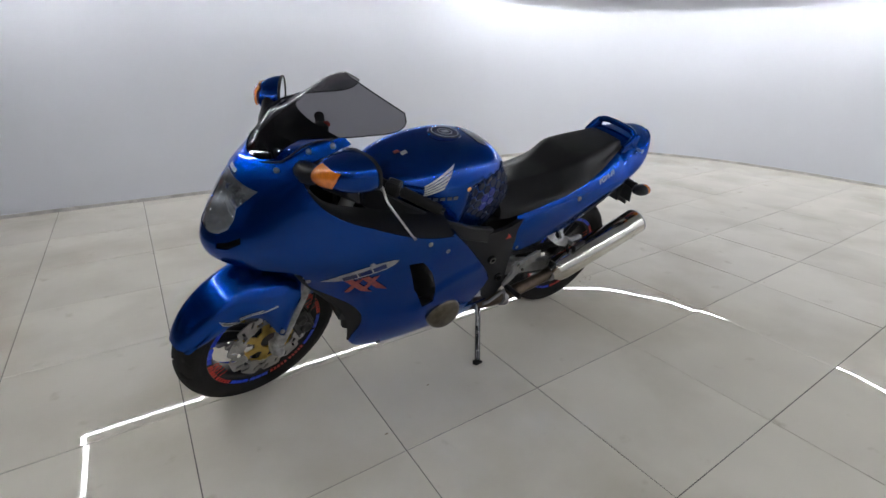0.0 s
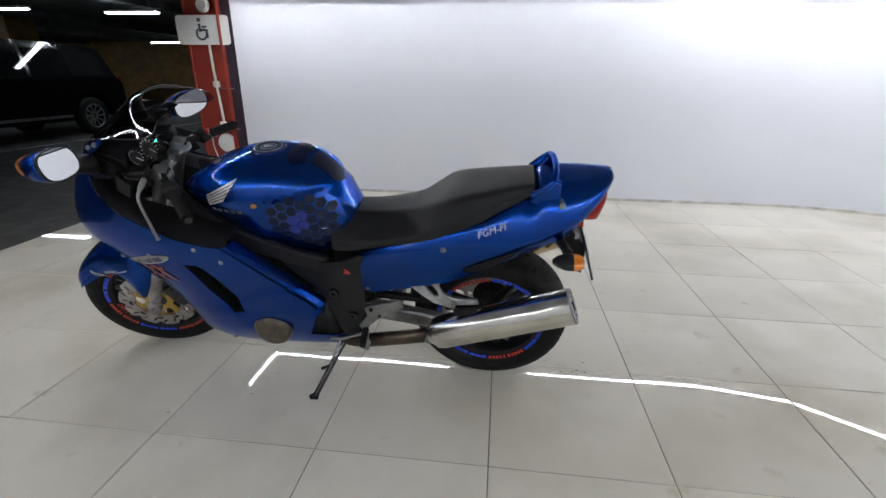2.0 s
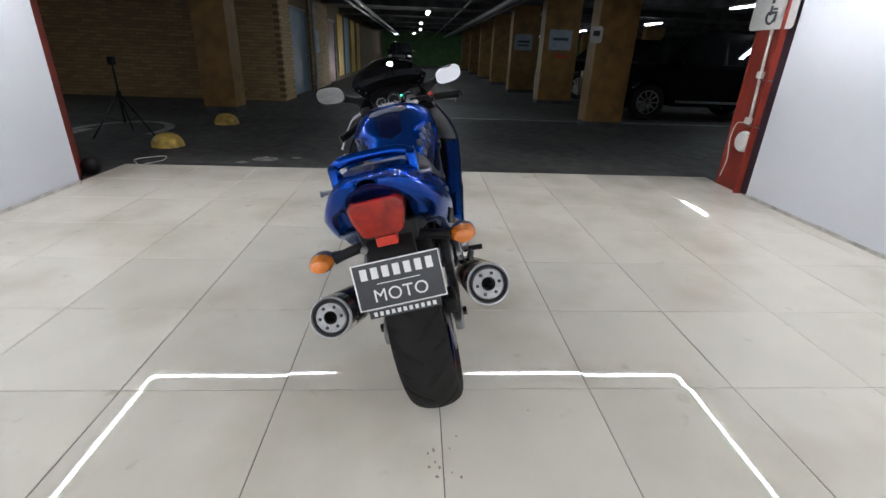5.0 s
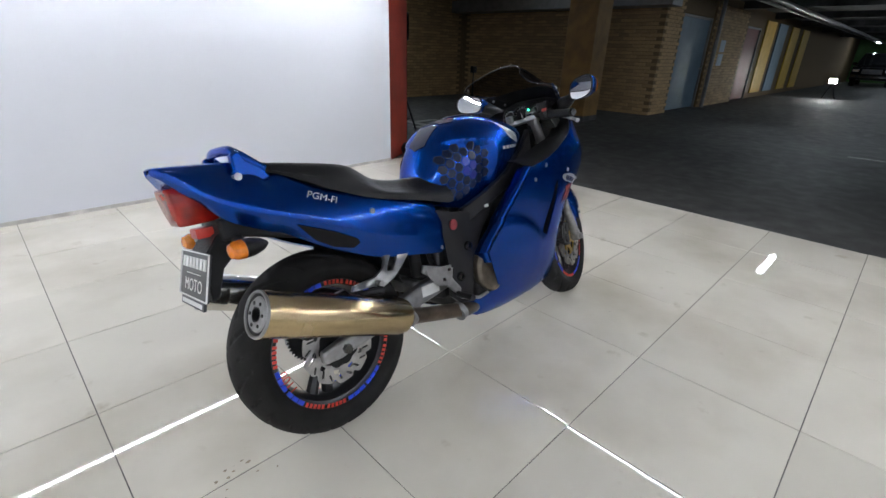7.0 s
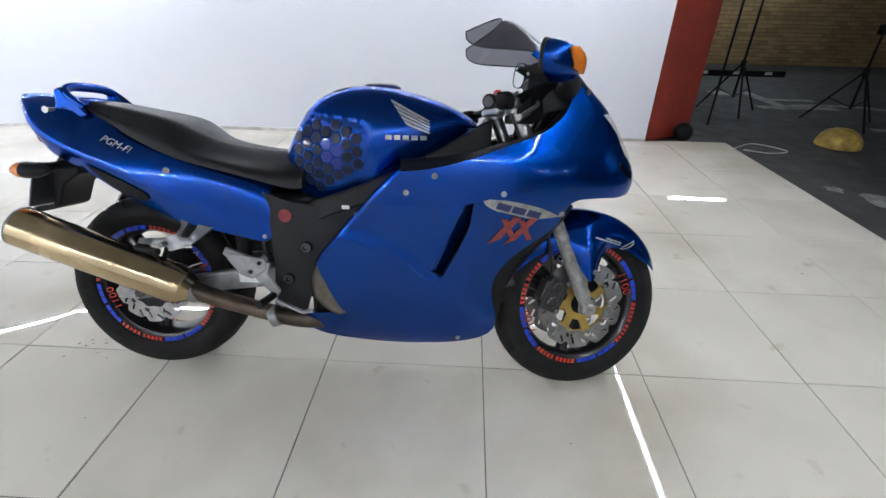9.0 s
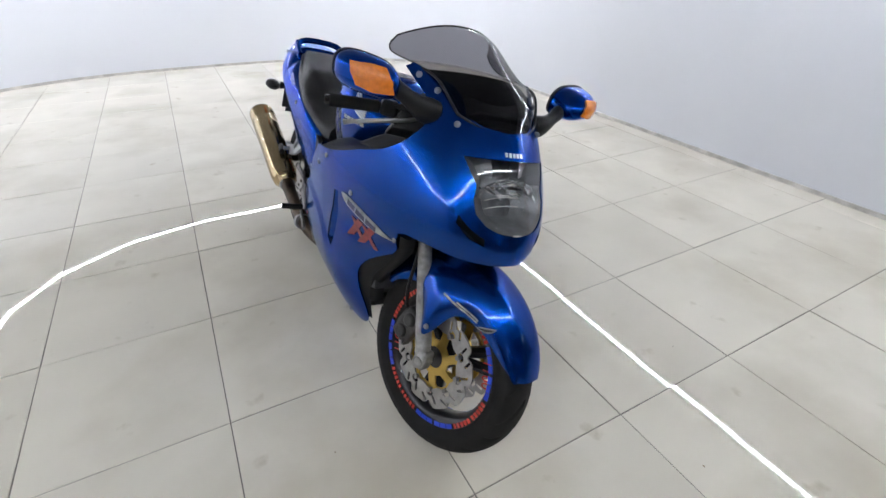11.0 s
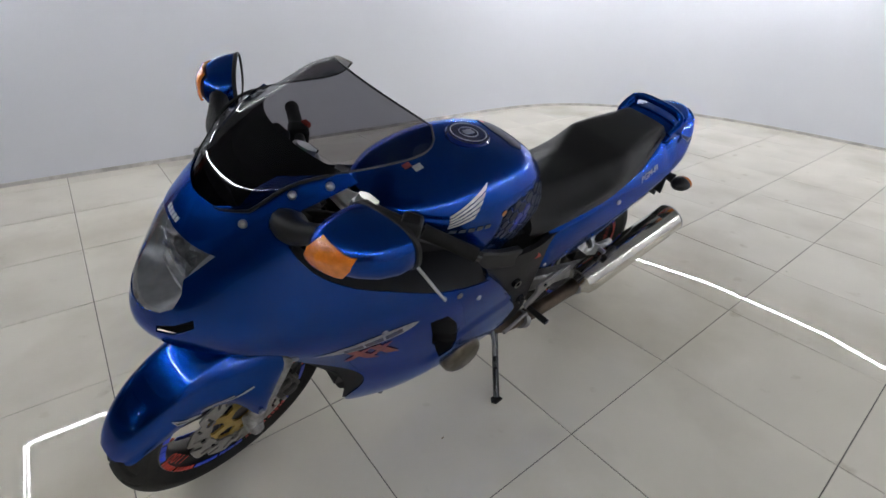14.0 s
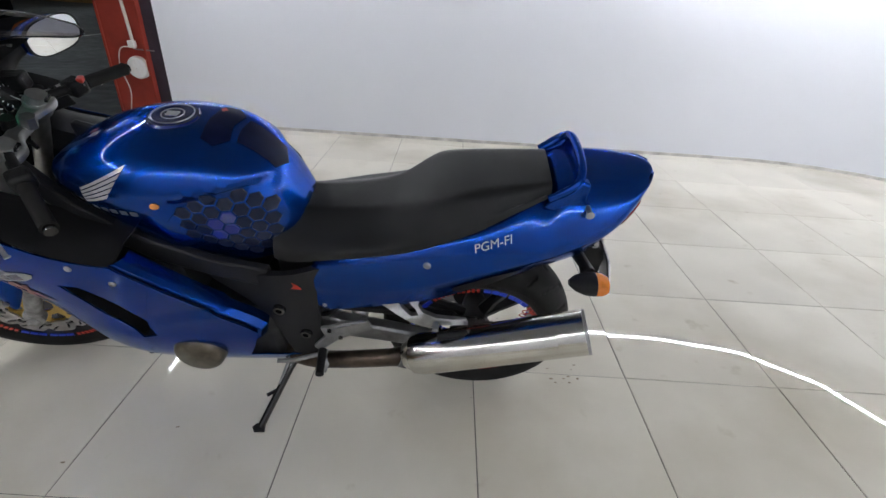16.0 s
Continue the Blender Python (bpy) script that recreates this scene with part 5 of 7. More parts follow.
# --- seat
s_top = curve1([(-0.70, 0.938), (-0.60, 0.922), (-0.50, 0.905), (-0.43, 0.888), (-0.37, 0.858), (-0.31, 0.828), (-0.2, 0.805), (-0.10, 0.797), (-0.02, 0.80), (0.0, 0.80)])
s_low = curve1([(-0.70, 0.912), (-0.65, 0.888), (-0.58, 0.855), (-0.54, 0.832), (-0.39, 0.772), (-0.2, 0.728), (-0.04, 0.688), (0.0, 0.69)])
s_wid = curve1([(-0.70, 0.105), (-0.55, 0.15), (-0.40, 0.172), (-0.25, 0.178), (-0.10, 0.168), (0.0, 0.15)])
s_flat = curve1([(-0.70, 0.085), (-0.5, 0.115), (-0.42, 0.12), (-0.33, 0.085), (-0.2, 0.07), (0.0, 0.06)])
rings = []
for x in np.linspace(-0.705, -0.005, 46):
    zt, zl, w, fl = s_top(x), s_low(x), s_wid(x), s_flat(x)
    halfring = spline([(0, zt), (fl * 0.6, zt - 0.001), (fl, zt - 0.006), (fl + (w - fl) * 0.55, zt - 0.03 - 0.12 * (zt - zl)), (w - 0.006, zl + 0.3 * (zt - zl)), (w + 0.001, zl)], 14)
    rings.append([(x, -y, z) for y, z in halfring[:0:-1]] + [(x, y, z) for y, z in halfring])
st = loft(rings, closed=False)
for r in (rings[0], rings[-1]):
    st.faces.new([st.verts.new(p) for p in r])
bmesh.ops.remove_doubles(st, verts=st.verts, dist=1e-5)
bmesh.ops.recalc_face_normals(st, faces=st.faces)
part("seat", st, M_SEAT, bike, "stepped black vinyl double seat")

# --- tail fairing
rings = []
tl = [  # x, top z, top half-width, side z, side half-width, lower z, lower half-width
    (-0.105, 0.69, 0.14, 0.60, 0.168, 0.53, 0.168), (-0.14, 0.708, 0.155, 0.60, 0.176, 0.522, 0.173), (-0.25, 0.740, 0.172, 0.62, 0.184, 0.545, 0.176),
    (-0.40, 0.785, 0.165, 0.66, 0.190, 0.578, 0.172), (-0.55, 0.835, 0.145, 0.725, 0.190, 0.643, 0.165), (-0.65, 0.893, 0.118, 0.765, 0.186, 0.70, 0.16),
    (-0.70, 0.905, 0.10, 0.785, 0.182, 0.732, 0.158), (-0.74, 0.938, 0.095, 0.80, 0.176, 0.748, 0.155), (-0.80, 0.944, 0.09, 0.828, 0.165, 0.776, 0.145),
    (-0.84, 0.947, 0.085, 0.848, 0.15, 0.803, 0.127), (-0.877, 0.949, 0.08, 0.875, 0.13, 0.848, 0.106), (-0.915, 0.951, 0.068, 0.91, 0.098, 0.888, 0.09),
    (-0.945, 0.952, 0.048, 0.938, 0.06, 0.926, 0.055), (-0.958, 0.951, 0.025, 0.946, 0.03, 0.940, 0.028)]
cols = np.array(spline(tl, 50))
for x, zt, wt, zs, wsd, zl, wl in cols:
    hr = spline([(0, zt + 0.004), (wt * 0.7, zt + 0.001), (wt, zt - 0.008), (0.5 * (wt + wsd) + 0.008, 0.55 * zt + 0.45 * zs), (wsd, zs + 0.01), (wsd - 0.002, zs - 0.015 * min(1, (zt - zl) / 0.1)), (wl, zl)], 16)
    hr.append((max(0.08, wl - 0.03) if x > -0.68 else min(wl, 0.084 if x > -0.905 else 0.0), zl + 0.006))
    rings.append([(x, -y, z) for y, z in hr[:0:-1]] + [(x, y, z) for y, z in hr])
tb = loft(rings, closed=False)
tail_tree = BVHTree.FromBMesh(tb)
tail = part("tail_fairing", tb, M_BLUE, bike, "glossy metallic blue tail fairing", thick=0.003)


def on_tail(side, x, z, off=0.002):
    hit = tail_tree.ray_cast(Vector((x, side * 0.6, z)), Vector((0, -side, 0)))
    return (x, side * 0.19, z) if hit[0] is None else tuple(hit[0] + Vector((0, side * off, 0)))


for s in SIDES:
    hit = tail_tree.ray_cast(Vector((-0.572, s * 0.6, 0.805)), Vector((0, -s, 0)))
    nz = hit[1] if hit[1].y * s > 0 else -hit[1]
    tx = Vector((-s * math.cos(radians(24)), 0, s * math.sin(radians(24))))
    tx = (tx - tx.dot(nz) * nz).normalized()
    ty = nz.cross(tx)
    at_m = Matrix(((tx.x, ty.x, nz.x, 0), (tx.y, ty.y, nz.y, 0), (tx.z, ty.z, nz.z, 0), (0, 0, 0, 1)))
    words("printed_words", "PGM-FI", 0.032, Matrix.Translation(hit[0] + nz * 0.007) @ at_m, M_SILVER, tail, "silver printed letters PGM-FI", shear=0.25)
    b = revolve([(0.001, 0.006), (0.008, 0.006), (0.011, 0.002), (0.011, -0.004)], 14)
    p = on_tail(s, -0.413, 0.733, 0.001)
    if s < 0:
        bmesh.ops.rotate(b, verts=b.verts, cent=(0, 0, 0), matrix=Matrix.Rotation(math.pi, 3, "Z"))
    bmesh.ops.translate(b, verts=b.verts, vec=p)
    part("seat_lock_bolt", b, M_ALU, tail, "bright steel bolt")
    p = on_tail(s, -0.125, 0.535, 0.001)
    b = revolve([(0.001, 0.004), (0.006, 0.004), (0.008, 0.001), (0.008, -0.004)], 14)
    if s < 0:
        bmesh.ops.rotate(b, verts=b.verts, cent=(0, 0, 0), matrix=Matrix.Rotation(math.pi, 3, "Z"))
    bmesh.ops.translate(b, verts=b.verts, vec=p)
    part("cover_bolt", b, M_ALU, tail, "bright steel bolt")

for s in SIDES:
    # tail scoop: no hollow is cut, its shade is a black patch on the skin
    v, t = fill([(-0.672, 0.748), (-0.618, 0.725), (-0.556, 0.699), (-0.485, 0.660), (-0.478, 0.645), (-0.50, 0.634), (-0.563, 0.653), (-0.618, 0.688)], (), 0.008)
    part("tail_scoop", mesh_bm([on_tail(s, x, z, 0.0075) for x, z in v], t), M_LINER, tail, "flat black patch for the shaded hollow of the tail scoop", smooth=True)
# --- grab rail
rail = spline([(-0.70, 0.112, 0.912), (-0.735, 0.115, 0.94), (-0.760, 0.106, 0.962), (-0.769, 0.07, 0.976), (-0.772, 0.0, 0.979), (-0.769, -0.07, 0.976), (-0.760, -0.106, 0.962), (-0.735, -0.115, 0.94), (-0.70, -0.112, 0.912)], 40)
grab = part("grab_rail", tube(rail, 0.0145, 10, flat=0.75), M_BLUE, bike, "blue painted grab rail")
for s in SIDES:
    foot = plate([(-0.685, 0.89), (-0.71, 0.925), (-0.745, 0.945), (-0.762, 0.975), (-0.785, 0.965), (-0.785, 0.925), (-0.80, 0.90), (-0.79, 0.878), (-0.73, 0.875)], 0.096 * s, 0.124 * s)
    part("rail_foot", foot, M_BLUE, grab, bevel=0.006)
    hook = tube([(-0.79, 0.125 * s, 0.905), (-0.79, 0.15 * s, 0.905), (-0.79, 0.158 * s, 0.905)], [0.006, 0.006, 0.011], 10)
    part("luggage_hook", hook, M_ALU, grab, "bright steel luggage hook")

# --- tail lamp, under tray, plate, rear indicators
lampv = loft([[(x - 0.012 - 0.02 * (z - 0.76) / 0.12, y, z + 0.006) for y, z in ((-w1 * 0.8, 0.894), (w1 * 0.8, 0.894), (w1, 0.878), (w1 * 0.98, 0.845), (w2, 0.802), (w2 * 0.85, 0.789), (-w2 * 0.85, 0.789), (-w2, 0.802), (-w1 * 0.98, 0.845), (-w1, 0.878))] for x, w1, w2 in ((-0.80, 0.074, 0.06), (-0.885, 0.075, 0.062), (-0.905, 0.071, 0.058), (-0.914, 0.056, 0.046))])
tlamp = part("tail_lamp", lampv, M_RED_LENS, bike, "red tail lamp lens", bevel=0.008)
part("lens_rib", boxes((-0.918, 0, 0.84, 0.008, 0.105, 0.003)), M_RED, tlamp, smooth=False)
part("reflector", boxes((-0.866, 0.0, 0.766, 0.05, 0.058, 0.028)), M_RED, bike, "bright red reflector", bevel=0.003)
under = loft([[(x, y, z) for y, z in ((-w, zt), (w, zt), (w * 0.95, zb), (-w * 0.95, zb))] for x, w, zt, zb in ((-0.10, 0.10, 0.66, 0.56), (-0.35, 0.12, 0.69, 0.60), (-0.6, 0.11, 0.74, 0.685), (-0.78, 0.10, 0.80, 0.735), (-0.845, 0.08, 0.80, 0.735))])
part("under_tray", under, M_BLACK, bike, "black plastic under tray", bevel=0.01)
holder = loft([[(x, y, z) for y in (-w, w) for z in ((zb, zt) if y < 0 else (zt, zb))] for x, w, zt, zb in ((-0.80, 0.06, 0.78, 0.70), (-0.855, 0.07, 0.755, 0.66), (-0.885, 0.07, 0.72, 0.585), (-0.905, 0.068, 0.70, 0.575))])
part("plate_holder", holder, M_BLACK, bike, "black plastic plate holder", bevel=0.006)
lock = revolve([(0.001, 0.004), (0.008, 0.004), (0.011, 0.0), (0.011, -0.01)], 16)
part("seat_lock", lock, M_ALU, bike, "steel lock", xf=Matrix.Translation((-0.868, 0.072, 0.742)) @ Matrix.Rotation(radians(90), 4, "Z"))
PL = Matrix.Translation((-0.915, -0.006, 0.655)) @ Matrix.Rotation(radians(-90), 4, "Z") @ Matrix.Rotation(radians(-17), 4, "X")
# plate frame: local x across, z up, -y to the rear
npl = part("show_plate", boxes((0, 0, 0, 0.245, 0.006, 0.132)), M_PLATE, bike, "black show plate with white lettering", xf=PL, bevel=0.003)
edge = boxes((0, -0.0045, 0.0635, 0.245, 0.004, 0.003), (0, -0.0045, -0.0635, 0.245, 0.004, 0.003), (0.121, -0.0045, 0, 0.003, 0.004, 0.124), (-0.121, -0.0045, 0, 0.003, 0.004, 0.124))
part("plate_edge", edge, M_WHITE, npl, "thin white border", xf=PL, smooth=False)
part("plate_strip", boxes((0.0, 0, -0.079, 0.2, 0.008, 0.022)), M_PLATE, npl, xf=PL, smooth=False)
part("plate_rule", boxes((0.0, -0.0045, 0.003, 0.12, 0.003, 0.0018)), M_WHITE, npl, xf=PL, smooth=False)


def letter_bars(n, cz, step, w, h):
    """A row of plain letter-sized bars."""
    for k in range(n):
        part("lettering_bar", boxes(((k - (n - 1) / 2) * step, -0.0045, cz, w, 0.003, h)), M_WHITE, npl, xf=PL, smooth=False)


letter_bars(7, 0.034, 0.0305, 0.0185, 0.031)
words("printed_words", "MOTO", 0.050, PL @ Matrix.Translation((0.0, -0.0046, -0.031)) @ Matrix.Rotation(radians(90), 4, "X"), M_WHITE, npl, "white printed word MOTO", space=1.05)
letter_bars(11, -0.079, 0.0165, 0.0095, 0.0115)
for s in SIDES:
    arm = tube([(-0.80, 0.07 * s, 0.735), (-0.825, 0.14 * s, 0.728), (-0.83, 0.17 * s, 0.726)], [0.017, 0.015, 0.02], 10)
    ind = part("rear_indicator", arm, M_BLACK, bike, "black rubber indicator stalk")
    shell = [[(x, s * (0.205 + 0.036 * k * math.cos(a)), 0.724 + 0.026 * k * math.sin(a)) for a in np.linspace(0, math.tau, 20, endpoint=False)] for x, k in ((-0.775, 0.25), (-0.79, 0.65), (-0.815, 0.95), (-0.84, 1.0))]
    part("indicator_body", loft(shell), M_BLACK, ind)
    lens = [[(x, s * (0.205 + 0.036 * k * math.cos(a)), 0.724 + 0.026 * k * math.sin(a)) for a in np.linspace(0, math.tau, 20, endpoint=False)] for x, k in ((-0.8405, 0.99), (-0.858, 0.95), (-0.872, 0.72), (-0.877, 0.3))]
    part("amber_lens", loft(lens), M_AMBER, ind, "amber lens")

# --- frame side covers and spars
COVER = [(0.24, 0.70), (0.16, 0.655), (0.06, 0.634), (-0.06, 0.655), (-0.165, 0.688), (-0.14, 0.634), (-0.105, 0.55), (-0.10, 0.43), (-0.105, 0.33), (-0.05, 0.272), (0.0, 0.29), (0.02, 0.36), (0.045, 0.45), (0.10, 0.53), (0.17, 0.60)]
for s in SIDES:
    v, t = fill(COVER, (), 0.025)
    bm = mesh_bm([(x, s * (0.165 + 0.012 * math.exp(-((x + 0.03) / 0.08) ** 2)), z) for x, z in v], t if s < 0 else [q[::-1] for q in t])
    cov = part("frame_cover", bm, M_GREY_PLASTIC, bike, "matt dark grey frame cover", thick=0.02)
    for x, z in ((0.009, 0.506), (-0.052, 0.398)):
        b = revolve([(0.001, 0.0), (0.007, 0.0), (0.009, 0.006), (0.016, 0.006), (0.019, 0.0), (0.019, -0.02)], 18)
        if s < 0:
            bmesh.ops.rotate(b, verts=b.verts, cent=(0, 0, 0), matrix=Matrix.Rotation(math.pi, 3, "Z"))
        bmesh.ops.translate(b, verts=b.verts, vec=(x, s * 0.181, z))
        part("pivot_bolt", b, M_BLACK_GLOSS, cov)
    em = [(-0.054 + 0.021 * math.cos(a), 0.605 + 0.021 * math.sin(a)) for a in np.linspace(0, math.tau, 20)[:-1]]
    part("round_emblem" if s < 0 else "wing_emblem", plate(em if s < 0 else [(-0.07, 0.60), (-0.04, 0.60), (-0.05, 0.612), (-0.045, 0.625), (-0.06, 0.615)], s * 0.178, s * 0.1795), M_RED_DULL if s < 0 else M_RED, cov, "small dull red emblem" if s < 0 else "small red emblem", smooth=False)
    spar = loft([[(x, s * (y - 0.014), z + h), (x, s * (y + 0.014), z + h), (x, s * (y + 0.016), z - h), (x, s * (y - 0.014), z - h)] for x, y, z, h in ((0.02, 0.15, 0.615, 0.035), (0.15, 0.168, 0.665, 0.03), (0.30, 0.172, 0.725, 0.034), (0.45, 0.15, 0.80, 0.04), (0.58, 0.10, 0.87, 0.045))])
    part("frame_spar", spar, M_GREY_PLASTIC, bike, "dark grey frame spar", bevel=0.006)
    part("white_label", boxes((0.14, s * 0.184, 0.64, 0.024, 0.002, 0.012)), M_WHITE, cov, smooth=False, xf=None) if s < 0 else None

# --- engine
eng = join(boxes((0.26, 0, 0.37, 0.44, 0.34, 0.26), (0.36, 0, 0.56, 0.22, 0.36, 0.2), (0.10, 0, 0.30, 0.2, 0.26, 0.16)), boxes((0.28, 0, 0.215, 0.4, 0.18, 0.06)))
engine = part("engine", eng, M_ENGINE, bike, "dark finned engine block", bevel=0.02)
part("radiator", boxes((0.60, 0, 0.56, 0.04, 0.34, 0.34)), M_ENGINE, bike, "dark radiator", smooth=False, xf=Matrix.Translation((0.6, 0, 0.56)) @ Matrix.Rotation(radians(-20), 4, "Y") @ Matrix.Translation((-0.6, 0, -0.56)))
part("battery_box", boxes((-0.1, 0, 0.56, 0.24, 0.2, 0.2), (0.15, 0, 0.72, 0.36, 0.2, 0.1)), M_BLACK, bike, bevel=0.015)
cl = revolve([(0.001, 0.016), (0.055, 0.014), (0.066, 0.008), (0.072, 0.0), (0.075, -0.02), (0.075, -0.06)], 40)
bmesh.ops.translate(cl, verts=cl.verts, vec=(0.262, 0.246, 0.350))
part("clutch_cover", cl, M_BRONZE, engine, "worn bronze-grey round engine cover")
rc = plate(spline([(0.03, 0.345), (0.03, 0.42), (0.065, 0.47), (0.12, 0.46), (0.165, 0.39), (0.16, 0.31), (0.10, 0.288), (0.03, 0.345)], 28)[:-1], -0.16, -0.206)
part("crankcase_cover", rc, M_BRONZE, engine, "worn bronze-grey crankcase cover", bevel=0.014)

part("gearbox_housing", boxes((-0.01, 0, 0.42, 0.2, 0.24, 0.22), (-0.12, 0, 0.47, 0.1, 0.16, 0.12)), M_ENGINE, engine, "dark gearbox housing", bevel=0.015)
for s in SIDES:  # small cooling fins and hoses behind the frame cover
    part("hose", tube(spline([(-0.11, 0.10 * s, 0.55), (-0.15, 0.12 * s, 0.50), (-0.13, 0.13 * s, 0.45), (-0.08, 0.12 * s, 0.42)], 12), 0.009, 8), M_BLACK, engine)

# --- exhausts
for s in SIDES:
    front, back = Vector((-0.385, 0.208 * s, 0.365)), Vector((-0.858, 0.228 * s if s > 0 else -0.245, 0.556))
    d = (back - front).normalized()
    can = tube([front - d * 0.03, front - d * 0.006, front, front + d * 0.03, back - d * 0.07, back - d * 0.062], [0.036, 0.050, 0.058, 0.0635, 0.0635, 0.060], 40)
    mat_can = M_STEEL if s > 0 else M_STEEL_GOLD
    ex = part("muffler", can, mat_can, bike, "polished steel muffler" if s > 0 else "heat-tinted golden steel muffler")
    zed = d.to_track_quat("Y", "Z").to_matrix().to_4x4()
    capm = Matrix.Translation(back) @ zed
    part("muffler_sleeve", revolve([(0.0636, -0.075), (0.0638, -0.07), (0.0638, -0.002), (0.062, 0.0)], 40), mat_can, ex, xf=capm)
    ec = revolve([(0.0632, -0.004), (0.0632, 0.003), (0.062, 0.006), (0.058, 0.006), (0.056, 0.0), (0.055, -0.014), (0.047, -0.014), (0.0465, 0.0), (0.043, 0.004), (0.021, 0.0045), (0.0185, 0.002)], 40)
    part("end_cap", ec, M_ALU, ex, "steel end cap with six bolts", xf=capm)
    part("end_groove", revolve([(0.0552, 0.0015), (0.054, 0.0005), (0.048, 0.0005), (0.0472, -0.002)], 40), M_BLACK, ex, "dark ring groove", xf=capm)
    hole = revolve([(0.020, 0.0062), (0.0175, 0.0052), (0.0165, -0.05), (0.001, -0.055)], 28)
    part("outlet", hole, M_BLACK, ex, "dark muffler outlet", xf=capm)
    for k in range(6):
        a = math.tau * k / 6
        bb = revolve([(0.001, 0.0065), (0.0042, 0.0065), (0.005, 0.0055), (0.005, 0.002)], 10)
        part("cap_bolt", bb, M_BLACK, ex, "", xf=capm @ Matrix.Translation((0.0325 * math.cos(a), 0, 0.0325 * math.sin(a))))
    pipe = tube(spline([tuple(front - d * 0.02), (-0.30, 0.205 * s, 0.335), (-0.16, 0.195 * s, 0.295), (-0.03, 0.17 * s, 0.255), (0.10, 0.10 * s, 0.225)], 20), [0.036] + [0.03] * 3 + [0.028] * 16, 16)
    hp = part("exhaust_pipe", pipe, M_PIPE, bike, "brown heat-stained exhaust pipe")
    for x, z in ((-0.10, 0.273), (-0.355, 0.352)):
        clamp = tube([(x - 0.012, 0.192 * s if x > -0.2 else 0.207 * s, z - 0.004), (x + 0.012, 0.19 * s if x > -0.2 else 0.207 * s, z + 0.004)][::-1], 0.036, 20)
        part("pipe_clamp", clamp, M_ALU, hp)

# --- foot pegs and brackets
for s in SIDES:
    br = plate([(-0.105, 0.452), (-0.245, 0.502), (-0.258, 0.478), (-0.20, 0.43), (-0.155, 0.40), (-0.09, 0.335), (-0.075, 0.36), (-0.115, 0.415)], 0.186 * s, 0.198 * s)
    rb = part("rider_peg_bracket", br, M_ALU, bike, "brushed aluminium foot peg bracket", bevel=0.004)
    heel = [(-0.14, 0.455), (-0.25, 0.51), (-0.262, 0.475), (-0.20, 0.44)] if s > 0 else [(-0.12, 0.469), (-0.243, 0.484), (-0.238, 0.462), (-0.20, 0.412), (-0.162, 0.40), (-0.115, 0.435)]
    hp = part("heel_plate", plate(heel, 0.199 * s, 0.204 * s), M_ALU, rb, "pale brushed heel plate", bevel=0.002)
    for hx, hz in ((-0.135, 0.455), (-0.165, 0.425)):
        part("plate_bolt", tube([(hx, 0.203 * s, hz), (hx, 0.209 * s, hz)], 0.007, 6), M_BLACK_GLOSS, hp)
    part("foot_peg", tube([(-0.10, 0.198 * s, 0.345), (-0.11, 0.285 * s, 0.345)], 0.0125, 10), M_BLACK, rb, "black rubber foot peg")
    part("foot_lever", tube([(-0.09, 0.205 * s, 0.33), (0.0, 0.215 * s, 0.30), (0.04, 0.225 * s, 0.31)], 0.007, 8), M_ALU, rb)
    pbo = [(-0.275, 0.612), (-0.40, 0.622), (-0.392, 0.56), (-0.408, 0.536), (-0.444, 0.520), (-0.53, 0.516), (-0.538, 0.500), (-0.455, 0.492), (-0.43, 0.478), (-0.373, 0.496), (-0.329, 0.526), (-0.281, 0.565)]
    slot = [(-0.330, 0.578), (-0.362, 0.578), (-0.386, 0.545), (-0.394, 0.525), (-0.372, 0.522), (-0.345, 0.552)]
    v, t = fill(pbo, (slot,), 0.02)
    pb = mesh_bm([(x, s * (0.172 + 0.16 * max(0.0, 0.60 - z) if z > 0.42 else 0.2), z) for x, z in v], t if s < 0 else [q[::-1] for q in t])
    pp = part("pillion_bracket", pb, M_ALU, bike, "brushed aluminium pillion peg bracket", thick=0.016, bevel=0.003)
    part("pillion_peg", tube([(-0.535, 0.205 * s, 0.490), (-0.52, 0.212 * s, 0.490), (-0.45, 0.222 * s, 0.482)], [0.008, 0.012, 0.013], 10), M_BLACK, pp, "folded black pillion peg")
    part("muffler_strap", tube([(-0.44, 0.185 * s, 0.49), (-0.47, 0.18 * s, 0.43)], 0.009, 8), M_BLACK, pp, "black steel strap")
    part("peg_pivot", tube([(-0.445, 0.19 * s, 0.503), (-0.445, 0.216 * s, 0.503)], 0.009, 10), M_ALU, pp, "steel pivot pin")

# --- swing arm, chain, hugger, shock
for s in SIDES:
    arm = loft([[(x, s * (y - w), z + h), (x, s * (y + w), z + h), (x, s * (y + w), z - h), (x, s * (y - w), z - h)] for x, y, z, w, h in ((0.0, 0.10, 0.40, 0.025, 0.035), (-0.18, 0.125, 0.385, 0.022, 0.036), (-0.4, 0.128, 0.35, 0.02, 0.03), (-0.6, 0.128, 0.315, 0.018, 0.028), (-0.66, 0.128, 0.308, 0.016, 0.02))])
    sa = part("swing_arm", arm, M_ALU, bike, "aluminium swing arm", bevel=0.008)
    nut = tube([(-0.578, 0.14 * s, 0.315), (-0.578, 0.162 * s, 0.315)], 0.016, 6)
    part("axle_nut", nut, M_BLACK_GLOSS, sa)
part("info_label", boxes((-0.19, -0.1485, 0.388, 0.085, 0.002, 0.04)), M_WHITE, bike, "pale warning label", smooth=False, xf=None)
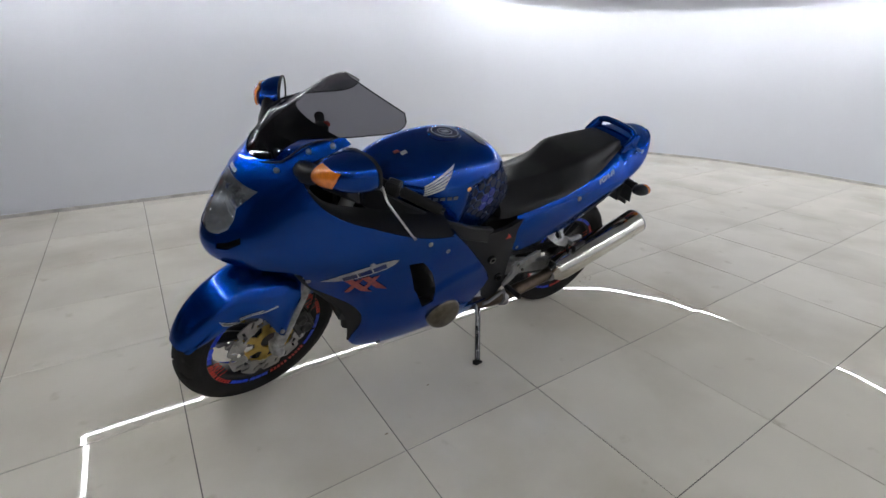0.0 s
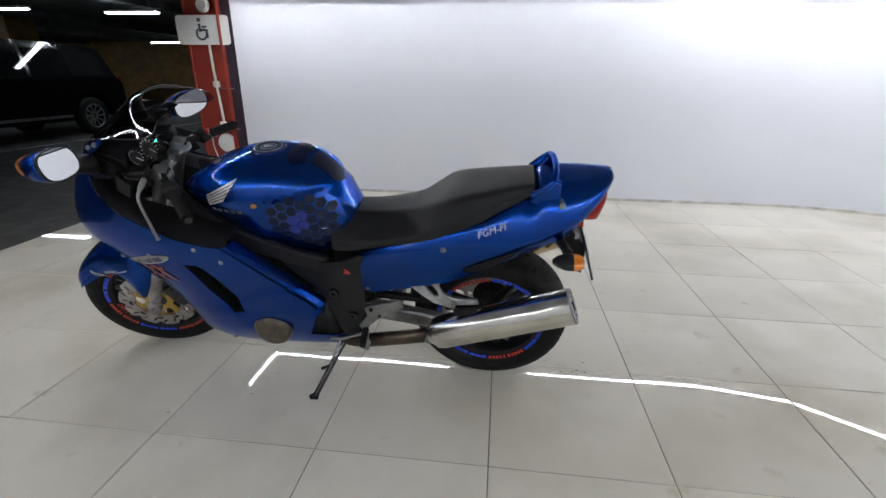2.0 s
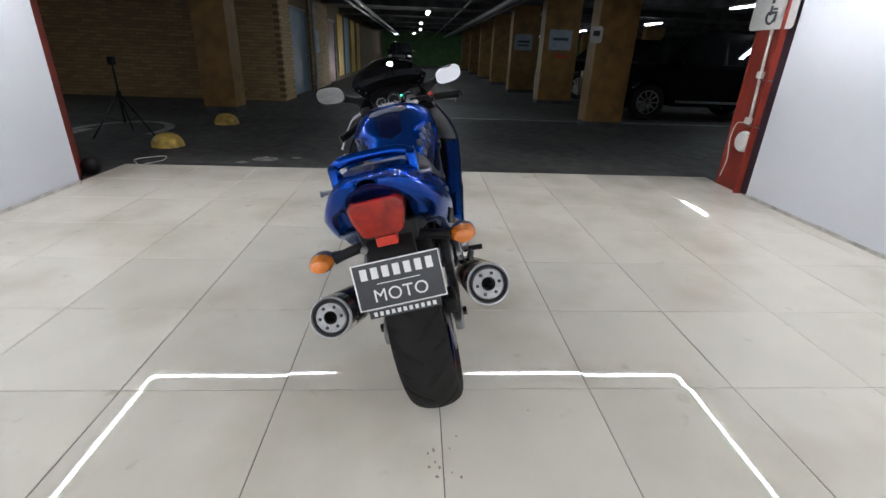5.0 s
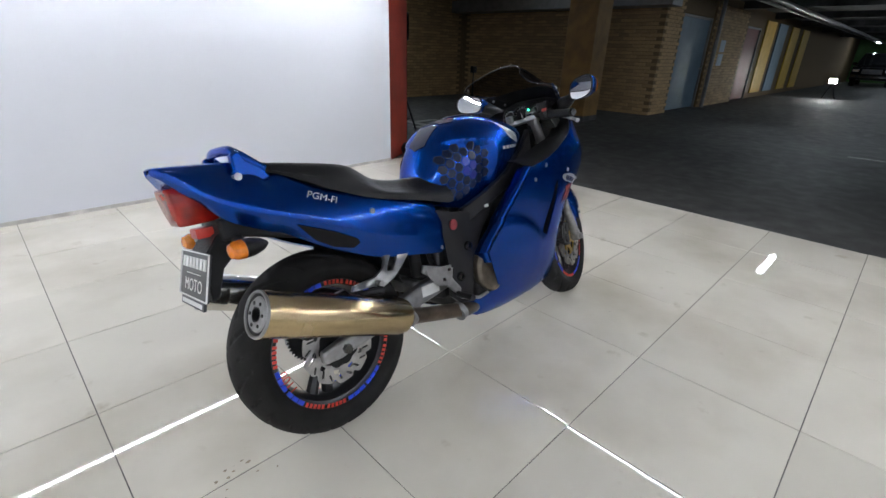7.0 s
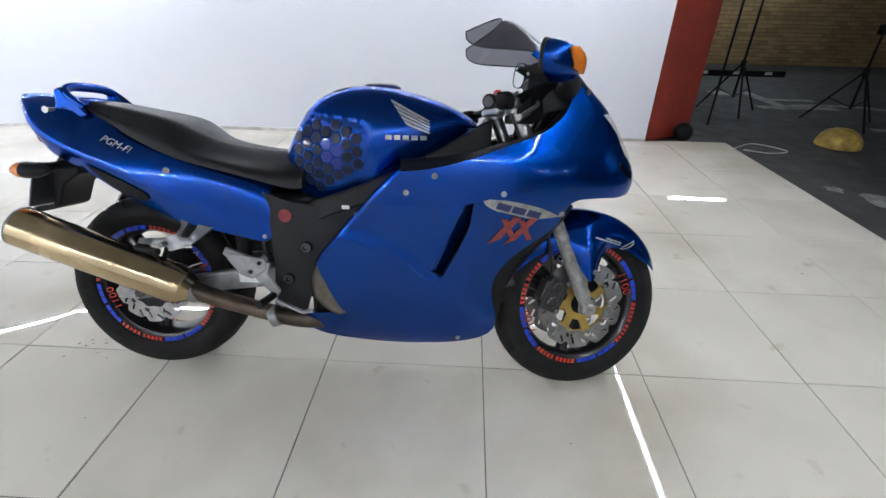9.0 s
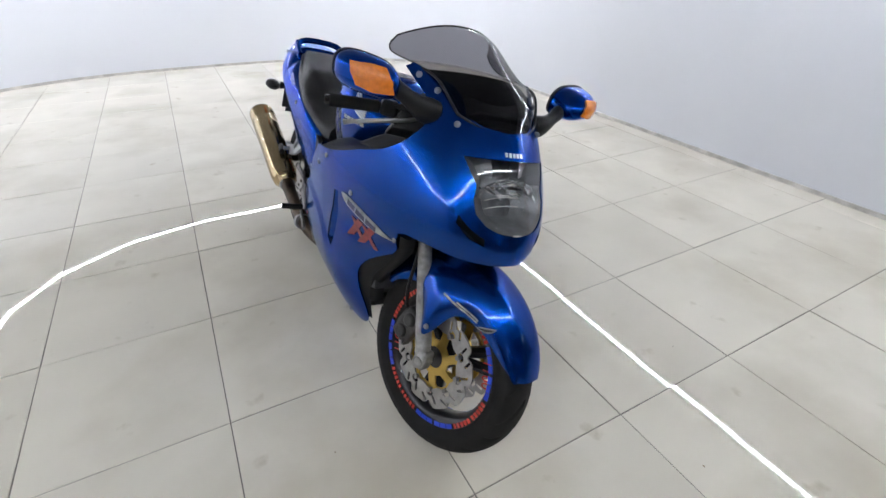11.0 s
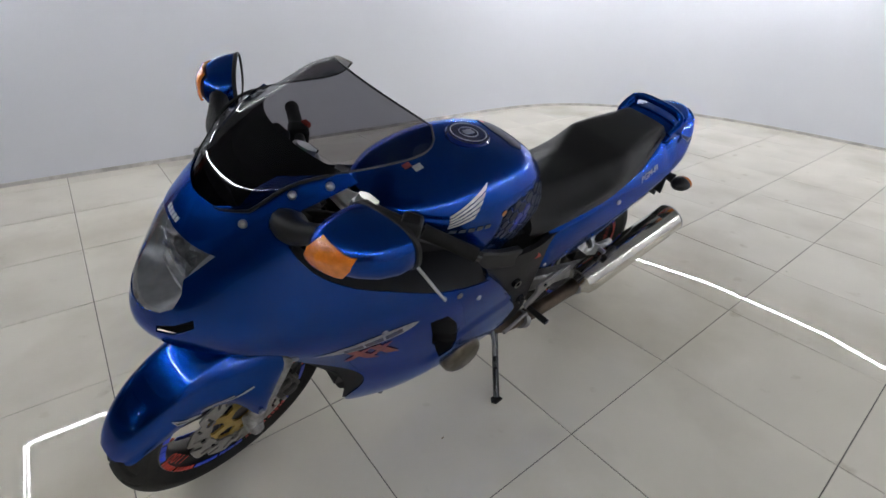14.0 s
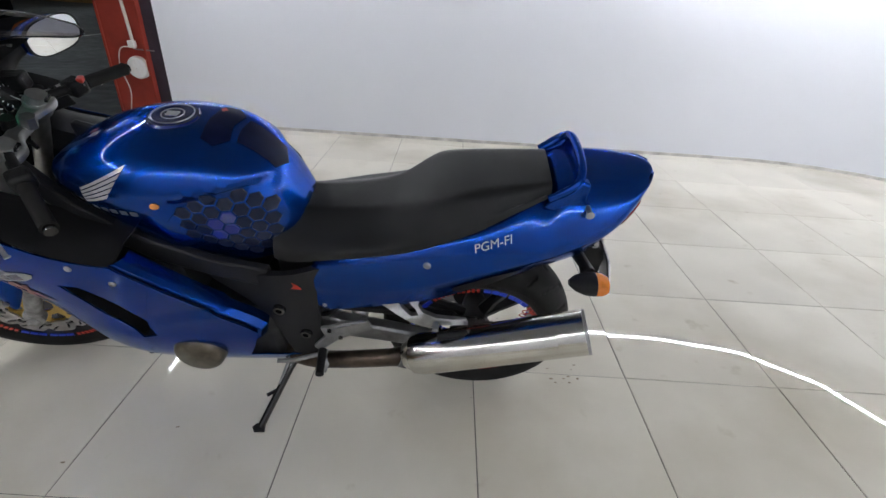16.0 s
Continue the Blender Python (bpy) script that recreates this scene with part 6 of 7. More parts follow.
hug = revolve([(0.335, -0.085), (0.342, -0.05), (0.345, 0.0), (0.342, 0.05), (0.335, 0.085), (0.30, 0.095)], 24, a0=radians(20), a1=radians(75))
part("hugger", hug, M_BLACK, bike, "black plastic rear hugger", thick=0.004, xf=Matrix.Translation(RAX))
part("cross_brace", boxes((-0.2, 0, 0.39, 0.05, 0.2, 0.05)), M_ALU, bike, bevel=0.01)
chain = join(tube([(0.02, 0.085, 0.435), (-0.578, 0.085, 0.40)], 0.009, 6), tube([(0.02, 0.085, 0.345), (-0.578, 0.085, 0.228)], 0.009, 6))
part("drive_chain", chain, M_ENGINE, bike, "dark drive chain")
part("chain_guard", plate([(-0.05, 0.455), (-0.5, 0.425), (-0.52, 0.40), (-0.05, 0.43)], 0.075, 0.10), M_BLACK, bike, bevel=0.003)
for s in SIDES:
    part("rear_frame_rail", tube([(-0.1, 0.12 * s, 0.60), (-0.45, 0.125 * s, 0.66)], 0.014, 8), M_BLACK, bike)
res = tube([(-0.22, -0.12, 0.45), (-0.225, -0.125, 0.56)], 0.022, 14)
part("brake_reservoir", res, M_BLACK, bike, "small dark reservoir")

# --- side stand
sst = tube(spline([(0.0, 0.13, 0.25), (0.02, 0.185, 0.225), (0.06, 0.26, 0.16), (0.10, 0.335, 0.095)], 12), [0.015] * 4 + [0.012] * 8, 10)
stand_ob = part("side_stand", sst, M_BLACK_GLOSS, bike, "black steel side stand")
foot = plate([(0.085, -0.012), (0.090, 0.013), (0.118, 0.015), (0.128, 0.0), (0.118, -0.015)], 0, 0.008)
FOOT = BIKE.inverted() @ Matrix.Translation((0.0, 0.338, 0.0)) @ Matrix.Rotation(radians(90), 4, "X") @ Matrix.Translation((0, 0, 0))
part("stand_foot", foot, M_BLACK, stand_ob, xf=FOOT)
part("stand_spur", tube([(0.055, 0.245, 0.172), (0.08, 0.275, 0.185)], 0.006, 8), M_BLACK, stand_ob)
part("stand_spring", tube([(0.02, 0.16, 0.26), (0.05, 0.235, 0.19)], 0.006, 8), M_ALU, stand_ob)


# --- wheels
def grooved_tyre(prof, hw, count):
    """A turned tyre whose crown carries slanted grooves, sunk 3 mm, in two staggered rows."""
    n_a, n_p = 420, 60
    p = np.array(prof, float)
    run = np.concatenate([[0], np.cumsum(np.hypot(*np.diff(p, axis=0).T))])
    at = np.linspace(0, run[-1], n_p)
    r, y = np.interp(at, run, p[:, 0]), np.interp(at, run, p[:, 1])
    verts = []
    for i in range(n_a):
        a = math.tau * i / n_a
        for rr, yy in zip(r, y):
            u = yy / hw
            side = 1 if u > 0 else -1
            deep = 0.0
            if rr > p[:, 0].max() - 0.045 and 0.03 < abs(u) < 0.93:
                f = (a / math.tau * count + 0.25 * side + 0.55 * abs(u) ** 1.3) % 1.0
                g = (a / math.tau * count + 0.25 * side + 0.5 + 0.4 * abs(u)) % 1.0
                if f < 0.10 * (1.15 - abs(u) * 0.5) or (g < 0.05 and abs(u) > 0.5):
                    deep = 0.005
            rad = rr - deep
            verts.append((rad * math.cos(a), yy, rad * math.sin(a)))
    faces = [(i * n_p + j, i * n_p + j + 1, (i + 1) % n_a * n_p + j + 1, (i + 1) % n_a * n_p + j) for i in range(n_a) for j in range(n_p - 1)]
    bm = mesh_bm(verts, faces)
    bmesh.ops.recalc_face_normals(bm, faces=bm.faces)
    return bm


def wheel(name, centre, R, w, rim_r, xf, front):
    """Tyre, three-spoke black rim with taped lip, and brake discs."""
    hw = w / 2
    prof = []
    for a in np.linspace(-90, 90, 17):
        c, s_ = math.cos(radians(a)), math.sin(radians(a))
        prof.append((R - (R - rim_r) * 0.62 * (1 - c ** 0.75), hw * s_))
    prof = [(rim_r - 0.004, -hw * 0.72), (rim_r + 0.01, -hw * 0.86)] + prof + [(rim_r + 0.01, hw * 0.86), (rim_r - 0.004, hw * 0.72)]
    m = xf @ Matrix.Translation(centre)
    rp = [(rim_r - 0.001, -hw * 0.80), (rim_r + 0.004, -hw * 0.76), (rim_r + 0.003, -hw * 0.70), (rim_r - 0.02, -hw * 0.6), (rim_r - 0.03, -hw * 0.4), (rim_r - 0.034, 0),
          (rim_r - 0.03, hw * 0.4), (rim_r - 0.02, hw * 0.6), (rim_r + 0.003, hw * 0.70), (rim_r + 0.004, hw * 0.76), (rim_r - 0.001, hw * 0.80)]
    rim_b = revolve(rp, 72)
    root = part(name, rim_b, M_RIM, bike, "black three-spoke wheel with red and blue rim tape", xf=m)
    part("tyre", grooved_tyre(prof, hw, 11 if front else 12), M_RUBBER, root, "worn black road tyre with slanted grooves", xf=m)
    for k in range(3):
        a = math.tau * k / 3 + (0.5 if front else 0.2)
        sp = bmesh.new()
        for off in (-0.16, 0.16):
            a2 = a + off
            tube([(0.04 * math.cos(a), 0, 0.04 * math.sin(a)), (0.10 * math.cos(a + off * 1.1), 0, 0.10 * math.sin(a + off * 1.1)), ((rim_r - 0.028) * math.cos(a2), 0, (rim_r - 0.028) * math.sin(a2))], [0.022, 0.016, 0.018], 8, sp, flat=1.2)
        part("spoke", sp, M_RIM, root, xf=m)
    hub = revolve([(0.001, -hw * 0.9), (0.035, -hw * 0.9), (0.045, -hw * 0.5), (0.045, hw * 0.5), (0.035, hw * 0.9), (0.001, hw * 0.9)], 28)
    part("hub", hub, M_RIM, root, xf=m)
    # rim tape: red and blue arcs on both lips, and numerals on the well
    for s in SIDES:
        y = s * (hw * 0.80 + 0.0025)
        for k in range(16):
            a0 = math.tau * k / 16 + 0.03
            blue = (k // 2) % 2 == 0
            n_sub, span = (3, 0.105) if blue else (5, 0.045)
            for j in range(n_sub):
                b0 = a0 + j * (math.tau / 16 - 0.03) / n_sub
                arcb = revolve([(rim_r - 0.015, y), (rim_r - 0.001, y), (rim_r - 0.001, y - 0.002 * s), (rim_r - 0.015, y - 0.002 * s)], 4, closed=True, a0=b0, a1=b0 + span)
                part("rim_tape", arcb, M_BLUE_TAPE if blue else M_RED, root, xf=m)
        for ang in ((200, 20) if s < 0 else (-20, 160)):
            aa = radians(ang)
            rot = Matrix(((-s, 0, 0, 0), (0, 0, s, 0), (0, 1, 0, 0), (0, 0, 0, 1)))
            px, pz = (rim_r - 0.032) * math.cos(aa), (rim_r - 0.032) * math.sin(aa)
            wob = words("wheel_number", "1100", 0.042, Matrix.Identity(4), M_RED, root, "red numerals 1100", space=1.05)
            turn = Matrix.Rotation((aa - math.pi / 2) * (-s) if s > 0 else (aa - math.pi / 2), 4, "Z")
            wob.matrix_local = m @ Matrix.Translation((px, s * hw * 0.62, pz)) @ rot @ turn
    return root, m


def wave_disc(r0, r1, n=10):
    """Flat ring with a scalloped rim, slanted slots and a row of round-cornered windows."""
    out = []
    for a in np.linspace(0, math.tau, n * 16, endpoint=False):
        r = r1 * (1 - 0.11 * max(0.0, math.cos(n * a)) ** 3 + 0.012 * math.sin(n * a))
        out.append((r * math.cos(a), r * math.sin(a)))
    inn = [(r0 * (1 + 0.04 * math.cos(n * a)) * math.cos(a), r0 * (1 + 0.04 * math.cos(n * a)) * math.sin(a)) for a in np.linspace(0, math.tau, n * 6, endpoint=False)]
    hs = [inn]
    band = r1 - r0
    for k in range(2 * n):
        a = math.tau * (k + 0.5) / (2 * n)
        rr, tilt = r0 + band * (0.66 if k % 2 else 0.58), a + (0.75 if k % 2 else 0.45)
        hl, hw = band * 0.24, 0.0042
        hs.append([(rr * math.cos(a) + hl * u * math.cos(tilt) - hw * v * math.sin(tilt), rr * math.sin(a) + hl * u * math.sin(tilt) + hw * v * math.cos(tilt))
                   for u, v in ((-1, -0.5), (-0.8, -1), (0.8, -1), (1, -0.5), (1, 0.5), (0.8, 1), (-0.8, 1), (-1, 0.5))])
    for k in range(n):
        a = math.tau * k / n
        rr = r0 + band * 0.30
        hs.append([((rr + band * 0.13 * v) * math.cos(a + u * 0.42 * math.pi / n), (rr + band * 0.13 * v) * math.sin(a + u * 0.42 * math.pi / n))
                   for u, v in ((-1, -0.5), (-0.7, -1), (0.7, -1), (1, -0.5), (0.6, 0.9), (0, 1.2), (-0.6, 0.9))])
    return fill(out, hs, 0.02)


def carrier_plate(r0, r1, n):
    """Flat hub ring with n large windows between its spokes."""
    out = [(r1 * math.cos(a), r1 * math.sin(a)) for a in np.linspace(0, math.tau, 72, endpoint=False)]
    hs = [[(r0 * math.cos(a), r0 * math.sin(a)) for a in np.linspace(0, math.tau, 30, endpoint=False)]]
    ra, rb_ = r0 + (r1 - r0) * 0.34, r0 + (r1 - r0) * 0.84
    for k in range(n):
        a, da, db = math.tau * k / n, 0.45 * math.pi / n, 0.68 * math.pi / n
        hs.append([(r * math.cos(a + q), r * math.sin(a + q)) for r, q in ((ra, -da), (ra, da), (ra + 0.006, da * 1.25), (rb_ - 0.006, db + 0.08), (rb_, db), (rb_ + 0.002, 0.06), (rb_, -db + 0.16), (rb_ - 0.008, -db + 0.1))])
    return fill(out, hs, 0.02)


fw, fm = wheel("front_wheel", FAX, 0.300, 0.122, 0.218, STEER, True)
rw, rm = wheel("rear_wheel", RAX, 0.315, 0.182, 0.218, Matrix.Identity(4), False)
dv, dt = wave_disc(0.098, 0.156)
for s in SIDES:
    d = mesh_bm([(x, s * 0.062, z) for x, z in dv], dt)
    part("brake_disc", d, M_DISC, fw, "wavy drilled steel brake disc", smooth=False, thick=0.005, xf=fm)
    cv, ct = carrier_plate(0.034, 0.104, 7)
    carrier = part("disc_carrier", mesh_bm([(x, s * (0.055 + 0.05 * max(0.0, 0.07 - math.hypot(x, z))), z) for x, z in cv], ct), M_GOLD, fw, "gold anodised disc carrier", smooth=False, thick=0.006, xf=fm)
    for k in range(10):
        a = math.tau * k / 10
        part("disc_bobbin", tube([(0.104 * math.cos(a), s * 0.054, 0.104 * math.sin(a)), (0.104 * math.cos(a), s * 0.068, 0.104 * math.sin(a))], 0.0075, 10), M_ALU, carrier, "steel bobbin", xf=fm)
dv2, dt2 = wave_disc(0.074, 0.130)
part("brake_disc", mesh_bm([(x, -0.098, z) for x, z in dv2], dt2), M_DISC, rw, "wavy drilled steel brake disc", smooth=False, thick=0.005, xf=rm)
part("disc_carrier", revolve([(0.03, -0.095), (0.077, -0.097), (0.077, -0.092), (0.03, -0.088)], 36, closed=True), M_BLACK, rw, xf=rm)
teeth = fill([((0.092 + 0.005 * math.cos(42 * a)) * math.cos(a), (0.092 + 0.005 * math.cos(42 * a)) * math.sin(a)) for a in np.linspace(0, math.tau, 252, endpoint=False)], (), 0.04)
part("sprocket", mesh_bm([(x, 0.085, z) for x, z in teeth[0]], teeth[1]), M_ENGINE, rw, smooth=False, thick=0.006, xf=rm)
cal = boxes((-0.075, -0.115, 0.10, 0.10, 0.05, 0.06))
part("rear_caliper", cal, M_BLACK, bike, "dark rear brake caliper", xf=rm, bevel=0.012)

# --- fork, front fender, calipers, handlebars (turned with the steering)
FORK_TOP = Vector((0.617, 0, 0.94))
fdir = (Vector((0.89, 0, 0.335)) - FORK_TOP).normalized()
for s in SIDES:
    y = 0.105 * s
    a, b = Vector((0.617, y, 0.955)), Vector((0.893, y, 0.335))
    mid = a.lerp(b, 0.52)
    low = tube([mid, a.lerp(b, 0.54), a.lerp(b, 0.97), b + fdir * 0.02], [0.0235, 0.0205, 0.0245, 0.022], 18)
    leg = part("fork_leg", low, M_FORK, bike, "grey cast fork leg", xf=STEER)
    part("fork_tube", tube([a, mid], 0.0225, 16), M_LEVER, leg, "bright fork tube", xf=STEER)
    lug = join(boxes((0.905, y, 0.308, 0.046, 0.044, 0.06)), tube([(0.907, y - 0.03 * s, 0.30), (0.907, y + 0.035 * s, 0.30)], 0.018, 16))
    part("axle_lug", lug, M_FORK, leg, xf=STEER, bevel=0.01)
    cx = STEER @ Matrix.Translation((0.795, 0, 0.345)) @ Matrix.Rotation(radians(22), 4, "Y")
    calp = join(boxes((0.0, 0.082 * s, 0.0, 0.072, 0.03, 0.118), (-0.008, 0.055 * s, 0.0, 0.05, 0.03, 0.10)), tube([(-0.004, 0.09 * s, 0.028), (-0.004, 0.108 * s, 0.028)], [0.024, 0.021], 18), tube([(-0.004, 0.09 * s, -0.028), (-0.004, 0.108 * s, -0.028)], [0.024, 0.021], 18))
    cal_b = part("front_caliper", calp, M_CALIPER, leg, "dusty black two-piston brake caliper", xf=cx, bevel=0.006)
    part("caliper_bridge", boxes((-0.036, 0.066 * s, 0.0, 0.016, 0.05, 0.07)), M_CALIPER, cal_b, xf=cx, bevel=0.004)
    for cz in (-0.05, 0.05):
        part("caliper_bolt", tube([(0.026, 0.092 * s, cz), (0.026, 0.103 * s, cz)], 0.0075, 6), M_ALU, cal_b, "steel bolt", xf=cx)
    part("caliper_hose", tube(spline([(0.775, 0.098 * s, 0.405), (0.765, 0.11 * s, 0.46), (0.755, 0.105 * s, 0.54), (0.735, 0.09 * s, 0.62)], 16), 0.0055, 8), M_BLACK, cal_b, "black rubber hose", xf=STEER)
    cap = tube([a - fdir * 0.0, a - fdir * 0.025], [0.026, 0.024], 18)
    part("fork_cap", cap, M_LEVER, leg, "bright fork cap", xf=STEER)
    ring_c = a - fdir * 0.006
    part("clamp_ring", tube([ring_c, ring_c + fdir * 0.036], [0.0315, 0.0315], 20), M_LEVER, leg, "bare metal clip-on clamp", xf=STEER, bevel=0.002)
    part("clamp_arm", tube([ring_c + fdir * 0.018, Vector((0.612, 0.125 * s, 0.958)), Vector((0.60, 0.15 * s, 0.95))], [0.016, 0.015, 0.014], 8), M_LEVER, leg, xf=STEER)
    part("clamp_bolt", tube([ring_c + Vector((-0.026, 0.012 * s, 0.004)), ring_c + Vector((-0.026, -0.014 * s, 0.004))], 0.0055, 6), M_BLACK_GLOSS, leg, xf=STEER)
    part("brake_hose", tube(spline([(0.64, 0.16 * s, 0.965), (0.685, 0.17 * s, 0.985), (0.715, 0.13 * s, 0.965), (0.70, 0.09 * s, 0.90), (0.672, 0.075 * s, 0.83)], 18), 0.006, 8), M_BLACK, leg, "black rubber hose", xf=STEER)
    # clip-on bar, grip, lever, switch
    root_p, end_p = Vector((0.60, 0.13 * s, 0.955)), Vector((0.475, 0.335 * s, 0.915))
    bar = part("handlebar", tube([Vector((0.612, 0.10 * s, 0.965)), root_p, end_p], 0.013, 10), M_BLACK, bike, "black clip-on handlebar", xf=STEER)
    dg = (end_p - root_p).normalized()
    part("grip", tube([root_p.lerp(end_p, 0.45), root_p.lerp(end_p, 0.5), end_p - dg * 0.004, end_p], [0.019, 0.0175, 0.0175, 0.019], 14), M_RUBBER, bar, "black rubber grip", xf=STEER)
    part("bar_end", tube([end_p, end_p + dg * 0.012], 0.013, 12), M_BLACK_GLOSS, bar, "steel bar end", xf=STEER)
    part("switch_box", boxes((0, 0, 0, 0.05, 0.05, 0.045)), M_BLACK, bar, xf=STEER @ Matrix.Translation(root_p.lerp(end_p, 0.33)) @ Matrix.Rotation(radians(-58 * s + 90), 4, "Z"), bevel=0.01)
    for k, (dx, dz, w) in enumerate(((-0.024, 0.006, 0.012), (-0.024, -0.012, 0.009))):
        part("switch_button", boxes((0, 0, 0, 0.008, w, 0.008)), M_BLACK_GLOSS if k else M_PIPE_GREY, bar, xf=STEER @ Matrix.Translation(root_p.lerp(end_p, 0.33) + Vector((dx, 0, dz))), bevel=0.002)
    if s < 0:
        part("kill_switch", boxes((0, 0, 0, 0.016, 0.022, 0.014)), M_RED, bar, "red switch", xf=STEER @ Matrix.Translation(root_p.lerp(end_p, 0.33) + Vector((-0.022, 0, 0.02))), bevel=0.003)
    lev = tube(spline([root_p + Vector((0.055, 0.03 * s, -0.005)), root_p + Vector((0.055, 0.075 * s, -0.02)), root_p + Vector((0.01, 0.14 * s, -0.045)), root_p + Vector((-0.045, 0.20 * s, -0.075))], 14), [0.012] * 3 + [0.008] * 9 + [0.007, 0.011], 10, flat=0.7)
    if s > 0:
        lev.free()
        lev = tube(spline([(0.588, 0.19, 0.962), (0.578, 0.235, 0.948), (0.575, 0.262, 0.922), (0.54, 0.296, 0.868), (0.512, 0.32, 0.826), (0.502, 0.327, 0.815)], 18), [0.009] * 4 + [0.0052] * 10 + [0.005, 0.005, 0.007, 0.007], 10, flat=0.7)
    part("brake_lever" if s < 0 else "clutch_lever", lev, M_LEVER, bar, "worn bare metal lever", xf=STEER if s < 0 else None)
    part("lever_perch", boxes((0, 0, 0, 0.04, 0.03, 0.026)), M_BLACK, bar, xf=STEER @ Matrix.Translation(root_p + Vector((0.04, 0.03 * s, 0))), bevel=0.008)
    if s < 0:
        part("fluid_reservoir", boxes((0, 0, 0, 0.06, 0.05, 0.045)), M_BLACK, bar, "black fluid reservoir", xf=STEER @ Matrix.Translation(root_p + Vector((0.065, -0.02, 0.035))), bevel=0.008)
    else:
        part("fluid_reservoir", boxes((0, 0, 0, 0.06, 0.05, 0.035)), M_BLACK, bar, "black fluid reservoir", xf=STEER @ Matrix.Translation(root_p + Vector((0.06, 0.015, 0.03))), bevel=0.008)
    part("control_cable", tube(spline([tuple(root_p + Vector((0.03, 0.03 * s, 0.0))), (0.70, 0.15 * s, 0.99), (0.74, 0.10 * s, 0.95), (0.70, 0.04 * s, 0.88)], 18), 0.0045, 6), M_BLACK, bar, xf=STEER)
bridge = plate(spline([(0.645, -0.13), (0.652, -0.08), (0.645, 0.0), (0.652, 0.08), (0.645, 0.13), (0.615, 0.142), (0.585, 0.13), (0.58, 0.09), (0.605, 0.04), (0.60, 0.0), (0.605, -0.04), (0.58, -0.09), (0.585, -0.13), (0.615, -0.142), (0.645, -0.13)], 56)[:-1], -0.011, 0.011)
tc = part("triple_clamp", bridge, M_LEVER, bike, "bare aluminium top yoke", xf=STEER @ Matrix.Translation((0, 0, 0.945)) @ Matrix.Rotation(radians(90), 4, "X"), bevel=0.006)
part("steering_nut", tube([(0.60, 0, 0.95), (0.593, 0, 0.98)], 0.018, 6), M_ALU, tc, xf=STEER)
part("ignition_lock", tube([(0.645, 0, 0.95), (0.638, 0, 0.978)], 0.017, 16), M_BLACK, tc, xf=STEER)

# front fender: two-sided shell round the tyre
rings = []
f_r = curve1([(18, 0.310), (40, 0.314), (70, 0.318), (100, 0.324), (125, 0.325), (150, 0.32)])
f_w = curve1([(18, 0.035), (26, 0.058), (45, 0.074), (80, 0.084), (120, 0.086), (150, 0.08)])
f_low = curve1([(18, 0.305), (26, 0.285), (38, 0.255), (55, 0.235), (75, 0.20), (84, 0.125), (94, 0.10), (104, 0.115), (114, 0.21), (135, 0.25), (150, 0.27)])
for ang in np.linspace(23, 152, 56):
    r, w, lo = f_r(ang), f_w(ang), f_low(ang)
    drop = 0.034 if ang < 110 else 0.03
    bulge = 0.050 * math.exp(-((ang - 95) / 20) ** 2)
    hr = spline([(0, r + 0.006), (w * 0.55, r + 0.003), (w * 0.86, r - 0.012), (w + 0.35 * bulge, r - min(drop, (r - lo) * 0.6)), (w + 0.008 + bulge, max(lo, (r + lo) / 2 - 0.01)), (w + 0.006 + bulge, lo)], 13)
    ring_p = [(-y, rr) for y, rr in hr[:0:-1]] + [(y, rr) for y, rr in hr]
    c, s_ = math.cos(radians(ang)), math.sin(radians(ang))
    rings.append([(FAX.x + rr * c, y, FAX.z + rr * s_) for y, rr in ring_p])
ff = loft(rings, closed=False)
fender_tree = BVHTree.FromBMesh(ff)
fender = part("front_fender", ff, M_BLUE, bike, "glossy metallic blue front mudguard", thick=0.003, xf=STEER)
for s in SIDES:
    def on_fender(x, z, off=0.0012):
        hit = fender_tree.ray_cast(Vector((x, 0.4 * s, z)), Vector((0, -s, 0)))[0]
        return (x, (hit.y if hit else 0.09 * s) + off * s, z)

    def along(u, v):
        """A point of the lettering band: u forward, v up across the band."""
        return (0.91 + u + 0.27 * v, 0.543 - 0.28 * u + v)

    for k, (u0, u1, v) in enumerate(((0.0, 0.112, -0.004), (0.042, 0.112, 0.0035))):
        bar_v, bar_t = fill([along(u0, v), along(u1, v), along(u1, v + 0.005), along(u0, v + 0.005)], (), 0.01)
        part("printed_bar", mesh_bm([on_fender(x, z) for x, z in bar_v], bar_t), M_DULL_SILVER, fender, "small silver lettering bar", xf=STEER)
    vent = [(1.022, 0.499), (1.034, 0.496), (1.055, 0.501), (1.072, 0.512), (1.078, 0.524), (1.064, 0.520), (1.045, 0.511)]
    vv, vt = fill(vent, (), 0.008)
    fv = part("fender_vent", mesh_bm([on_fender(x, z, 0.0016) for x, z in vv], vt), M_BLACK_GLOSS, fender, "black slot with a silver rim", xf=STEER)
    part("vent_rim", tube([on_fender(x, z, 0.002) for x, z in dense(vent[:5], 0.008)], 0.0018, 6), M_DULL_SILVER, fv, "silver rim", xf=STEER)
    b = revolve([(0.001, 0.004), (0.006, 0.004), (0.008, 0.001), (0.008, -0.004)], 14)
    if s < 0:
        bmesh.ops.rotate(b, verts=b.verts, cent=(0, 0, 0), matrix=Matrix.Rotation(math.pi, 3, "Z"))
    bmesh.ops.translate(b, verts=b.verts, vec=(0.905, s * 0.147, 0.43))
    part("fender_bolt", b, M_ALU, fender, "bright steel bolt", xf=STEER)

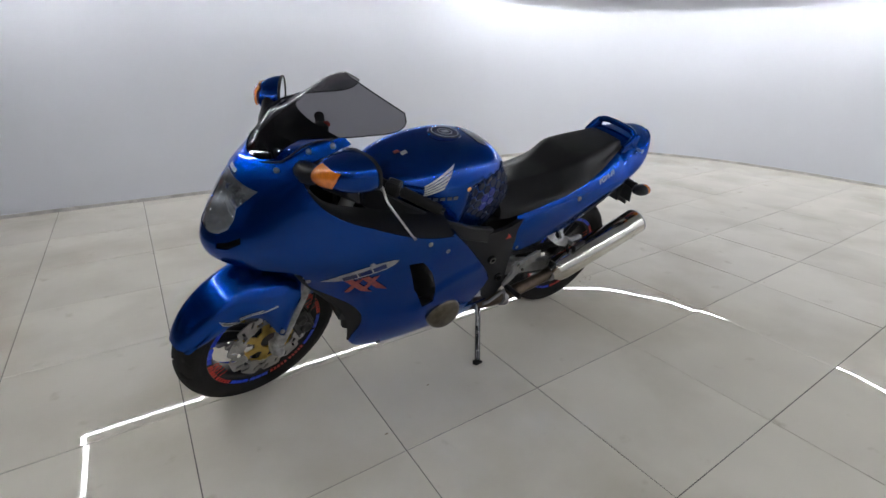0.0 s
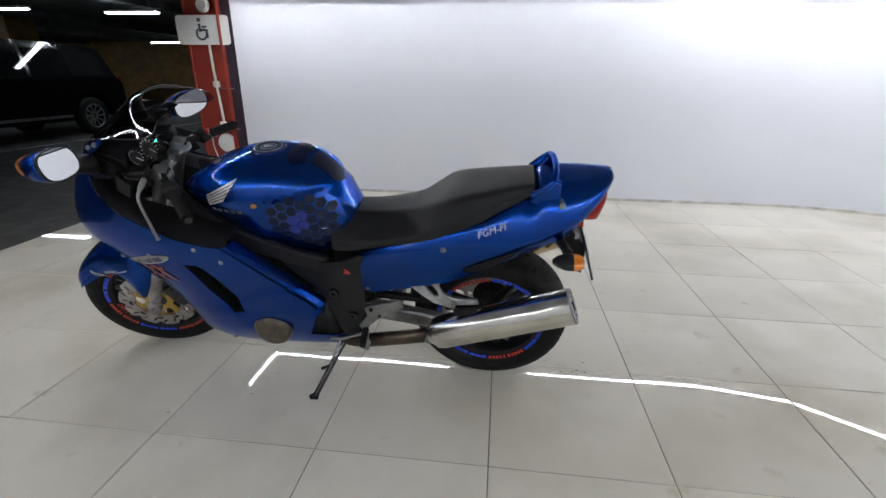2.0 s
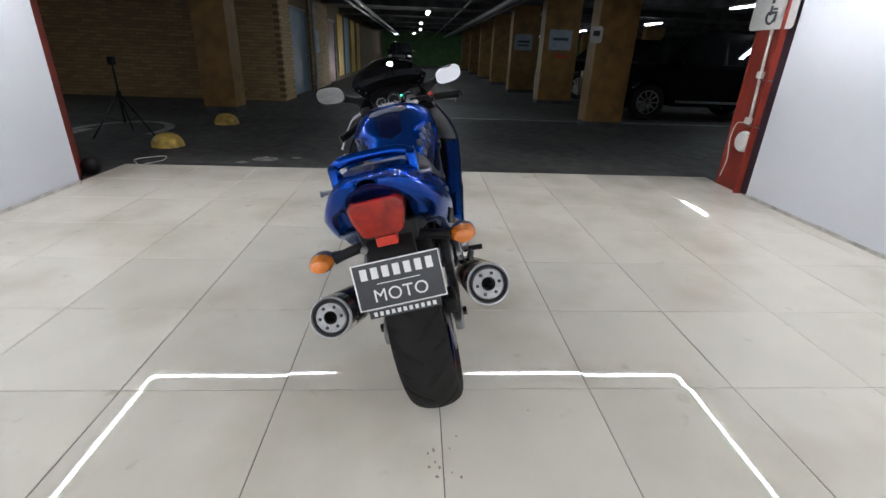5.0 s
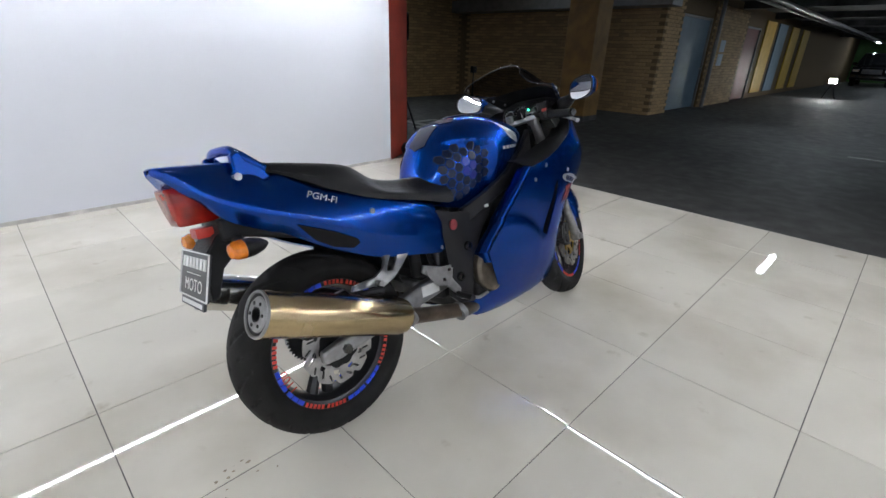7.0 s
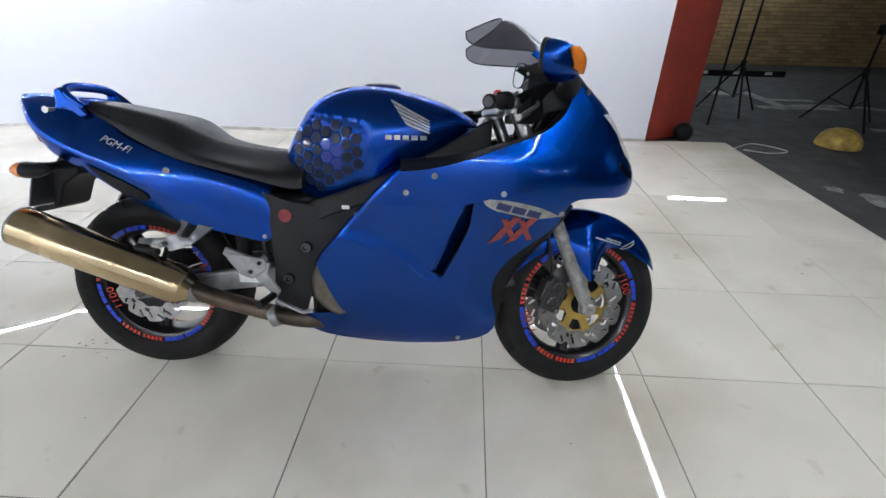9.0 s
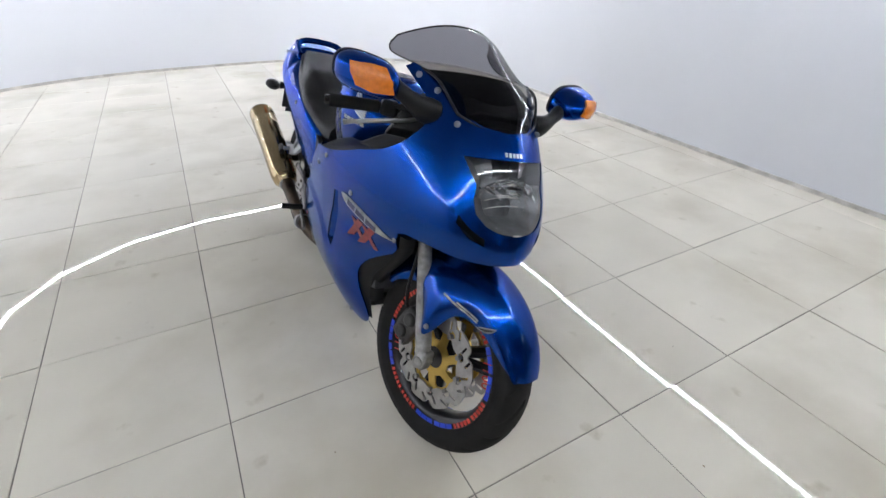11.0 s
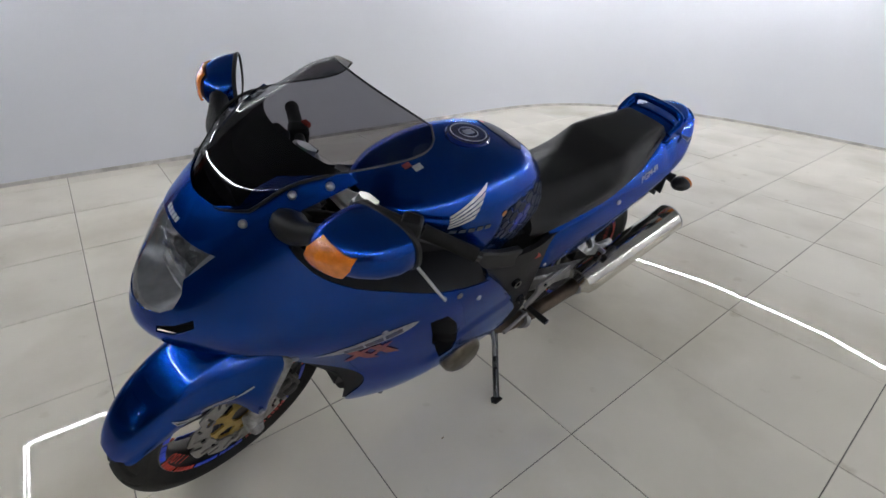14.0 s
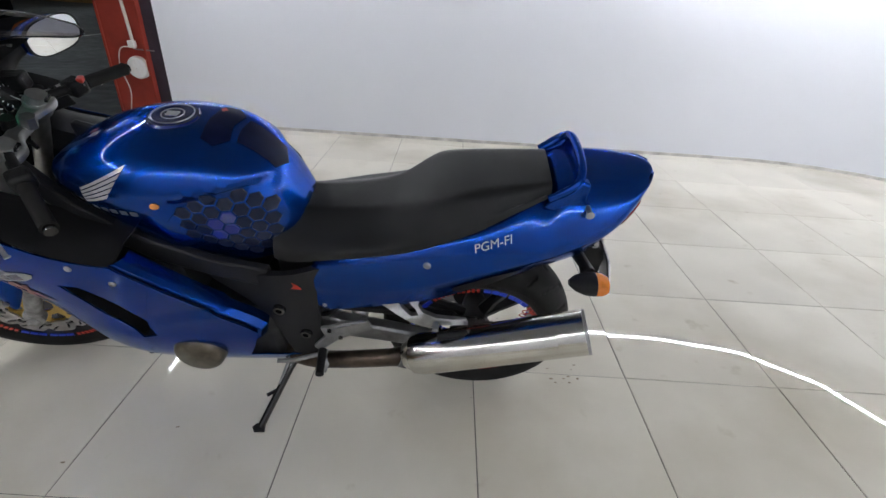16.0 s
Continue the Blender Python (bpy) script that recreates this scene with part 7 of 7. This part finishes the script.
# --- side lettering as plain shapes: a silver swash with dark bars and red crossed strokes
for s in SIDES:
    def slope(poly):
        if s > 0:
            return [(x - 0.028, z + 0.028 - 0.04 * (x - 0.556) / 0.236) for x, z in poly]
        return [(x, z - 0.018 * (x - 0.556) / 0.236) for x, z in poly]

    fair_decal("silver_swash", slope([(0.556, 0.690), (0.575, 0.697), (0.622, 0.698), (0.68, 0.692), (0.735, 0.680), (0.792, 0.657), (0.75, 0.650), (0.707, 0.645), (0.65, 0.655), (0.595, 0.664), (0.566, 0.677)]), s, M_DULL_SILVER, bike, 0.0014, "silver side lettering shape")
    for k in range(3):
        x = 0.605 + 0.045 * k
        zc = 0.689 - 0.008 * k
        fair_decal("dark_letter_bar", slope([(x - 0.004, zc + 0.002), (x + 0.036, zc - 0.006), (x + 0.028, zc - 0.025), (x - 0.012, zc - 0.018)]), s, M_BLUE_DARK, bike, 0.0022)
    for dx in (0.0, 0.05):
        fair_decal("red_stroke", slope([(0.612 + dx, 0.642), (0.632 + dx, 0.640), (0.662 + dx, 0.578), (0.646 + dx, 0.574)]), s, M_RED_SIDE, bike, 0.0016, "red crossed stroke")
        fair_decal("red_stroke", slope([(0.648 + dx, 0.650), (0.672 + dx, 0.647), (0.612 + dx, 0.576), (0.574 + dx, 0.560)]), s, M_RED_SIDE, bike, 0.0026, "red crossed stroke")
for k in range(5):
    y0 = -0.028 + 0.0118 * k
    bm = bmesh.new()
    vs = [bm.verts.new((f_nose(z) + 0.0015 - 3.2 * y * y, y, z)) for y, z in ((y0, 0.9515), (y0 + 0.008, 0.9515), (y0 + 0.008, 0.9600), (y0, 0.9600))]
    bm.faces.new(vs)
    part("nose_name_bar", bm, M_SILVER, bike, "small silver lettering bar", smooth=False, thick=0.001)
# ---------------------------------------------------------------- sign and fittings on the red post
sg = empty("parking_sign", "white sign with black wheelchair symbol on the red post", "sign", Matrix.Translation((2.54, -3.145, 1.65)))
sgp = []
for cx, cz, a0 in ((0.255, 0.105, 0), (-0.255, 0.105, 90), (-0.255, -0.105, 180), (0.255, -0.105, 270)):
    sgp += [(cx + 0.035 * math.cos(radians(a0 + b)), cz + 0.035 * math.sin(radians(a0 + b))) for b in range(0, 91, 15)]
part("board", plate(sgp, -0.004, 0.004), M_WHITE, sg, smooth=False)
wh = [(0.015 + 0.055 * math.cos(a), 0.006, -0.035 + 0.055 * math.sin(a)) for a in np.linspace(-3.4, 0.9, 24)]
part("wheel_symbol", tube(wh, 0.011, 6, flat=1.0), M_DECAL_DARK, sg, "black ring arc")
part("symbol_bar", boxes((0.03, 0.006, 0.02, 0.026, 0.005, 0.08), (0.0, 0.006, 0.0, 0.07, 0.005, 0.024), (-0.045, 0.006, -0.035, 0.022, 0.005, 0.085), (-0.02, 0.006, 0.03, 0.05, 0.005, 0.018), (0.03, 0.006, 0.095, 0.034, 0.005, 0.034)), M_DECAL_DARK, sg, "black symbol bars", smooth=False)
cond = part("cable_conduit", tube(spline([(2.50, -3.15, 1.52), (2.49, -3.15, 1.2), (2.47, -3.15, 0.9), (2.46, -3.15, 0.66)], 12), 0.014, 8), M_CABLE)
tagged(cond, "pale cable conduit running down the red post", "conduit")
for x, z in ((2.48, 1.12), (2.47, 0.70)):
    tagged(part("junction_box", boxes((x, -3.145, z, 0.06, 0.045, 0.06)), M_WHITE, smooth=False, bevel=0.006), "small white junction box on the red post", "box", "junction boxes")
    rod = tube([(x - 0.02, -3.135, z - 0.04), (x - 0.20, -3.13, z - 0.045)], 0.006, 6)
    tagged(part("fixing_rod", rod, M_PIPE_GREY), "thin grey rod between post and wall", "rod", "fixing rods")
fan = revolve([(0.001, 0.03), (0.06, 0.03), (0.09, 0.02), (0.10, 0.0), (0.10, -0.02)], 36)
fb = part("round_fixture", fan, M_WHITE)
fb.matrix_world = Matrix.Translation((2.46, -3.14, 0.50))
tagged(fb, "round white fixture fixed low on the red post", "fixture")
loopc = tube(spline([(2.47, -3.13, 0.68), (2.56, -3.10, 0.66), (2.60, -3.10, 0.5), (2.56, -3.1, 0.3), (2.60, -3.1, 0.12)], 20), 0.005, 6)
tagged(part("loose_cable", loopc, M_CABLE), "loose white cable hanging by the post", "cable")
top_fx = revolve([(0.001, 0.04), (0.05, 0.04), (0.07, 0.02), (0.07, 0.0)], 28)
tf = part("round_fixture", top_fx, M_WHITE)
tf.matrix_world = Matrix.Translation((2.5, -3.15, 1.88))
tagged(tf, "round white fixture above the sign on the red post", "fixture")

# ---------------------------------------------------------------- tiled floor
slab = tagged(part("floor", boxes((-1.53, 0, -0.028, 9.03, 6.4, 0.05)), M_GROUT, smooth=False), "grey grout bed of the tiled booth floor", "floor", kind="structure")
TILE, GAP = 0.6, 0.0035


def tile_mesh(sx, sy):
    bm = boxes((0, 0, -0.005, sx - GAP, sy - GAP, 0.01))
    bmesh.ops.bevel(bm, geom=[e for e in bm.edges if all(v.co.z > -0.001 for v in e.verts)], offset=0.0012, segments=1, affect="EDGES")
    me = bpy.data.meshes.new("tile")
    bm.to_mesh(me)
    bm.free()
    me.materials.append(M_TILE)
    return me


rng_tile = random.Random(11)
full_tile, edge_tile = tile_mesh(TILE, TILE), tile_mesh(TILE, 0.2)
for i in range(-10, 5):
    for j in range(-6, 6):
        y = (j + 0.5) * TILE
        me = full_tile
        if j in (-6, 5):
            me, y = edge_tile, math.copysign(3.1, y)
        t = new("tile", me)
        t.parent = slab
        t.location = ((i + 0.5) * TILE, y, 0)
        t.rotation_euler = (rng_tile.gauss(0, 0.0016), rng_tile.gauss(0, 0.0016), 0)  # laid by hand, not quite level
tagged(part("floor_edge", boxes((2.992, 0, -0.014, 0.012, 6.42, 0.024)), M_PIPE_GREY, smooth=False), "thin metal strip along the edge of the tiles", "trim", kind="structure")

# brown crumbs and smudges that the tyre left on the tiles
rng = random.Random(5)
dirt = bmesh.new()
for k in range(30):
    cx, cy, r = (-0.95 + rng.gauss(0, 0.05), -0.02 + rng.gauss(0, 0.03), rng.uniform(0.0015, 0.007)) if k < 13 else (rng.uniform(-2.6, 2.4), rng.uniform(-2.4, 2.4), rng.uniform(0.002, 0.007))
    a0 = rng.uniform(0, 6)
    vs = [dirt.verts.new((cx + r * rng.uniform(0.5, 1.3) * 1.4 * math.cos(a0 + a), cy + r * rng.uniform(0.4, 1.1) * math.sin(a0 + a), 0.0012)) for a in np.linspace(0, math.tau, 8)[:-1]]
    dirt.faces.new(vs)
tagged(part("floor_dirt", dirt, M_DIRT, smooth=False), "small brown dirt crumbs on the pale tiles", "dirt", kind="stuff")
